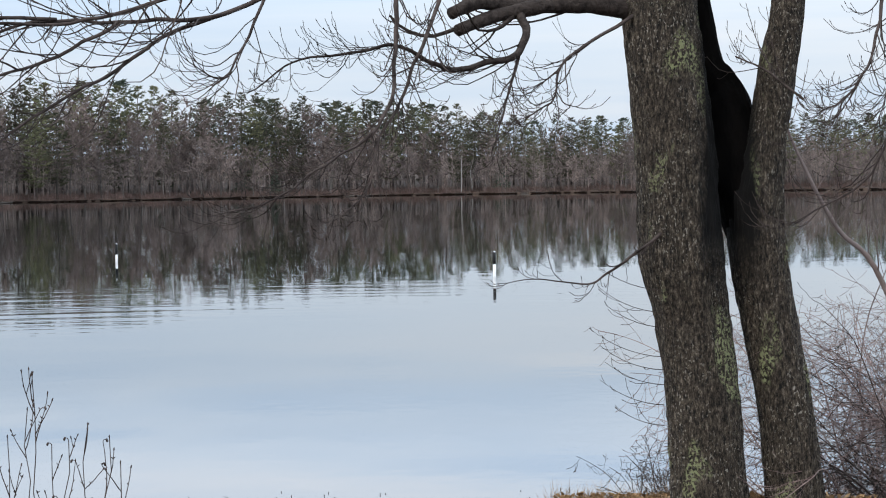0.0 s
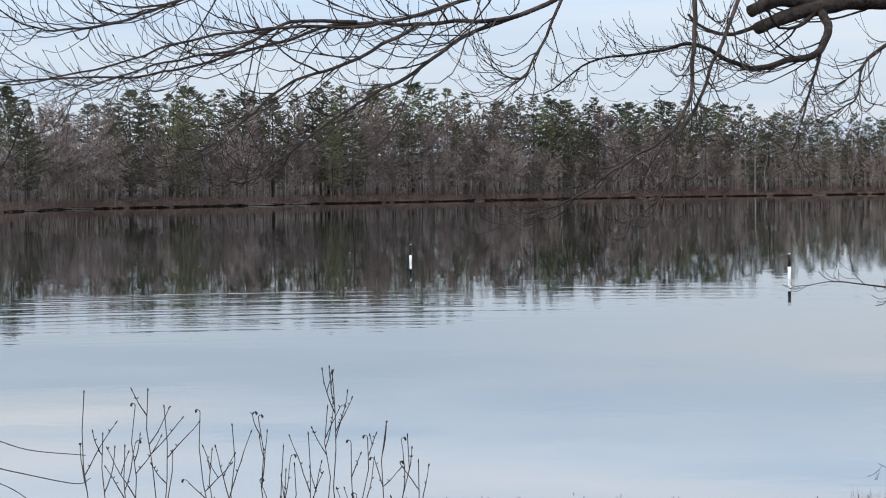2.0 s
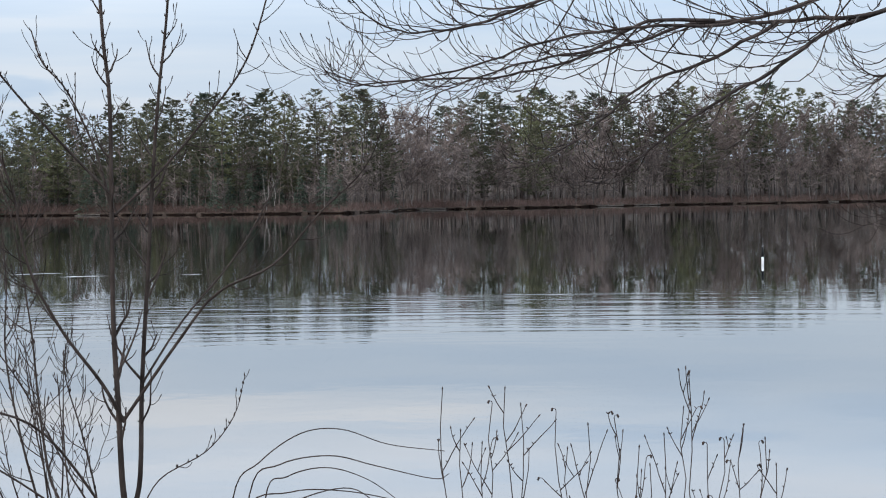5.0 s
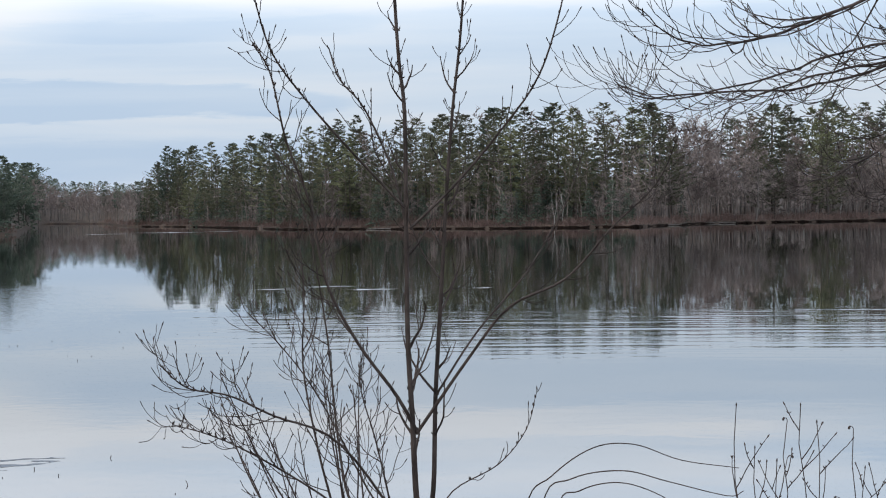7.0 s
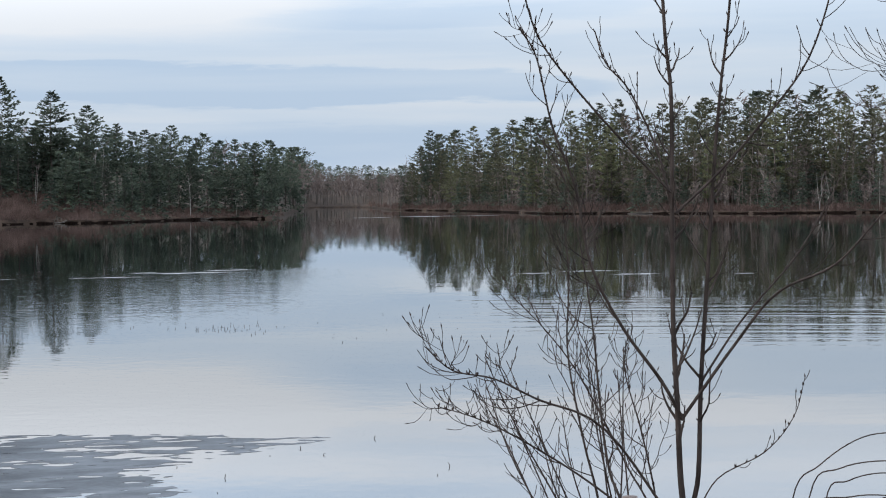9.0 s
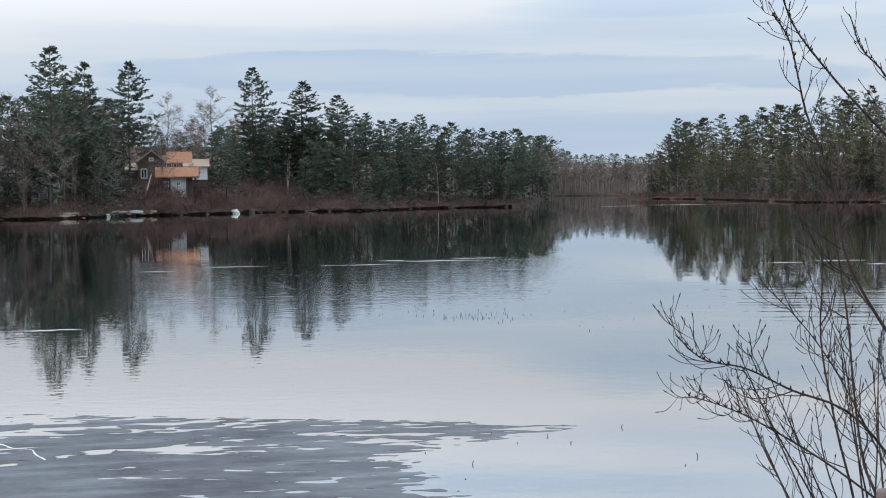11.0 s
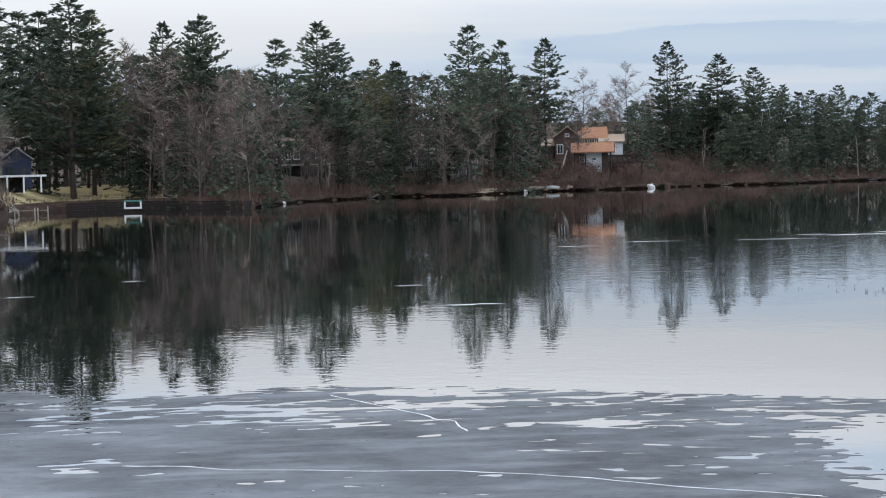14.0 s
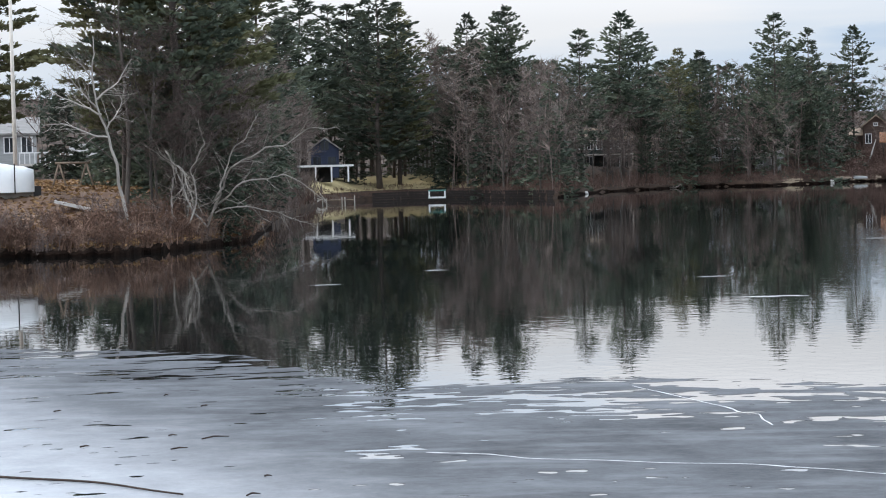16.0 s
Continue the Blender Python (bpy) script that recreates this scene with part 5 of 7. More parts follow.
def build_weeds():
    rng = random.Random(9)
    for az, top, arms in ((18.5, 2.70, 4), (18.0, 2.55, 3), (17.1, 2.63, 6), (16.74, 2.72, 6), (16.3, 2.65, 5), (15.31, 2.61, 4), (14.42, 2.57, 4), (13.69, 2.60, 4), (13.0, 2.49, 5), (12.3, 2.5, 6), (11.6, 2.77, 8), (11.75, 2.60, 5), (17.4, 2.50, 4), (15.0, 2.42, 4), (12.7, 2.40, 4),
                         (11.1, 2.45, 6), (10.63, 2.48, 5), (10.11, 2.52, 5), (9.5, 2.51, 6), (9.2, 2.42, 4)):
        build_weed(az, top, rng.uniform(7.8, 8.3), rng, arms, "thin dry weed stalk with small dark seed heads")
    t = thing("bramble", Matrix.Identity(4), "arching bare bramble canes on the bank", "shrub")
    for path in ([(-3.16, 6.8, 1.7), (-3.11, 6.83, 2.35), (-2.99, 6.81, 2.5), (-2.83, 6.82, 2.61), (-2.67, 6.82, 2.63), (-2.49, 6.82, 2.58), (-2.28, 6.83, 2.56)],
                 [(-3.1, 6.8, 1.7), (-3.05, 6.85, 2.37), (-2.92, 6.83, 2.49), (-2.72, 6.83, 2.53), (-2.54, 6.82, 2.5), (-2.32, 6.82, 2.46), (-2.26, 6.82, 2.48)],
                 [(-3.0, 6.8, 1.7), (-2.98, 6.83, 2.35), (-2.88, 6.81, 2.45), (-2.72, 6.8, 2.49), (-2.56, 6.8, 2.45), (-2.42, 6.8, 2.36)],
                 [(-3.2, 6.8, 1.7), (-3.05, 6.78, 2.30), (-2.85, 6.76, 2.40), (-2.66, 6.78, 2.41), (-2.46, 6.8, 2.38), (-2.3, 6.8, 2.34)],
                 [(-2.95, 6.8, 1.7), (-2.9, 6.78, 2.30), (-2.8, 6.76, 2.38), (-2.62, 6.78, 2.42), (-2.5, 6.8, 2.34), (-2.40, 6.8, 2.28)]):
        sh = Shape()
        p = smooth_path([nearby(q) for q in path], 6)
        sh.tube(p, taper(len(p), 0.0032, 0.0014), 6, False)
        part("cane", sh, SAPLING_BARK, t)
    t = thing("wooden_post", Matrix.Translation(place(29.03, 7.5, 1.5)), "weathered round wooden post in the bank", "post")
    sh = Shape()
    sh.tube([(0, 0, -0.3), (0, 0, 0.4), (0.004, 0, 0.855), (0.004, 0, 0.87)], [0.034, 0.033, 0.032, 0.028], 16)
    part("post", sh, SHRUB_PALE, t)


build_weeds()


# ---- shrubs beside the maple ----
def build_tangle(base, stems, height, reach, mat, seed, label, r0=0.006, per=12, twig=0.5):
    """A thicket bush: stems that arch over to all sides and fork into a tangle of fine curving twigs."""
    rng = random.Random(seed)
    t = thing("shrub", Matrix.Translation(base), label, "shrub")
    for k in range(stems):
        sh = Shape()
        a = rng.uniform(0, 2 * math.pi)
        out = Vector((math.cos(a), math.sin(a), 0))
        d = (out * rng.uniform(0.1, 0.9) + Vector((0, 0, 1))).normalized()
        p = Vector((rng.gauss(0, 0.3) * reach, rng.gauss(0, 0.3) * reach, -0.1))
        pts, L = [p], height * rng.uniform(0.7, 1.35)
        swing = rand_dir(rng, 0.3) * 0.2
        for s in range(11):
            d = (d + out * 0.07 * reach + Vector((0, 0, -0.035 * s * 0.35)) + swing * math.sin(s * 0.8 + k) + rand_dir(rng, 0.7) * 0.13).normalized()
            p = p + d * L / 11
            pts.append(p)
        q = smooth_path(pts, 2)
        r = r0 * rng.uniform(0.6, 1.4)
        sh.tube(q, taper(len(q), r, 0.0016), 5, False)
        spray(sh, q, r * 0.8, r0 * 0.45, per, twig, rng, 2, 0.45, 0.55, 3, 0.15, wide=1.3)
        part("stem", sh, mat, t)


REDDISH = "dense reddish brown leafless shrub at the water's edge"
build_tangle((3.0, 12.3, 1.35), 44, 1.9, 0.75, SHRUB_RED, 51, REDDISH, 0.0065, 17, 0.5)
build_tangle((2.7, 12.8, 1.15), 30, 1.7, 0.5, SHRUB_RED, 52, REDDISH, 0.006, 15, 0.45)
build_tangle((3.4, 12.1, 1.4), 36, 1.8, 0.75, SHRUB_RED, 53, REDDISH, 0.0065, 16, 0.5)
build_tangle((2.95, 11.9, 1.5), 34, 1.2, 0.7, SAPLING_BARK, 58, "low dark leafless shrub beside the maple", 0.0075, 12, 0.4)
build_tangle((3.1, 13.2, 1.0), 9, 2.8, 0.3, SHRUB_PALE, 55, "tall grey leafless shrub at the water's edge", 0.007, 14, 0.6)
build_tangle((1.36, 11.7, 1.5), 34, 0.55, 0.28, SAPLING_BARK, 54, "thin grey leafless shrub behind the maple", 0.0028, 8, 0.18)


def build_leaning_stem():
    rng = random.Random(23)
    t = thing("leaning_stem", Matrix.Identity(4), "pale grey sapling leaning across behind the maple", "tree")
    sh = Shape()
    p = smooth_path([(3.1, 11.7, 1.5), (2.85, 11.7, 2.3), (2.59, 11.72, 2.96), (2.38, 11.76, 3.19), (2.19, 11.8, 3.56), (2.04, 11.82, 3.92)], 5)
    sh.tube(p, taper(len(p), 0.022, 0.007), 8, False)
    spray(sh, p, 0.012, 0.004, 12, 0.6, rng, 2, 0.3, 0.1)
    part("stem", sh, SHRUB_PALE, t)


build_leaning_stem()


def build_leaf_litter():
    rng = random.Random(15)
    sh = Shape()
    for _ in range(7500):
        x, y = 0.45 + 3.1 * rng.random() ** 0.8, rng.uniform(9.6, 12.2)
        z = bank_z(-math.degrees(math.atan2(x, y)), math.hypot(x, y)) + 0.05 * noise.noise(Vector((x, y, 0)) * 0.7) + rng.uniform(0, 0.025)
        c = Vector((x, y, z))
        u = rand_dir(rng, 0.6) * rng.uniform(0.012, 0.03)
        w = u.cross(rand_dir(rng, 1)).normalized() * rng.uniform(0.006, 0.016)
        sh.add([c - u, c + w, c + u + Vector((0, 0, 0.01)), c - w], [(0, 1, 2, 3)])
    for _ in range(1500):
        x, y = rng.uniform(0.6, 2.2), rng.uniform(10.8, 12.0)
        c = Vector((x, y, bank_z(-math.degrees(math.atan2(x, y)), math.hypot(x, y)) - 0.02))
        d = Vector((rng.gauss(0, 0.5), rng.gauss(0, 0.5), 1)).normalized() * rng.uniform(0.06, 0.16)
        s = d.orthogonal().normalized() * 0.002
        sh.add([c - s, c + s, c + d], [(0, 1, 2)])
    tagged(part("leaf_litter", sh, LEAF_LITTER, smooth=False), "orange-brown fallen leaves and dry grass round the maple", "leaves", kind="stuff")


build_leaf_litter()


# ---- marker poles in the water ----
WHITE = material("white_paint", [(0.62, 0.63, 0.64), (0.8, 0.8, 0.8)], 3.0, 0.5)
BLACK = material("black_paint", [(0.008, 0.008, 0.009), (0.02, 0.02, 0.02)], 4.0, 0.5)


def build_marker(az, r, h, white):
    t = thing("marker_pole", Matrix.Translation(place(az, r, 0)), "black and white banded marker pole standing in the lake", "pole", "marker poles")
    lo, hi = Shape(), Shape()
    lo.tube([(0, 0, -1.5), (0, 0, 0.02), (0, 0, h * white)], 0.055, 14)
    part("white_band", lo, WHITE, t, "white band")
    hi.tube([(0, 0, h * white), (0, 0, h * 0.95), (0, 0, h)], [0.057, 0.057, 0.04], 14)
    part("black_band", hi, BLACK, t, "black top")
    cap = Shape()
    cap.tube([(0, 0, h), (0, 0, h + 0.03)], [0.035, 0.03], 12)
    part("cap", cap, WHITE, t)


build_marker(9.34, 92.0, 0.80, 0.40)
build_marker(-1.42, 72.5, 0.88, 0.49)


# ---- ice ----
def ice_material():
    mat = bpy.data.materials.new("thin_ice")
    mat.use_nodes = True
    nt = mat.node_tree
    b = nt.nodes["Principled BSDF"]
    tc = nt.nodes.new("ShaderNodeTexCoord")
    n1 = node(nt, "ShaderNodeTexNoise", Scale=0.35, Detail=14.0, Roughness=0.8)
    n2 = node(nt, "ShaderNodeTexNoise", Scale=6.0, Detail=4.0, Roughness=0.6)
    for n in (n1, n2):
        nt.links.new(tc.outputs["Object"], n.inputs["Vector"])
    ramp = nt.nodes.new("ShaderNodeValToRGB")
    e = ramp.color_ramp.elements
    e[0].position, e[0].color = 0.35, (0.038, 0.042, 0.048, 1)
    e[1].position, e[1].color = 0.72, (0.145, 0.157, 0.174, 1)
    nt.links.new(n1.outputs["Fac"], ramp.inputs[0])
    # milky bands where slush has frozen
    turn = nt.nodes.new("ShaderNodeMapping")
    turn.vector_type = "TEXTURE"
    turn.inputs["Rotation"].default_value = (0, 0, radians(56))
    turn.inputs["Scale"].default_value = (2.0, 0.6, 1)
    nt.links.new(tc.outputs["Object"], turn.inputs["Vector"])
    n3 = node(nt, "ShaderNodeTexNoise", Scale=0.8, Detail=7.0, Roughness=0.62)
    nt.links.new(turn.outputs[0], n3.inputs["Vector"])
    milk = node(nt, "ShaderNodeMapRange")
    milk.inputs["From Min"].default_value, milk.inputs["From Max"].default_value = 0.48, 0.76
    milk.inputs["To Max"].default_value = 0.3
    nt.links.new(n3.outputs["Fac"], milk.inputs["Value"])
    slush = nt.nodes.new("ShaderNodeMix")
    slush.data_type = "RGBA"
    slush.inputs[7].default_value = (0.36, 0.385, 0.42, 1)
    nt.links.new(milk.outputs[0], slush.inputs[0])
    nt.links.new(ramp.outputs[0], slush.inputs[6])
    # hoar frost whitens the ice towards the bank
    sep = nt.nodes.new("ShaderNodeSeparateXYZ")
    nt.links.new(tc.outputs["Object"], sep.inputs[0])
    wob = node(nt, "ShaderNodeMath")
    wob.operation = "MULTIPLY_ADD"
    wob.inputs[1].default_value = 9.0
    nt.links.new(n1.outputs["Fac"], wob.inputs[0])
    nt.links.new(sep.outputs["Y"], wob.inputs[2])
    frost = node(nt, "ShaderNodeMapRange")
    frost.inputs["From Min"].default_value, frost.inputs["From Max"].default_value = 14.8, 9.5
    nt.links.new(wob.outputs[0], frost.inputs["Value"])
    mx = nt.nodes.new("ShaderNodeMix")
    mx.data_type = "RGBA"
    mx.inputs[7].default_value = (0.44, 0.465, 0.50, 1)
    nt.links.new(frost.outputs[0], mx.inputs[0])
    nt.links.new(slush.outputs[2], mx.inputs[6])
    nt.links.new(mx.outputs[2], b.inputs["Base Color"])
    b.inputs["Roughness"].default_value = 0.6
    b.inputs["IOR"].default_value = 1.31
    b.inputs["Specular IOR Level"].default_value = 0.06
    bp = node(nt, "ShaderNodeBump", Strength=1.0, Distance=0.012)
    nt.links.new(n2.outputs["Fac"], bp.inputs["Height"])
    nt.links.new(bp.outputs[0], b.inputs["Normal"])
    return mat


ICE = ice_material()
FLOE = material("floating_ice", [(0.42, 0.45, 0.47), (0.62, 0.65, 0.68)], 1.2, 0.35)


def ice_field(p):
    """Above zero: ice. The sheet thins to rags along its outer edge and has melted through in places."""
    r = math.hypot(p.x, p.y)
    az = math.degrees(math.atan2(-p.x, p.y))
    outer = float(np.interp(az, [36, 38, 43, 49, 54, 58, 63.5, 65.5, 67.5, 70.3, 74, 80, 95], [29.3, 29.5, 30.3, 31.4, 32.6, 33.0, 32.0, 35.0, 38.5, 40.4, 42.4, 42, 30]))
    first = float(np.interp(r, [16, 20, 21.8, 23.7, 26.2, 27, 28, 28.8, 29.6], [40.0, 40.2, 40.85, 42.1, 42.7, 41.0, 39.0, 37.4, 37.2]))
    edge = min(outer - r, (az - first) * 0.5)
    s = radians(az) * 30
    n = 0.6 * noise.noise(Vector((s * 0.35, r * 0.9, 0.3))) + 0.95 * noise.noise(Vector((s * 1.0, r * 3.6, 4.3))) + 0.72 * noise.noise(Vector((s * 2.4, r * 8.0, 1.3))) + 0.4 * noise.noise(Vector((s * 4.5, r * 6.5, 7.3)))
    rag = edge + n * 0.9
    melt = float(np.interp(outer - r, [0, 1.5, 4, 9], [0.0, 0.09, 0.34, 0.76]))
    return min(rag, (melt - n) * 1.2)


def build_ice():
    step_a, step_r = 0.18, 0.09
    azs, rs = np.arange(35.5, 92, step_a), np.arange(16.6, 43.5, step_r)
    pts = [[place(a, r) for r in rs] for a in azs]
    val = [[ice_field(p) for p in row] for row in pts]
    sh = Shape()
    index = {}

    def vertex(key, p):
        if key not in index:
            index[key] = len(sh.v)
            sh.v.append(Vector((p.x, p.y, 0.002)))
        return index[key]

    def cut(i, j, k, l):
        a, b = val[i][j], val[k][l]
        f = a / (a - b)
        key = (i, j, k, l) if (i, j) < (k, l) else (k, l, i, j)
        return vertex(key, pts[i][j].lerp(pts[k][l], f))

    for i in range(len(azs) - 1):
        for j in range(len(rs) - 1):
            corners = [(i, j), (i, j + 1), (i + 1, j + 1), (i + 1, j)]
            inside = [val[a][b] > 0 for a, b in corners]
            if not any(inside):
                continue
            loop = []
            for c in range(4):
                (a, b), (e, g) = corners[c], corners[(c + 1) % 4]
                if inside[c]:
                    loop.append(vertex((a, b), pts[a][b]))
                if inside[c] != inside[(c + 1) % 4]:
                    loop.append(cut(a, b, e, g))
            if len(loop) >= 3:
                sh.f.append(tuple(reversed(loop)))
    tagged(part("ice_sheet", sh, ICE, smooth=False), "thin grey rotting ice with open leads near the bank", "ice", kind="structure")


build_ice()


def build_crack(pts, width, seed):
    """A refrozen crack: a narrow white seam that wanders across the sheet."""
    sh = Shape()
    path = smooth_path([place(a, r, 0.006) for a, r in pts], 12)
    for i, p in enumerate(path):
        t = (path[min(i + 1, len(path) - 1)] - path[max(i - 1, 0)]).normalized()
        n = Vector((-t.y, t.x, 0))
        w = width * (0.35 + 1.1 * abs(noise.noise(Vector((i * 0.21, seed, 0)))))
        o = n * 0.09 * noise.noise(Vector((i * 0.13, seed + 5.0, 0)))
        sh.v.extend([p + o - n * w, p + o + n * w])
        if i:
            k = 2 * i
            sh.f.append((k - 2, k, k + 1, k - 1))
    tagged(part("ice_crack", sh, FLOE, smooth=False), "white refrozen crack across the grey ice", "ice", "cracks in the ice")


build_crack([(62.5, 24.5), (60.7, 24.2), (59.5, 23.8), (55.1, 23.3), (51.8, 22.9), (49.2, 22.4), (46.8, 21.8), (42.6, 21.1)], 0.032, 1)
build_crack([(56.5, 31.4), (55.0, 29.7), (53.6, 28.2), (53.0, 27.6), (52.6, 26.6)], 0.026, 3)


def build_ice_twigs():
    """Dead sticks frozen to the ice."""
    rng = random.Random(15)
    t = thing("fallen_branch", Matrix.Identity(4), "thin dark dead branch lying on the ice", "branch", "sticks on the ice")
    sh = Shape()
    path = smooth_path([place(a, r, 0.025) for a, r in ((76.5, 24.6), (74.3, 23.7), (72.0, 23.0), (70.4, 22.2), (69.5, 21.8))], 5)
    sh.tube(path, taper(len(path), 0.018, 0.011), 6)
    part("stem", sh, TWIG, t)
    for az, r, L in ((72.89, 30.2, 0.12), (72.19, 26.1, 0.12), (68.77, 30.1, 0.12), (69.83, 31.7, 0.07), (68.5, 26.4, 0.38), (69.7, 26.8, 0.12), (69.54, 25.5, 0.22), (67.06, 22.9, 0.08), (67.5, 21.6, 0.16)):
        t = thing("stick", Matrix.Translation(place(az, r, 0.02)) @ Matrix.Rotation(radians(az) + rng.uniform(-0.5, 0.5), 4, "Z"), "short dark stick lying on the ice", "branch", "sticks on the ice")
        sh = Shape()
        sh.tube([(-L / 2, 0, 0), (0, rng.uniform(-0.05, 0.05), 0.015), (L / 2, 0, 0.005)], [0.010, 0.012, 0.006], 6)
        part("stem", sh, TWIG, t)


build_ice_twigs()


# ---- houses and things along the cove ----
BLEACHED = material("bleached_wood", [(0.17, 0.15, 0.135), (0.36, 0.335, 0.30)], 2.0, 0.85)


def stand(az, r, z):
    """A pose whose x runs to the right as seen from the camera's stand, y away from it."""
    return Matrix.Translation(place(az, r, z)) @ Matrix.Rotation(radians(az), 4, "Z")


ROOF_RUST = material("rust_shingles", [(0.238, 0.104, 0.054), (0.331, 0.158, 0.086)], 1.2, 0.85, (1, 4, 1), bump=0.02)
ROOF_TAN = material("tan_shingles", [(0.234, 0.172, 0.125), (0.351, 0.273, 0.203)], 1.2, 0.85, (1, 4, 1), bump=0.02)
ROOF_GREY = material("grey_shingles", [(0.16, 0.16, 0.16), (0.30, 0.29, 0.28)], 1.2, 0.85, (1, 4, 1), bump=0.02)
BROWN_SIDING = material("brown_siding", [(0.045, 0.028, 0.022), (0.085, 0.055, 0.042)], 1.5, 0.8, (0.4, 0.4, 9))
WHITE_SIDING = material("white_siding", [(0.42, 0.435, 0.45), (0.58, 0.595, 0.61)], 1.0, 0.7, (0.4, 0.4, 9))
GREY_SIDING = material("grey_siding", [(0.22, 0.23, 0.235), (0.36, 0.37, 0.37)], 1.0, 0.75, (0.4, 0.4, 9))
NAVY_SIDING = material("navy_siding", [(0.006, 0.012, 0.034), (0.014, 0.026, 0.065)], 1.0, 0.7, (0.4, 0.4, 9))
GREEN_SIDING = material("dark_green_siding", [(0.012, 0.022, 0.02), (0.025, 0.04, 0.036)], 1.0, 0.75, (0.4, 0.4, 9))
BEIGE_SIDING = material("beige_siding", [(0.48, 0.40, 0.31), (0.62, 0.54, 0.44)], 1.0, 0.75, (0.4, 0.4, 6))
GLASS = material("window_glass", [(0.01, 0.012, 0.015), (0.03, 0.035, 0.04)], 0.6, 0.06)
# near-black colour stands in for shade inside the shelter and under the deck
SHADE_BLACK = material("shaded_interior", [(0.006, 0.006, 0.007), (0.014, 0.013, 0.013)], 1.0, 0.9)
WOOD = material("weathered_wood", [(0.13, 0.095, 0.07), (0.27, 0.21, 0.16)], 2.0, 0.85, (1, 1, 0.3), per_object=0.2)
PALE_WOOD = material("pale_wood", [(0.42, 0.39, 0.35), (0.62, 0.59, 0.54)], 2.0, 0.8, per_object=0.2)
DARK_TIMBER = material("dark_timber", [(0.012, 0.009, 0.008), (0.035, 0.026, 0.022)], 1.0, 0.9, (0.5, 0.5, 6))
STONE = material("pale_stone", [(0.42, 0.41, 0.40), (0.64, 0.63, 0.61)], 1.5, 0.85, bump=0.03)
SAND = material("shore_sand", [(0.16, 0.125, 0.085), (0.27, 0.215, 0.15)], 0.8, 0.95, bump=0.01)
LAWN = material("winter_lawn", [(0.26, 0.21, 0.10), (0.44, 0.37, 0.20)], 0.35, 0.95, bump=0.02, bump_scale=8.0)
WRAP = material("white_boat_wrap", [(0.70, 0.75, 0.78), (0.84, 0.86, 0.87)], 0.8, 0.35, bump=0.02, bump_scale=1.6)
RUBBER = material("black_rubber", [(0.01, 0.01, 0.01), (0.025, 0.025, 0.025)], 3.0, 0.8)
RAFT_GREEN = material("raft_green", [(0.04, 0.16, 0.14), (0.07, 0.22, 0.19)], 2.0, 0.6)


def box_part(name, lo, hi, mat, parent, label=""):
    sh = Shape()
    sh.box(lo, hi)
    return part(name, sh, mat, parent, label, smooth=False)


def roof_part(parent, x0, x1, y0, y1, z0, rise, mat, along="x", over=0.35, thick=0.16, label=""):
    """A gabled roof; along: the way its ridge runs."""
    sh = Shape()
    x0, x1, y0, y1 = x0 - over, x1 + over, y0 - over, y1 + over
    if along == "x":
        ym = (y0 + y1) / 2
        prof = [(y0, z0 - 0.12), (ym, z0 + rise), (y1, z0 - 0.12), (y1, z0 - 0.12 - thick), (ym, z0 + rise - thick * 1.3), (y0, z0 - 0.12 - thick)]
        v = [Vector((x, y, z)) for x in (x0, x1) for y, z in prof]
    else:
        xm = (x0 + x1) / 2
        prof = [(x0, z0 - 0.12), (xm, z0 + rise), (x1, z0 - 0.12), (x1, z0 - 0.12 - thick), (xm, z0 + rise - thick * 1.3), (x0, z0 - 0.12 - thick)]
        v = [Vector((x, y, z)) for y in (y1, y0) for x, z in prof]
    sh.add(v, [(0, 1, 7, 6), (1, 2, 8, 7), (2, 3, 9, 8), (3, 4, 10, 9), (4, 5, 11, 10), (5, 0, 6, 11), (5, 4, 1, 0), (4, 3, 2, 1), (6, 7, 10, 11), (7, 8, 9, 10)])
    return part("roof", sh, mat, parent, label, smooth=False)


def wall_part(parent, x0, x1, y0, y1, z0, z1, mat, gable=0.0, along="x", label=""):
    sh = Shape()
    sh.box((x0, y0, z0), (x1, y1, z1))
    if gable and along == "y":
        xm = (x0 + x1) / 2
        sh.add([Vector(p) for p in ((x0, y0, z1), (x1, y0, z1), (xm, y0, z1 + gable), (x0, y1, z1), (x1, y1, z1), (xm, y1, z1 + gable))], [(0, 1, 2), (5, 4, 3)])
    elif gable:
        ym = (y0 + y1) / 2
        sh.add([Vector(p) for p in ((x0, y0, z1), (x0, y1, z1), (x0, ym, z1 + gable), (x1, y0, z1), (x1, y1, z1), (x1, ym, z1 + gable))], [(2, 1, 0), (3, 4, 5)])
    return part("wall", sh, mat, parent, label, smooth=False)


def window_part(parent, x, y, z, w, h, trim=WHITE):
    """A window in a wall that faces the lake at depth y."""
    sh = Shape()
    b = 0.09
    for lo, hi in (((x - w / 2 - b, y - 0.06, z - b), (x + w / 2 + b, y - 0.002, z)), ((x - w / 2 - b, y - 0.06, z + h), (x + w / 2 + b, y - 0.002, z + h + b)),
                   ((x - w / 2 - b, y - 0.06, z), (x - w / 2, y - 0.002, z + h)), ((x + w / 2, y - 0.06, z), (x + w / 2 + b, y - 0.002, z + h)), ((x - 0.03, y - 0.05, z), (x + 0.03, y - 0.004, z + h))):
        sh.box(lo, hi)
    win = part("window", sh, trim, parent, smooth=False)
    box_part("pane", (x - w / 2, y - 0.03, z), (x + w / 2, y - 0.006, z + h), GLASS, win)


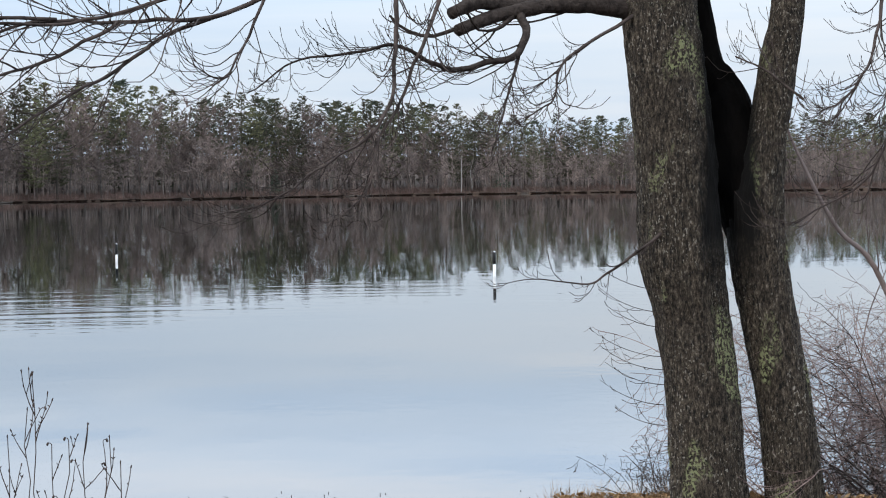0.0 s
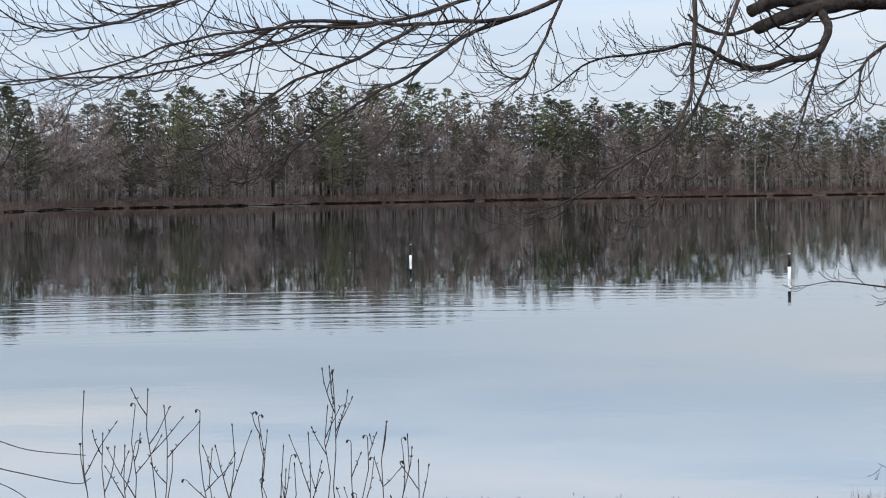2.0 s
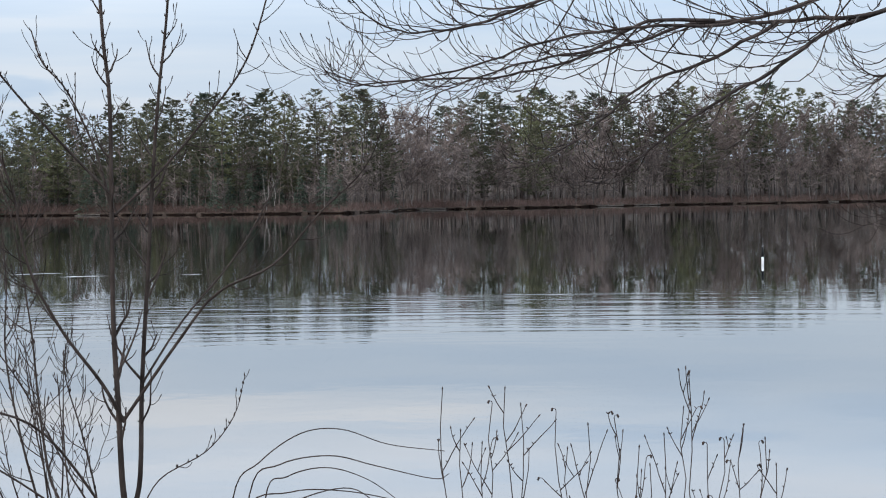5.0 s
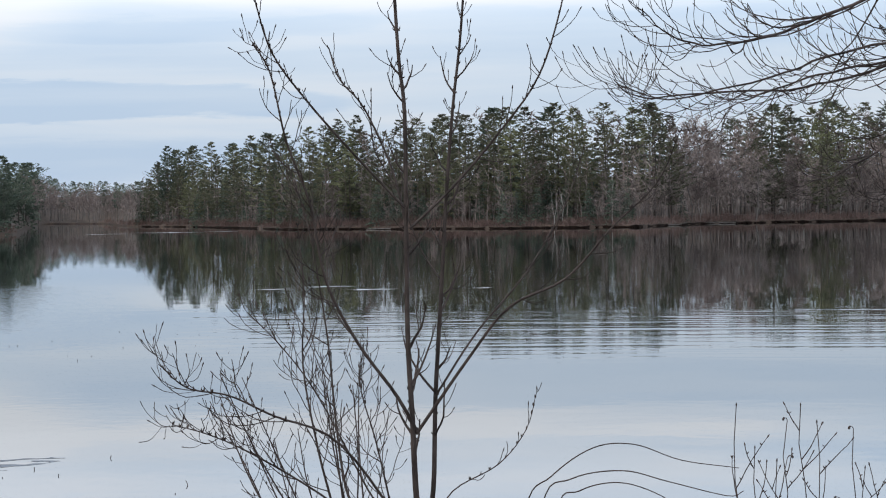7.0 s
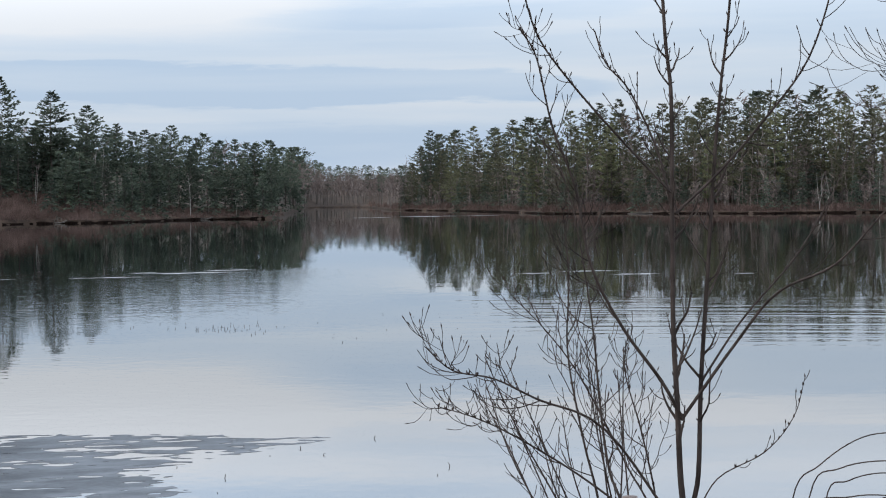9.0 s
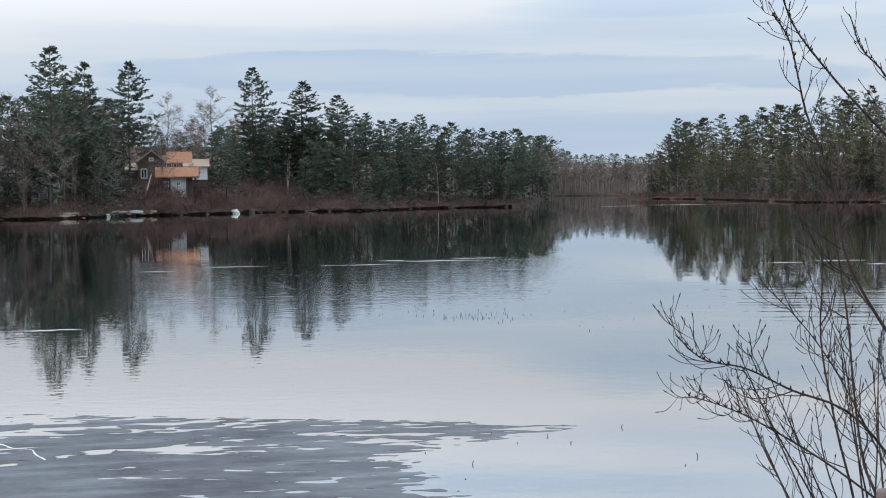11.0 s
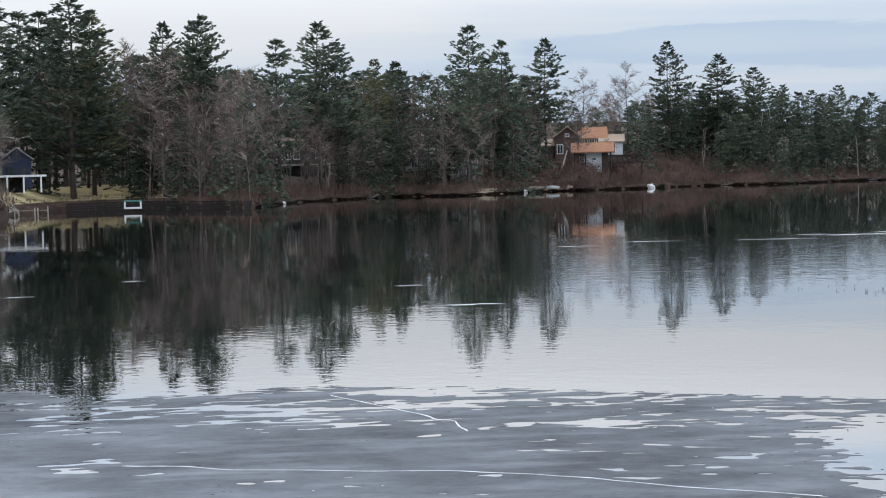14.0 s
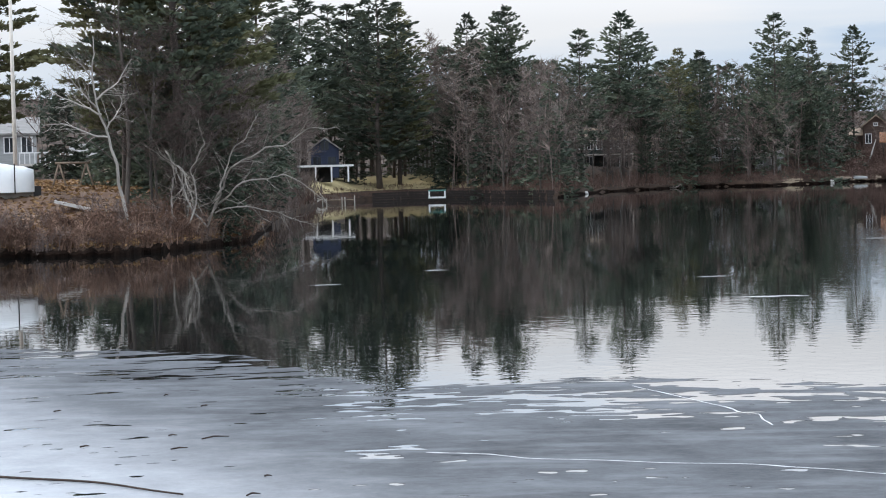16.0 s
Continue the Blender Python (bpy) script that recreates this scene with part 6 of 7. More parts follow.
def build_lake_house():
    t = thing("house", stand(48.8, 309, 4.0), "brown and white lake house with rust-orange shingle roofs", "house")
    wall_part(t, -5.4, -1.5, 0, 7, -1.5, 4.1, BROWN_SIDING, 1.75, "y", "dark brown gabled wall")
    roof_part(t, -5.4, -1.5, 0, 7, 4.1, 1.75, ROOF_TAN, "y")
    window_part(t, -4.6, 0, 1.6, 0.8, 1.3)
    window_part(t, -2.3, 0, 2.0, 0.7, 0.9)
    window_part(t, -3.5, 0, 4.2, 0.5, 0.35)
    wall_part(t, -1.4, 2.4, 1.0, 7, -1.5, 4.0, BROWN_SIDING, 1.6, "x")
    roof_part(t, -1.4, 2.4, 1.0, 7, 4.0, 1.6, ROOF_RUST, "x", label="rust-orange shingle roof")
    for x in (-0.8, 0.3, 1.4):
        window_part(t, x, 1.0, 2.9, 0.7, 0.8)
    wall_part(t, 1.6, 5.0, -0.6, 5, 1.2, 3.4, WHITE_SIDING, 1.2, "x", "white wall")
    wall_part(t, 1.65, 4.95, -0.4, 4.9, -1.5, 1.19, BROWN_SIDING)
    roof_part(t, 1.6, 5.0, -0.6, 5, 3.4, 1.0, ROOF_TAN, "x")
    window_part(t, 3.4, -0.6, 1.5, 0.8, 1.6)
    wall_part(t, -7.2, -5.5, 1.5, 6, -1.5, 3.0, BROWN_SIDING, 1.0, "x")
    roof_part(t, -7.2, -5.5, 1.5, 6, 3.0, 1.0, ROOF_TAN, "x")
    box_part("chimney", (-1.9, 3.0, 4.5), (-1.2, 3.7, 6.6), BROWN_SIDING, t)
    b = thing("boathouse", stand(48.75, 300, 2.4), "small white-fronted outbuilding under a rust-orange roof", "house")
    wall_part(b, -2.2, 2.4, 0.6, 5.0, -0.5, 3.3, BROWN_SIDING, 0.8, "x")
    box_part("front_panel", (-0.9, 0.45, 0.2), (1.5, 0.59, 3.1), WHITE_SIDING, b, "pale painted front")
    roof_part(b, -2.8, 3.0, -0.2, 5.4, 3.4, 1.3, ROOF_RUST, "x", label="rust-orange shingle roof")
    for x in (-2.6, -0.95, 1.55, 2.8):
        sh = Shape()
        sh.tube([(x, 0.1, -0.6), (x, 0.1, 3.3)], 0.11, 8)
        part("post", sh, DARK_TIMBER, b)
    window_part(b, -1.5, 0.6, 1.8, 0.6, 0.7)
    window_part(b, 0.3, 0.45, 2.0, 0.5, 0.4)
    d = thing("deck", stand(47.9, 304, 3.9), "dark brown wooden deck with a rail beside the house", "deck")
    box_part("platform", (-2.4, 0, 0), (3.2, 3, 0.2), DARK_TIMBER, d)
    for i in range(8):
        x = -2.3 + i * 0.78
        box_part("baluster", (x, 0.02, 0.2), (x + 0.08, 0.1, 1.1), DARK_TIMBER, d)
    box_part("rail", (-2.4, 0.0, 1.1), (3.2, 0.12, 1.2), DARK_TIMBER, d)
    for x in (-2.2, 0.2, 2.9):
        box_part("leg", (x, 0.3, -2.0), (x + 0.18, 0.48, 0), DARK_TIMBER, d)


def build_cove_houses():
    t = thing("house", stand(64.95, 231, 3.6), "dark navy gabled house among the trees", "house")
    wall_part(t, -1.9, 1.3, 0, 7, -1.0, 2.4, NAVY_SIDING, 1.3, "y")
    roof_part(t, -1.9, 1.3, 0, 7, 2.4, 1.3, ROOF_GREY, "y")
    for x, z in ((-1.2, 0.3), (0.5, 0.3), (-0.3, 2.2)):
        window_part(t, x, 0, z, 0.9, 1.1, NAVY_SIDING)
    c = thing("carport", stand(65.3, 222, 2.45), "open shelter with white posts and beam and a dark inside", "shelter")
    for x in (-1.8, 0.0, 1.75, 3.6):
        box_part("post", (x - 0.09, -0.09, -0.3), (x + 0.09, 0.09, 1.40), WHITE, c)
    box_part("beam", (-2.5, -0.12, 1.40), (4.2, 0.14, 1.62), WHITE, c, "white beam")
    # inner walls painted near-black for the shade within
    box_part("back_wall", (-2.0, 2.6, -0.3), (1.8, 2.75, 1.40), SHADE_BLACK, c)
    box_part("side_wall", (-2.1, 0.2, -0.3), (-1.98, 2.6, 1.40), SHADE_BLACK, c)
    sh = Shape()
    sh.box((-2.4, 0.15, 1.42), (3.9, 3.0, 1.56))
    part("roof", sh, ROOF_GREY, c, smooth=False)
    # lawn behind a dark timber wall at the water's edge
    rng = random.Random(4)
    lawn = Shape()
    cols, rows = 36, 8
    for i in range(cols):
        az = 60.6 + (65.6 - 60.6) * i / (cols - 1)
        for j in range(rows):
            p = place(az, shore(az) + 4.5 + j * 3.2)
            lawn.v.append(Vector((p.x, p.y, land_z(az, 4.5 + j * 3.2) + 0.08 + 0.04 * noise.noise(p))))
    for i in range(cols - 1):
        for j in range(rows - 1):
            a = i * rows + j
            lawn.f.append((a, a + rows, a + rows + 1, a + 1))
    tagged(part("lawn", lawn, LAWN), "tan winter lawn behind the timber wall", "lawn", kind="structure")
    w = thing("retaining_wall", Matrix.Identity(4), "low wall of dark timbers along the water", "wall")
    for k in range(26):
        az = 58.6 + k * 0.2
        for level in range(3):
            m = stand(az, shore(58.6 + 5.2 * 0.5) * 0 + shore(az) - 0.25, 0.02 + level * 0.27)
            sh = Shape()
            sh.box((-0.4, -0.12, 0), (0.4, 0.14, 0.25))
            ob = part("timber", sh, DARK_TIMBER, w, smooth=False)
            ob.matrix_world = m @ Matrix.Rotation(rng.uniform(-0.03, 0.03), 4, "Z")
    t = thing("house", stand(57.1, 277, 2.4), "dark green two-storey house with a deck behind the pines", "house")
    wall_part(t, -3.6, 4.0, 0, 8, -0.5, 4.6, GREEN_SIDING, 1.6, "x")
    roof_part(t, -3.6, 4.0, 0, 8, 4.6, 1.4, ROOF_TAN, "x")
    for x in (-2.8, -1.6, -0.4, 1.2, 2.6):
        window_part(t, x, 0, 3.1, 0.7, 1.1)
    for x in (-1.8, 0.6, 2.8):
        window_part(t, x, 0, 0.5, 0.8, 1.5)
    box_part("deck", (-4.0, -2.2, 2.2), (4.4, -0.02, 2.4), PALE_WOOD, t)
    for x in (-3.9, -1.2, 1.5, 4.2):
        box_part("post", (x, -2.15, -0.8), (x + 0.16, -2.0, 2.2), DARK_TIMBER, t)
    for az, r, z, w, h, mat, roof, lab in ((55.35, 285, 2.8, 5.0, 3.0, BROWN_SIDING, ROOF_TAN, "low brown cabin half hidden by trees"), (53.6, 290, 2.6, 4.2, 3.4, WHITE_SIDING, ROOF_GREY, "white cottage half hidden by pines"),
                                           (62.2, 262, 3.2, 6.5, 3.2, GREY_SIDING, ROOF_GREY, "grey house half hidden by trees"), (52.45, 274, 2.2, 3.6, 1.6, GREY_SIDING, ROOF_GREY, "low grey shed by the water")):
        t = thing("house", stand(az, r, z), lab, "house")
        wall_part(t, -w / 2, w / 2, 0, 5, -0.8, h, mat, 1.1, "x")
        roof_part(t, -w / 2, w / 2, 0, 5, h, 1.1, roof, "x")
        for x in (-w * 0.28, w * 0.25):
            window_part(t, x, 0, h * 0.4, 0.7, 0.9)


def build_waterside():
    rng = random.Random(12)
    # stones at the edge
    for az, s, lab in ((47.12, 0.75, "pale boulder at the water's edge"), (57.6, 0.3, "grey boulder at the water's edge"), (50.7, 0.45, "grey boulder at the water's edge")):
        bm = bmesh.new()
        bmesh.ops.create_icosphere(bm, subdivisions=3, radius=s)
        for v in bm.verts:
            v.co *= 1 + 0.35 * noise.noise(v.co * 2.0 / s + Vector((az, 0, 0)))
            v.co.z *= 0.75
        me = bpy.data.meshes.new("boulder")
        bm.to_mesh(me)
        bm.free()
        me.materials.append(STONE)
        ob = new("boulder", me)
        ob.matrix_world = stand(az, shore(az) - 0.2, 0.12)
        tagged(ob, lab, "rock", "boulders along the shore")
    # sandy patches
    for az0, az1, depth in ((51.4, 52.2, 1.6), (49.4, 50.2, 0.7)):
        sh = Shape()
        azs = [a for a in np.arange(-20, 84, 0.25) if az0 - 0.3 < a < az1 + 0.3]
        n = len(azs)
        for i, az in enumerate(azs):
            k = max(0.05, math.sin(math.pi * i / (n - 1)) ** 0.6)
            for j in range(4):
                s = -0.1 + j / 3 * (depth * k + 0.1)
                p = place(az, shore(az) + s)
                sh.v.append(Vector((p.x, p.y, (land_z(az, s) if s > 0 else 0.0) + 0.025)))
        for i in range(n - 1):
            for j in range(3):
                a = i * 4 + j
                sh.f.append((a, a + 4, a + 5, a + 1))
        tagged(part("beach", sh, SAND), "pale sand at the water's edge", "beach", kind="structure")
    # upturned boats on the beach
    for az, L, mat in ((50.55, 4.2, WOOD), (50.05, 3.6, GREY_SIDING), (49.75, 4.4, WOOD)):
        t = thing("rowing_boat", stand(az, shore(az) + 1.2, 0.45) @ Matrix.Rotation(rng.uniform(-0.3, 0.3), 4, "Z"), "small upturned boat lying on the shore", "boat", "boats on the shore")
        sh = Shape()
        n = 9
        for i in range(n):
            u = i / (n - 1)
            w = 0.62 * math.sin(math.pi * (0.08 + 0.84 * u)) ** 0.6
            for j in range(7):
                c = math.pi * j / 6
                sh.v.append(Vector(((u - 0.5) * L, -math.cos(c) * w, math.sin(c) ** 0.7 * 0.42 * (0.7 + 0.3 * math.sin(math.pi * u)))))
        for i in range(n - 1):
            for j in range(6):
                a = i * 7 + j
                sh.f.append((a, a + 7, a + 8, a + 1))
        part("hull", sh, mat, t)
        box_part("keel", (-L * 0.42, -0.03, 0.36), (L * 0.42, 0.03, 0.46), WOOD, t)
    # swimming raft, landing stage, leaning posts
    t = thing("swim_raft", stand(61.85, 206, 0.6), "white-edged green swimming raft drawn up at the wall", "raft")
    box_part("deck", (-0.9, 0, 0.45), (0.9, 1.6, 0.58), RAFT_GREEN, t)
    for x in (-0.88, 0.72):
        box_part("side", (x, -0.02, -0.25), (x + 0.16, 0.12, 0.45), WHITE, t)
    box_part("float", (-0.9, 0.0, -0.28), (0.9, 0.15, -0.1), WHITE, t)
    t = thing("landing_stage", stand(64.75, 207, 0.35), "small weathered wooden landing stage", "dock")
    for k in range(9):
        box_part("plank", (-2.0 + k * 0.44, 0, 0), (-1.6 + k * 0.44, 1.8, 0.07), WOOD, t)
    for x in (-1.4, -1.0, 0.6, 0.9, 1.9):
        box_part("post", (x, 0.1, -1.2), (x + 0.1, 0.2, rng.uniform(0.25, 0.5)), PALE_WOOD, t)
    t = thing("wooden_chair", stand(65.2, 204, 0.3), "pale slatted garden chair tipped over at the water", "chair")
    for k in range(5):
        sh = Shape()
        sh.box((-0.5, -0.05, 0), (0.55, 0.05, 0.12))
        ob = part("slat", sh, PALE_WOOD, t, smooth=False)
        ob.matrix_basis = Matrix.Translation((k * 0.12 - 0.2, 0, 0.1 * k)) @ Matrix.Rotation(-0.5 + 0.35 * k, 4, "Y")
    # pale leaning trunk in front of the lake house
    t = thing("dead_trunk", Matrix.Identity(4), "pale dead trunk leaning on the bank", "tree")
    sh = Shape()
    a = place(49.75, 297, 1.6)
    b = place(49.45, 299, 6.0)
    sh.tube([a, a.lerp(b, 0.5) + Vector((0.15, 0, 0)), b], [0.16, 0.13, 0.06], 8)
    part("trunk", sh, PALE_BARK, t)


def build_driftwood():
    rng = random.Random(61)
    for az, L in ((13.9, 9.0), (12.7, 7.0), (19.0, 9.0), (20.2, 6.0), (7.4, 5.0), (2.5, 6.0), (-2.4, 5.0), (28.2, 8.0), (41.0, 4.0), (45.1, 4.0), (55.2, 3.0)):
        t = thing("driftwood_log", stand(az, shore(az) - 0.6, 0.08) @ Matrix.Rotation(rng.uniform(-0.25, 0.25), 4, "Z"), "bleached log lying along the water's edge", "log", "logs along the shore")
        sh = Shape()
        sh.tube(smooth_path([(-L / 2, 0, 0), (-L * 0.1, rng.uniform(-0.3, 0.3), 0.06), (L * 0.25, 0, 0.05), (L / 2, rng.uniform(-0.4, 0.4), rng.uniform(0, 0.5))], 3), 0.09, 7)
        part("trunk", sh, GREY_BARK, t)
        for k in range(3):
            x = rng.uniform(-0.3, 0.45) * L
            b = Shape()
            b.tube([(x, 0, 0.05), (x + rng.uniform(-0.6, 0.6), 0.1, rng.uniform(0.4, 0.9)), (x + rng.uniform(-1.2, 1.2), 0.2, rng.uniform(0.7, 1.5))], [0.06, 0.045, 0.02], 5)
            part("branch", b, GREY_BARK, t)


def build_cove_trees():
    """Trees and scrub that stand in front of the houses."""
    rng = random.Random(88)
    for az, behind, h, w in ((64.15, 14, 7.5, 1.2), (61.4, 6, 8, 1.2), (50.25, 7, 8, 1.2), (47.7, 20, 8, 1.2), (47.2, 22, 9, 1.2), (57.9, 4, 8, 1.2), (53.4, 4, 8, 1.2), (54.4, 4, 7.5, 1.2), (55.3, 4, 9, 1.2)):
        tree_at(FIRS, rng.randrange(3), az, behind, h, 10.0, rng, w)
    for k in range(26):
        az = rng.uniform(43.9, 47.2)
        tree_at(FIRS, rng.randrange(3), az, rng.uniform(17, 30), rng.uniform(6.5, 10.0), 10.0, rng, rng.uniform(1.0, 1.3))
    for k in range(10):
        az = rng.uniform(47.2, 50.2)
        tree_at(FIRS, rng.randrange(3), az, rng.uniform(30, 42), rng.uniform(4.0, 7.0), 10.0, rng, rng.uniform(1.0, 1.3))
    for az, behind, h in ((56.55, 4, 9), (57.0, 6, 11), (57.35, 5, 9), (56.8, 3, 6), (49.15, 8, 8.5), (48.3, 6, 5.5), (47.95, 16, 12), (48.95, 36, 13.5), (47.75, 38, 14.5), (48.3, 34, 10), (49.4, 34, 10), (47.2, 33, 10)):
        tree_at(FINE_BARES, rng.randrange(3), az, behind, h, 16.0, rng, 1.1)


build_cove_trees()
thicket("shore_brush", 47.6, 50.2, 60, 1.8, 3.4, 12.0, RED_BRUSH, 41, "reddish brown leafless scrub below the house", 0.04)
build_driftwood()
build_lake_house()
build_cove_houses()
build_waterside()


# ---- the near point with its trees and yard ----


def build_near_point():
    rng = random.Random(91)
    ev = [make_tree("pine_tree", pine_shapes(101, 24.0, 0.10, 4.8, 24, 7, 18, 0.56, gaps=0.20, sides=10, form="plume", count=8, shoulder=0.6), PINE_BARK, NEEDLES, "large dark pine on the near point", "trees on the near point"),
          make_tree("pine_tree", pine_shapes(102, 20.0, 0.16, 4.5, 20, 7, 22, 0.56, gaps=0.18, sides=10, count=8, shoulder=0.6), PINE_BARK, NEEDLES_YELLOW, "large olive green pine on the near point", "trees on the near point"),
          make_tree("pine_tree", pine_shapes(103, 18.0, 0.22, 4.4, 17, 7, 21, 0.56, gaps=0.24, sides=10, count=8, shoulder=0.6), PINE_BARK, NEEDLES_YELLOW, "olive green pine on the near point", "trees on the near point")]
    kinds = Kinds(ev)
    for i, az, behind, k in ((0, 69.2, 6.0, 1.0), (1, 68.75, 8.5, 1.05), (2, 70.7, 15.0, 0.9), (2, 74.6, 40.0, 0.95), (0, 68.7, 40, 0.9)):
        p = ground_at(az, behind)
        kinds.put(i, Matrix.Translation(p) @ Matrix.Rotation(rng.uniform(0, 6.28), 4, "Z") @ Matrix.Diagonal((k, k, k, 1)))
    fir = Kinds([make_tree("hemlock_tree", pine_shapes(111, 6.0, 0.06, 2.1, 15, 7, 12, 0.36, gaps=0.03, form="cone", count=5), PINE_BARK, NEEDLES, "dark young hemlock on the near point", "trees on the near point")])
    for az, behind, k in ((67.9, 2.5, 0.75), (68.15, 1.6, 0.62), (68.4, 5.0, 1.0), (67.6, 9.0, 0.9), (69.3, 9.0, 1.1), (66.9, 12, 0.9), (70.6, 26, 1.3), (72.4, 48, 1.0), (71.0, 52, 1.5), (69.8, 22, 1.2)):
        fir.put(0, Matrix.Translation(ground_at(az, behind)) @ Matrix.Diagonal((k, k, k, 1)))
    bare = Kinds([make_tree("bare_tree", bare_shapes(s, h, 17, 8, 12, 0.42, 0.15, 0.02, st), GREY_BARK, SHRUB_PALE, "leafless grey tree on the near point", "trees on the near point") for s, h, st in ((121, 14.0, 1), (122, 11.0, 2), (123, 8.0, 3))])
    for i, az, behind, k in ((0, 70.75, 8.5, 0.95), (1, 69.9, 5.5, 0.85), (2, 68.3, 4.0, 1.0), (2, 69.0, 2.5, 0.8), (1, 68.6, 12, 1.0), (2, 67.9, 6, 0.9)):
        bare.put(i, Matrix.Translation(ground_at(az, behind)) @ Matrix.Rotation(rng.uniform(0, 6.28), 4, "Z") @ Matrix.Diagonal((k, k, k, 1)))
    # the white birch that leans out
    t = thing("birch_tree", Matrix.Identity(4), "crooked white birch leaning from the bank of the near point", "tree")
    sh = Shape()
    def crook(pts, steps, size):
        return [q + noise.noise_vector(q * 0.9) * size + noise.noise_vector(q * 2.6) * size * 0.4 for q in smooth_path([place(*p) for p in pts], steps)]

    path = crook([(70.42, 93, 0.2), (70.5, 93.4, 0.6), (70.82, 94, 2.57), (71.0, 94, 4.21), (71.18, 94, 5.61), (71.44, 94, 6.79), (71.51, 94, 8.18), (71.45, 94, 10.0)], 6, 0.14)
    sh.tube(path, taper(len(path), 0.10, 0.022), 10)
    part("trunk", sh, PALE_BARK, t)
    for r, pts in ((0.05, [(71.31, 94, 6.32), (71.93, 94, 6.8), (72.27, 94, 7.04), (72.81, 94, 7.57)]), (0.05, [(71.42, 94, 7.02), (70.93, 94, 7.7), (70.42, 94, 8.85)]), (0.05, [(71.12, 94, 5.26), (71.81, 94, 5.52), (72.36, 94, 5.93), (72.92, 94, 5.9)]),
                   (0.045, [(71.49, 94, 7.72), (71.75, 94, 8.53), (72.16, 94, 9.24)]), (0.045, [(71.18, 94, 5.61), (70.81, 94, 6.53), (70.66, 94, 7.46)]), (0.04, [(71.4, 94, 6.6), (72.0, 94, 7.6), (72.3, 94, 8.4)])):
        sh = Shape()
        p = crook(pts, 5, 0.16)
        p[0] = place(*pts[0])
        sh.tube(p, taper(len(p), r, 0.012), 6, False)
        spray(sh, p, 0.03, 0.013, 14, 1.3, rng, 2, 0.35, 0.25)
        part("branch", sh, PALE_BARK, t)
    # bleached boughs that hang over the water
    t = thing("fallen_tree", Matrix.Identity(4), "bleached bare boughs reaching out over the water", "tree")
    def bough(r, pts):
        sh = Shape()
        p = crook(pts, 6, 0.26)
        sh.tube(p, taper(len(p), r, 0.012), 7, False)
        spray(sh, p, 0.032, 0.013, 20, 1.3, rng, 2, 0.3, 0.35)
        part("bough", sh, BLEACHED, t)

    bough(0.06, [(68.5, 97, 0.9), (68.9, 96, 2.0), (69.45, 96, 4.0), (70.14, 96, 4.9)])
    bough(0.055, [(68.45, 97, 1.0), (68.0, 96, 2.6), (67.82, 96, 3.98), (67.3, 96, 5.28), (66.83, 96, 6.27)])
    bough(0.055, [(68.2, 97, 2.2), (67.6, 96, 3.9), (66.3, 96, 4.8), (65.51, 96, 5.33), (64.65, 96, 5.54)])
    bough(0.05, [(68.4, 97, 1.3), (67.62, 96, 2.7), (66.76, 96, 3.2), (65.9, 96, 3.0), (65.06, 96, 2.0)])
    bough(0.05, [(69.2, 96, 1.0), (69.48, 96, 2.49), (69.32, 96, 3.68), (69.59, 96, 4.41), (69.79, 96, 5.01)])
    bough(0.045, [(69.0, 95, 1.0), (68.7, 95, 2.4), (68.9, 95, 3.6), (68.5, 95, 4.8), (68.6, 95, 6.0)])
    bough(0.04, [(69.6, 94, 4.6), (69.1, 94, 3.6), (68.9, 93, 2.6), (68.6, 93, 1.6)])
    bough(0.04, [(68.2, 97, 1.6), (67.2, 97, 1.9), (66.2, 97, 1.3), (65.4, 97, 0.7)])
    bough(0.04, [(71.3, 94, 1.9), (71.2, 93.5, 1.2), (70.9, 93, 0.5)])
    # boat under a white wrap on its trailer
    t = thing("wrapped_boat", stand(75.0, 104, 2.3), "boat shrink-wrapped in white film on a trailer", "boat")
    sh = Shape()
    n = 14
    for i in range(n):
        u = i / (n - 1)
        w = 1.15 * min(1.0, 0.25 + 2.2 * u, 0.7 + 1.6 * (1 - u))
        h = 1.15 + 0.55 * math.sin(math.pi * min(1.0, 0.25 + 0.75 * u)) ** 0.8
        for j in range(11):
            c = math.pi * j / 10
            sh.v.append(Vector(((u - 0.5) * 6.4, -math.cos(c) * w * (1 + 0.03 * noise.noise(Vector((i * 0.9, j * 0.9, 0)))), 0.45 + math.sin(c) ** 0.75 * h * (1 + 0.05 * noise.noise(Vector((i * 0.7, j * 0.8, 3)))))))
    for i in range(n - 1):
        for j in range(10):
            a = i * 11 + j
            sh.f.append((a, a + 11, a + 12, a + 1))
    sh.f.append(tuple(range(11)))
    sh.f.append(tuple(reversed(range((n - 1) * 11, n * 11))))
    part("wrap", sh, WRAP, t)
    hull = Shape()
    hull.tube([(-3.1, 0, 0.25), (-1, 0, 0.22), (2.0, 0, 0.22), (3.15, 0, 0.3)], [0.3, 0.42, 0.42, 0.34], 12)
    part("pontoon", hull, PALE_WOOD, t, "grey metal float")
    box_part("outboard_motor", (3.15, -0.2, -0.05), (3.55, 0.2, 0.75), BLACK, t)
    for x in (-0.8, 0.9):
        w = Shape()
        w.tube([(x, -1.1, -0.05), (x, -0.9, -0.05)], 0.3, 16)
        part("wheel", w, RUBBER, t)
    box_part("strap", (2.2, -1.19, 0.4), (2.26, -1.16, 1.9), BLACK, t)
    # post, swing frame, slab
    t = thing("utility_pole", Matrix.Translation(place(73.72, 114, 2.4)), "tall pale grey utility pole", "pole")
    sh = Shape()
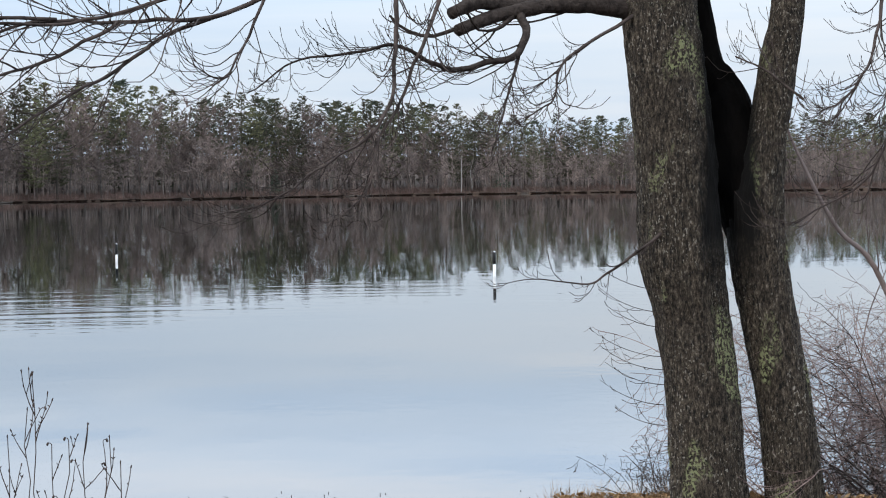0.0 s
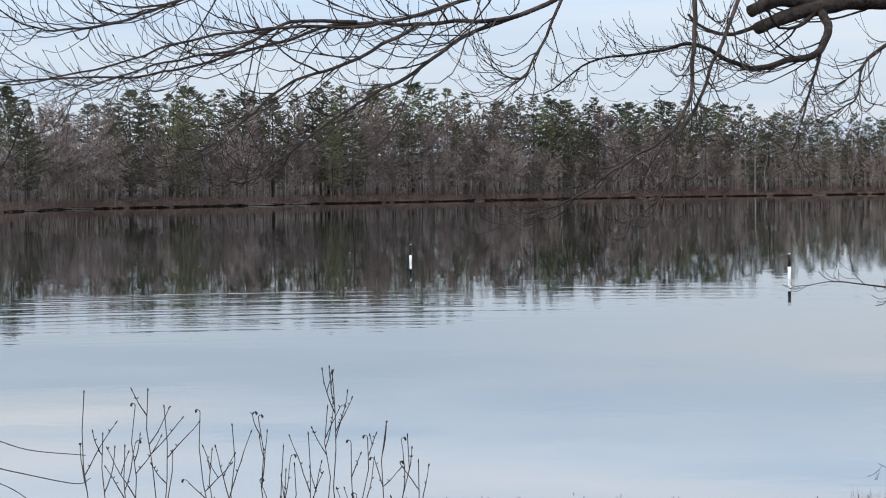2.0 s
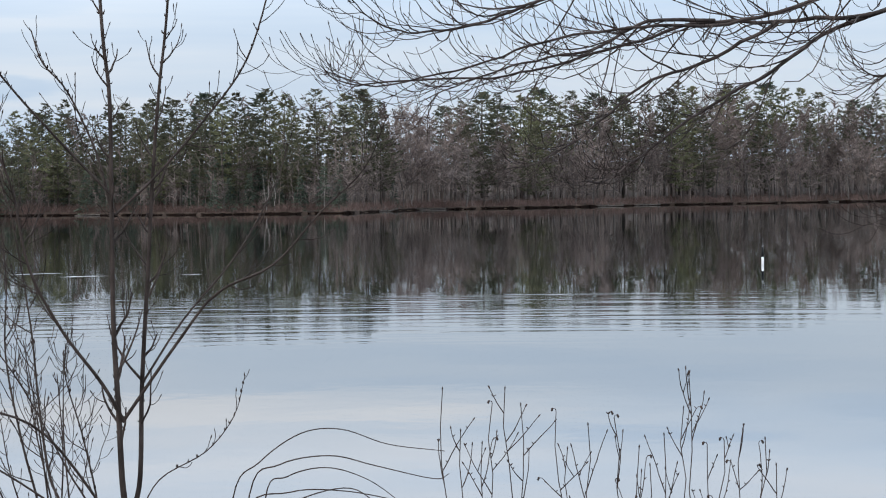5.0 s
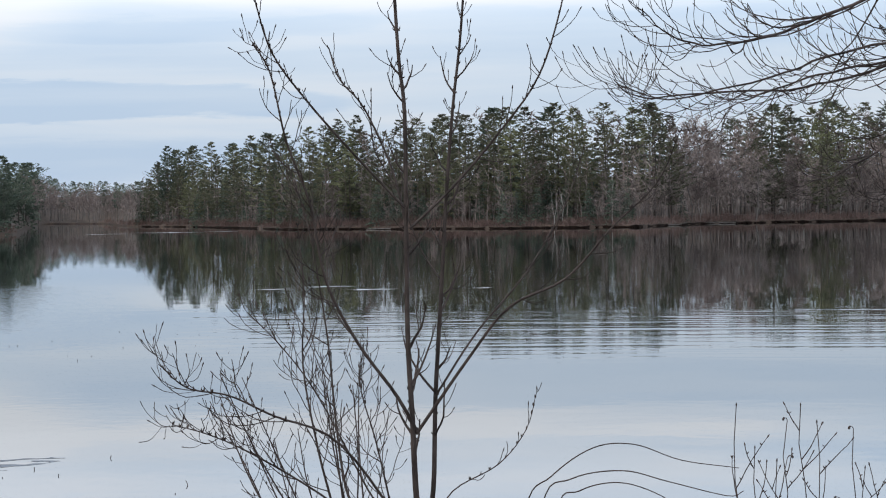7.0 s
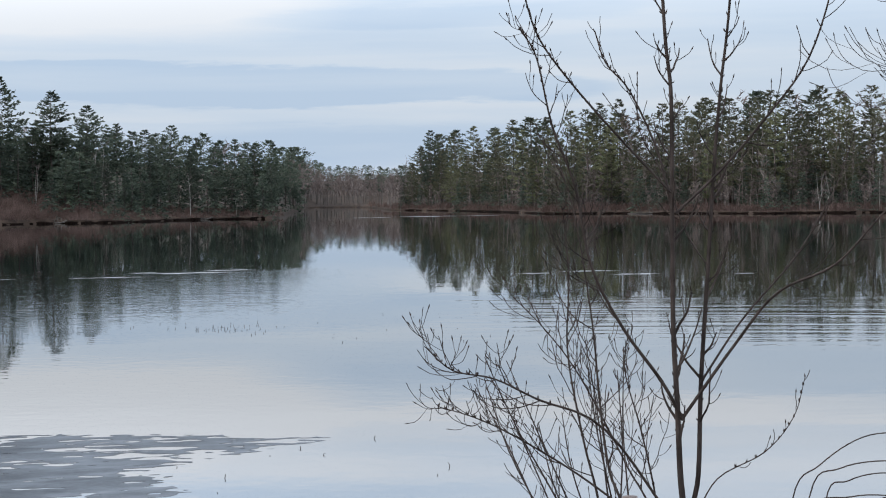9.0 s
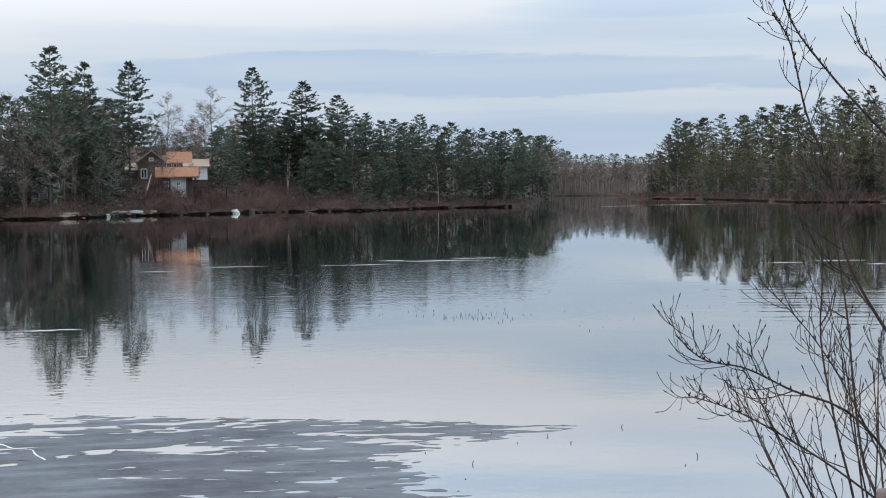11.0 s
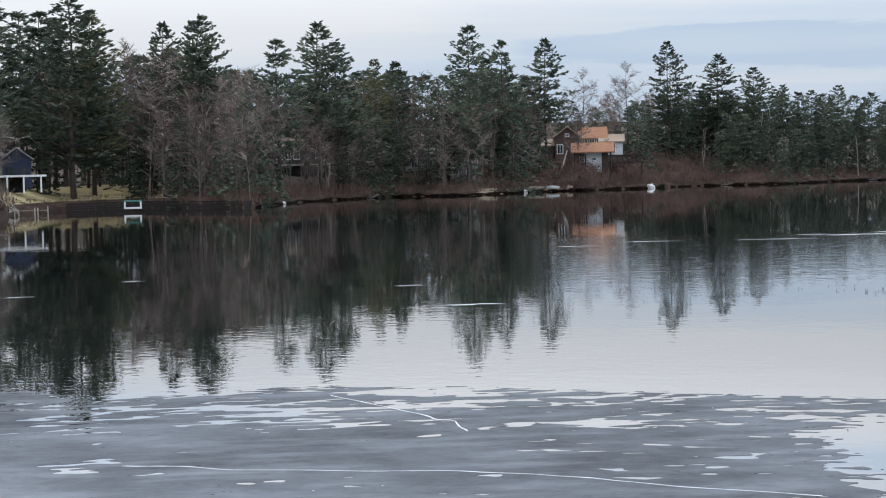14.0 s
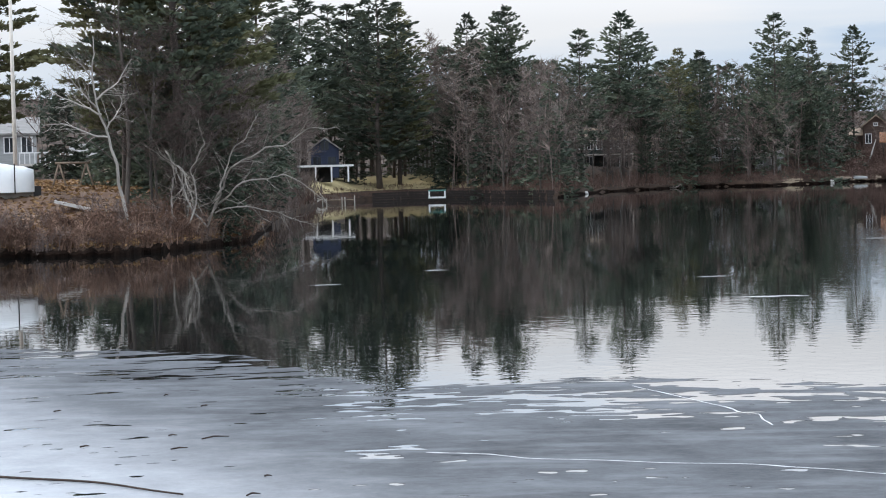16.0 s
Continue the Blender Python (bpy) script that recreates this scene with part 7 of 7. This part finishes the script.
    sh.tube([(0, 0, -0.5), (0, 0, 5), (0, 0, 11)], [0.12, 0.11, 0.09], 12)
    part("shaft", sh, PALE_WOOD, t)
    t = thing("swing_frame", stand(72.15, 114, 2.6), "brown wooden swing frame in the yard", "swing")
    for x in (-0.75, 0.75):
        for lean in (-0.55, 0.55):
            sh = Shape()
            sh.tube([(x + lean, 0, -0.3), (x, 0, 1.65)], 0.055, 8)
            part("leg", sh, WOOD, t)
    sh = Shape()
    sh.tube([(-0.95, 0, 1.65), (0.95, 0, 1.65)], 0.06, 8)
    part("beam", sh, WOOD, t)
    box_part("seat", (-0.5, -0.2, 0.35), (0.5, 0.2, 0.42), WOOD, t)
    for x in (-0.48, 0.46):
        box_part("chain", (x, -0.01, 0.42), (x + 0.02, 0.01, 1.62), WOOD, t)
    t = thing("stone_slab", stand(72.2, 98, 2.02) @ Matrix.Rotation(0.25, 4, "Y"), "pale concrete slab lying on the bank", "slab")
    sh = Shape()
    sh.box((-0.9, -0.6, 0), (0.9, 1.2, 0.14))
    part("slab", sh, STONE, t, smooth=False)
    t = thing("shed", stand(71.55, 150, 3.2), "beige shed in the yard behind the point", "house")
    wall_part(t, -1.4, 1.3, 0, 3, -0.8, 1.9, BEIGE_SIDING, 0.8, "x")
    roof_part(t, -1.4, 1.3, 0, 3, 1.9, 0.8, ROOF_GREY, "x")
    box_part("door", (0.35, -0.05, -0.3), (0.75, -0.004, 1.6), WOOD, t)
    t = thing("house", stand(73.45, 170, 4.4), "pale grey house with a white-railed deck", "house")
    wall_part(t, -4, 1.0, 0, 8, -2.2, 2.9, GREY_SIDING, 1.4, "x")
    roof_part(t, -4, 1.0, 0, 8, 2.9, 1.3, ROOF_GREY, "x")
    for x in (-3, -1.2, 0.2):
        window_part(t, x, 0, 1.2, 0.8, 1.2)
    box_part("deck", (-0.5, -2.4, 0.0), (4.2, -0.02, 0.2), PALE_WOOD, t)
    for i in range(12):
        box_part("baluster", (-0.45 + i * 0.41, -2.38, 0.2), (-0.38 + i * 0.41, -2.3, 1.05), WHITE, t)
    box_part("rail", (-0.5, -2.4, 1.05), (4.2, -2.28, 1.15), WHITE, t)
    for x in (-0.3, 1.9, 4.0):
        box_part("post", (x, -2.3, -2.2), (x + 0.14, -2.16, 0), WHITE, t)
    # solid dark sheet added below the deck in place of its shade
    box_part("lattice", (-0.4, -0.3, -2.2), (4.1, -0.1, 0), SHADE_BLACK, t)


build_near_point()
NEAR_BRUSH = material("near_brush", [(0.06, 0.037, 0.029), (0.16, 0.10, 0.075), (0.30, 0.205, 0.16)], 0.5, 0.9, island=0.5, spec=0.2)
thicket("near_brush", 66.6, 76.5, 250, 0.8, 1.9, 5.0, NEAR_BRUSH, 17, "red-brown leafless scrub on the bank of the near point", 0.016)
thicket("near_brush", 66.6, 76.5, 70, 0.8, 2.0, 9.0, FAR_TWIGS, 18, "grey-brown leafless scrub on the bank of the near point", 0.016)


brush("near_brush", 65.35, 67.4, 300, 1.4, 3.4, 60.0, GREY_TWIGS, 29, "grey-brown leafless scrub on the flank of the near point", 0.04)


def build_flank_trees():
    rng = random.Random(37)
    for k in range(16):
        tree_at(FIRS, rng.randrange(3), rng.uniform(65.95, 67.3), rng.uniform(6, 75), rng.uniform(3.5, 7.0), 10.0, rng, 1.1)
    for k in range(6):
        tree_at(FINE_BARES, rng.randrange(3), rng.uniform(65.75, 67.2), rng.uniform(5, 60), rng.uniform(7, 11), 16.0, rng, 1.0)


build_flank_trees()
YARD = material("yard_leaf_mould", [(0.09, 0.055, 0.04), (0.17, 0.11, 0.08), (0.25, 0.175, 0.13)], 0.5, 0.95, bump=0.03, bump_scale=5.0, spec=0.15)


def build_yard():
    """Fallen leaves over the yard of the near point."""
    rng = random.Random(44)
    sh = Shape()
    for _ in range(9000):
        az = rng.uniform(66.8, 77.0)
        behind = 0.4 + 40 * rng.random() ** 1.6
        c = ground_at(az, behind) + Vector((0, 0, rng.uniform(0.02, 0.10)))
        u = rand_dir(rng, 0.5) * rng.uniform(0.08, 0.2)
        w = u.cross(rand_dir(rng, 1)).normalized() * rng.uniform(0.04, 0.1)
        sh.add([c - u, c + w, c + u, c - w], [(0, 1, 2, 3)])
    tagged(part("leaf_litter", sh, LEAF_LITTER, smooth=False), "brown fallen leaves over the yard of the near point", "leaves", kind="stuff")


build_yard()


def build_yard_ground():
    sh = Shape()
    cols, rows = 40, 14
    for i in range(cols):
        az = 69.2 + 9.0 * i / (cols - 1)
        for j in range(rows):
            s = 3.2 + 0.6 * math.sin(i * 0.9) + j * 3.0
            p = place(az, shore(az) + s)
            sh.v.append(Vector((p.x, p.y, land_z(az, s) + 0.05 + 0.04 * noise.noise(p * 0.8))))
    for i in range(cols - 1):
        for j in range(rows - 1):
            a = i * rows + j
            sh.f.append((a, a + rows, a + rows + 1, a + 1))
    tagged(part("yard", sh, YARD), "reddish brown yard strewn with fallen leaves and needles", "ground", kind="structure")


build_yard_ground()


# ---- floes and reeds on the water ----


FLOATING = material("thin_floating_ice", [(0.13, 0.14, 0.145), (0.34, 0.355, 0.37)], 1.6, 0.35)


def floe(az, r, width, depth, seed):
    rng = random.Random(seed)
    sh = Shape()
    m = stand(az, r, 0.006)
    n = 60
    ring = []
    for i in range(n):
        c = 2 * math.pi * i / n
        q = 1 + 0.8 * noise.noise(Vector((math.cos(c) * 2.6, math.sin(c) * 2.6, seed * 1.3))) + 0.5 * noise.noise(Vector((math.cos(c) * 7, math.sin(c) * 7, seed * 1.3)))
        ring.append(m @ Vector((math.cos(c) * width * 0.5 * q, math.sin(c) * depth * 0.5 * q + 0.25 * depth * math.sin(3 * math.cos(c)), rng.uniform(0, 0.003))))
    mid = m @ Vector((0, 0, 0.004))
    sh.add(ring + [mid], [(i, (i + 1) % n, n) for i in range(n)])
    tagged(part("ice_floe", sh, FLOATING, smooth=False), "thin pale strip of floating ice", "ice", "floes on the lake")


for i, (az, r, w, d) in enumerate(((52.3, 51.7, 1.9, 0.5), (54.1, 61, 0.9, 0.35), (62.0, 68, 1.0, 0.4), (41.4, 96, 4.4, 1.0), (40.2, 99, 3.0, 0.7), (43.6, 92, 3.4, 0.5), (47.3, 92, 3.6, 0.5), (34.4, 356, 13, 6), (32.9, 360, 6, 3), (36.2, 345, 9, 3), (30.0, 92, 3.4, 0.9),
                              (28.7, 88, 2.4, 0.6), (31.4, 90, 1.8, 0.5), (65.2, 61, 1.2, 0.35), (25.5, 88, 1.0, 0.5), (49.4, 88, 1.8, 0.4), (42.6, 97, 2.2, 0.5))):
    floe(az, r, w * 0.75, d * 0.8, 200 + i)


def build_reeds():
    rng = random.Random(6)
    sh = Shape()
    spots = [(40.5 + rng.gauss(0, 0.7), rng.uniform(53, 55.5), rng.uniform(0.01, 0.065)) for _ in range(44)]
    spots += [(rng.uniform(39, 48), rng.uniform(51, 57), rng.uniform(0.0, 0.06)) for _ in range(26)]
    spots += [(rng.uniform(-4, 9), rng.uniform(20.6, 22.6), rng.uniform(0.0, 0.035)) for _ in range(44)]
    spots += [(rng.uniform(33, 42), rng.uniform(21, 29), rng.uniform(0.0, 0.06)) for _ in range(14)]
    spots += [(rng.uniform(30, 38), rng.uniform(48, 60), rng.uniform(0.0, 0.035)) for _ in range(16)]
    for az, r, h in spots:
        p = place(az, r, -0.1)
        lean = Vector((rng.gauss(0, 0.8), rng.gauss(0, 0.8), 0.9)) * h
        mid = p + lean * 0.7 + Vector((0, 0, 0.11))
        tip = mid + Vector((rng.gauss(0, 0.9), rng.gauss(0, 0.9), rng.uniform(-0.7, 0.8))) * h * 0.6
        sh.tube([p, mid, tip], [0.006, 0.005, 0.002], 4, False)
    tagged(part("reeds", sh, TWIG), "broken dry reed stalks standing in shallow water", "reeds", kind="stuff")


build_reeds()
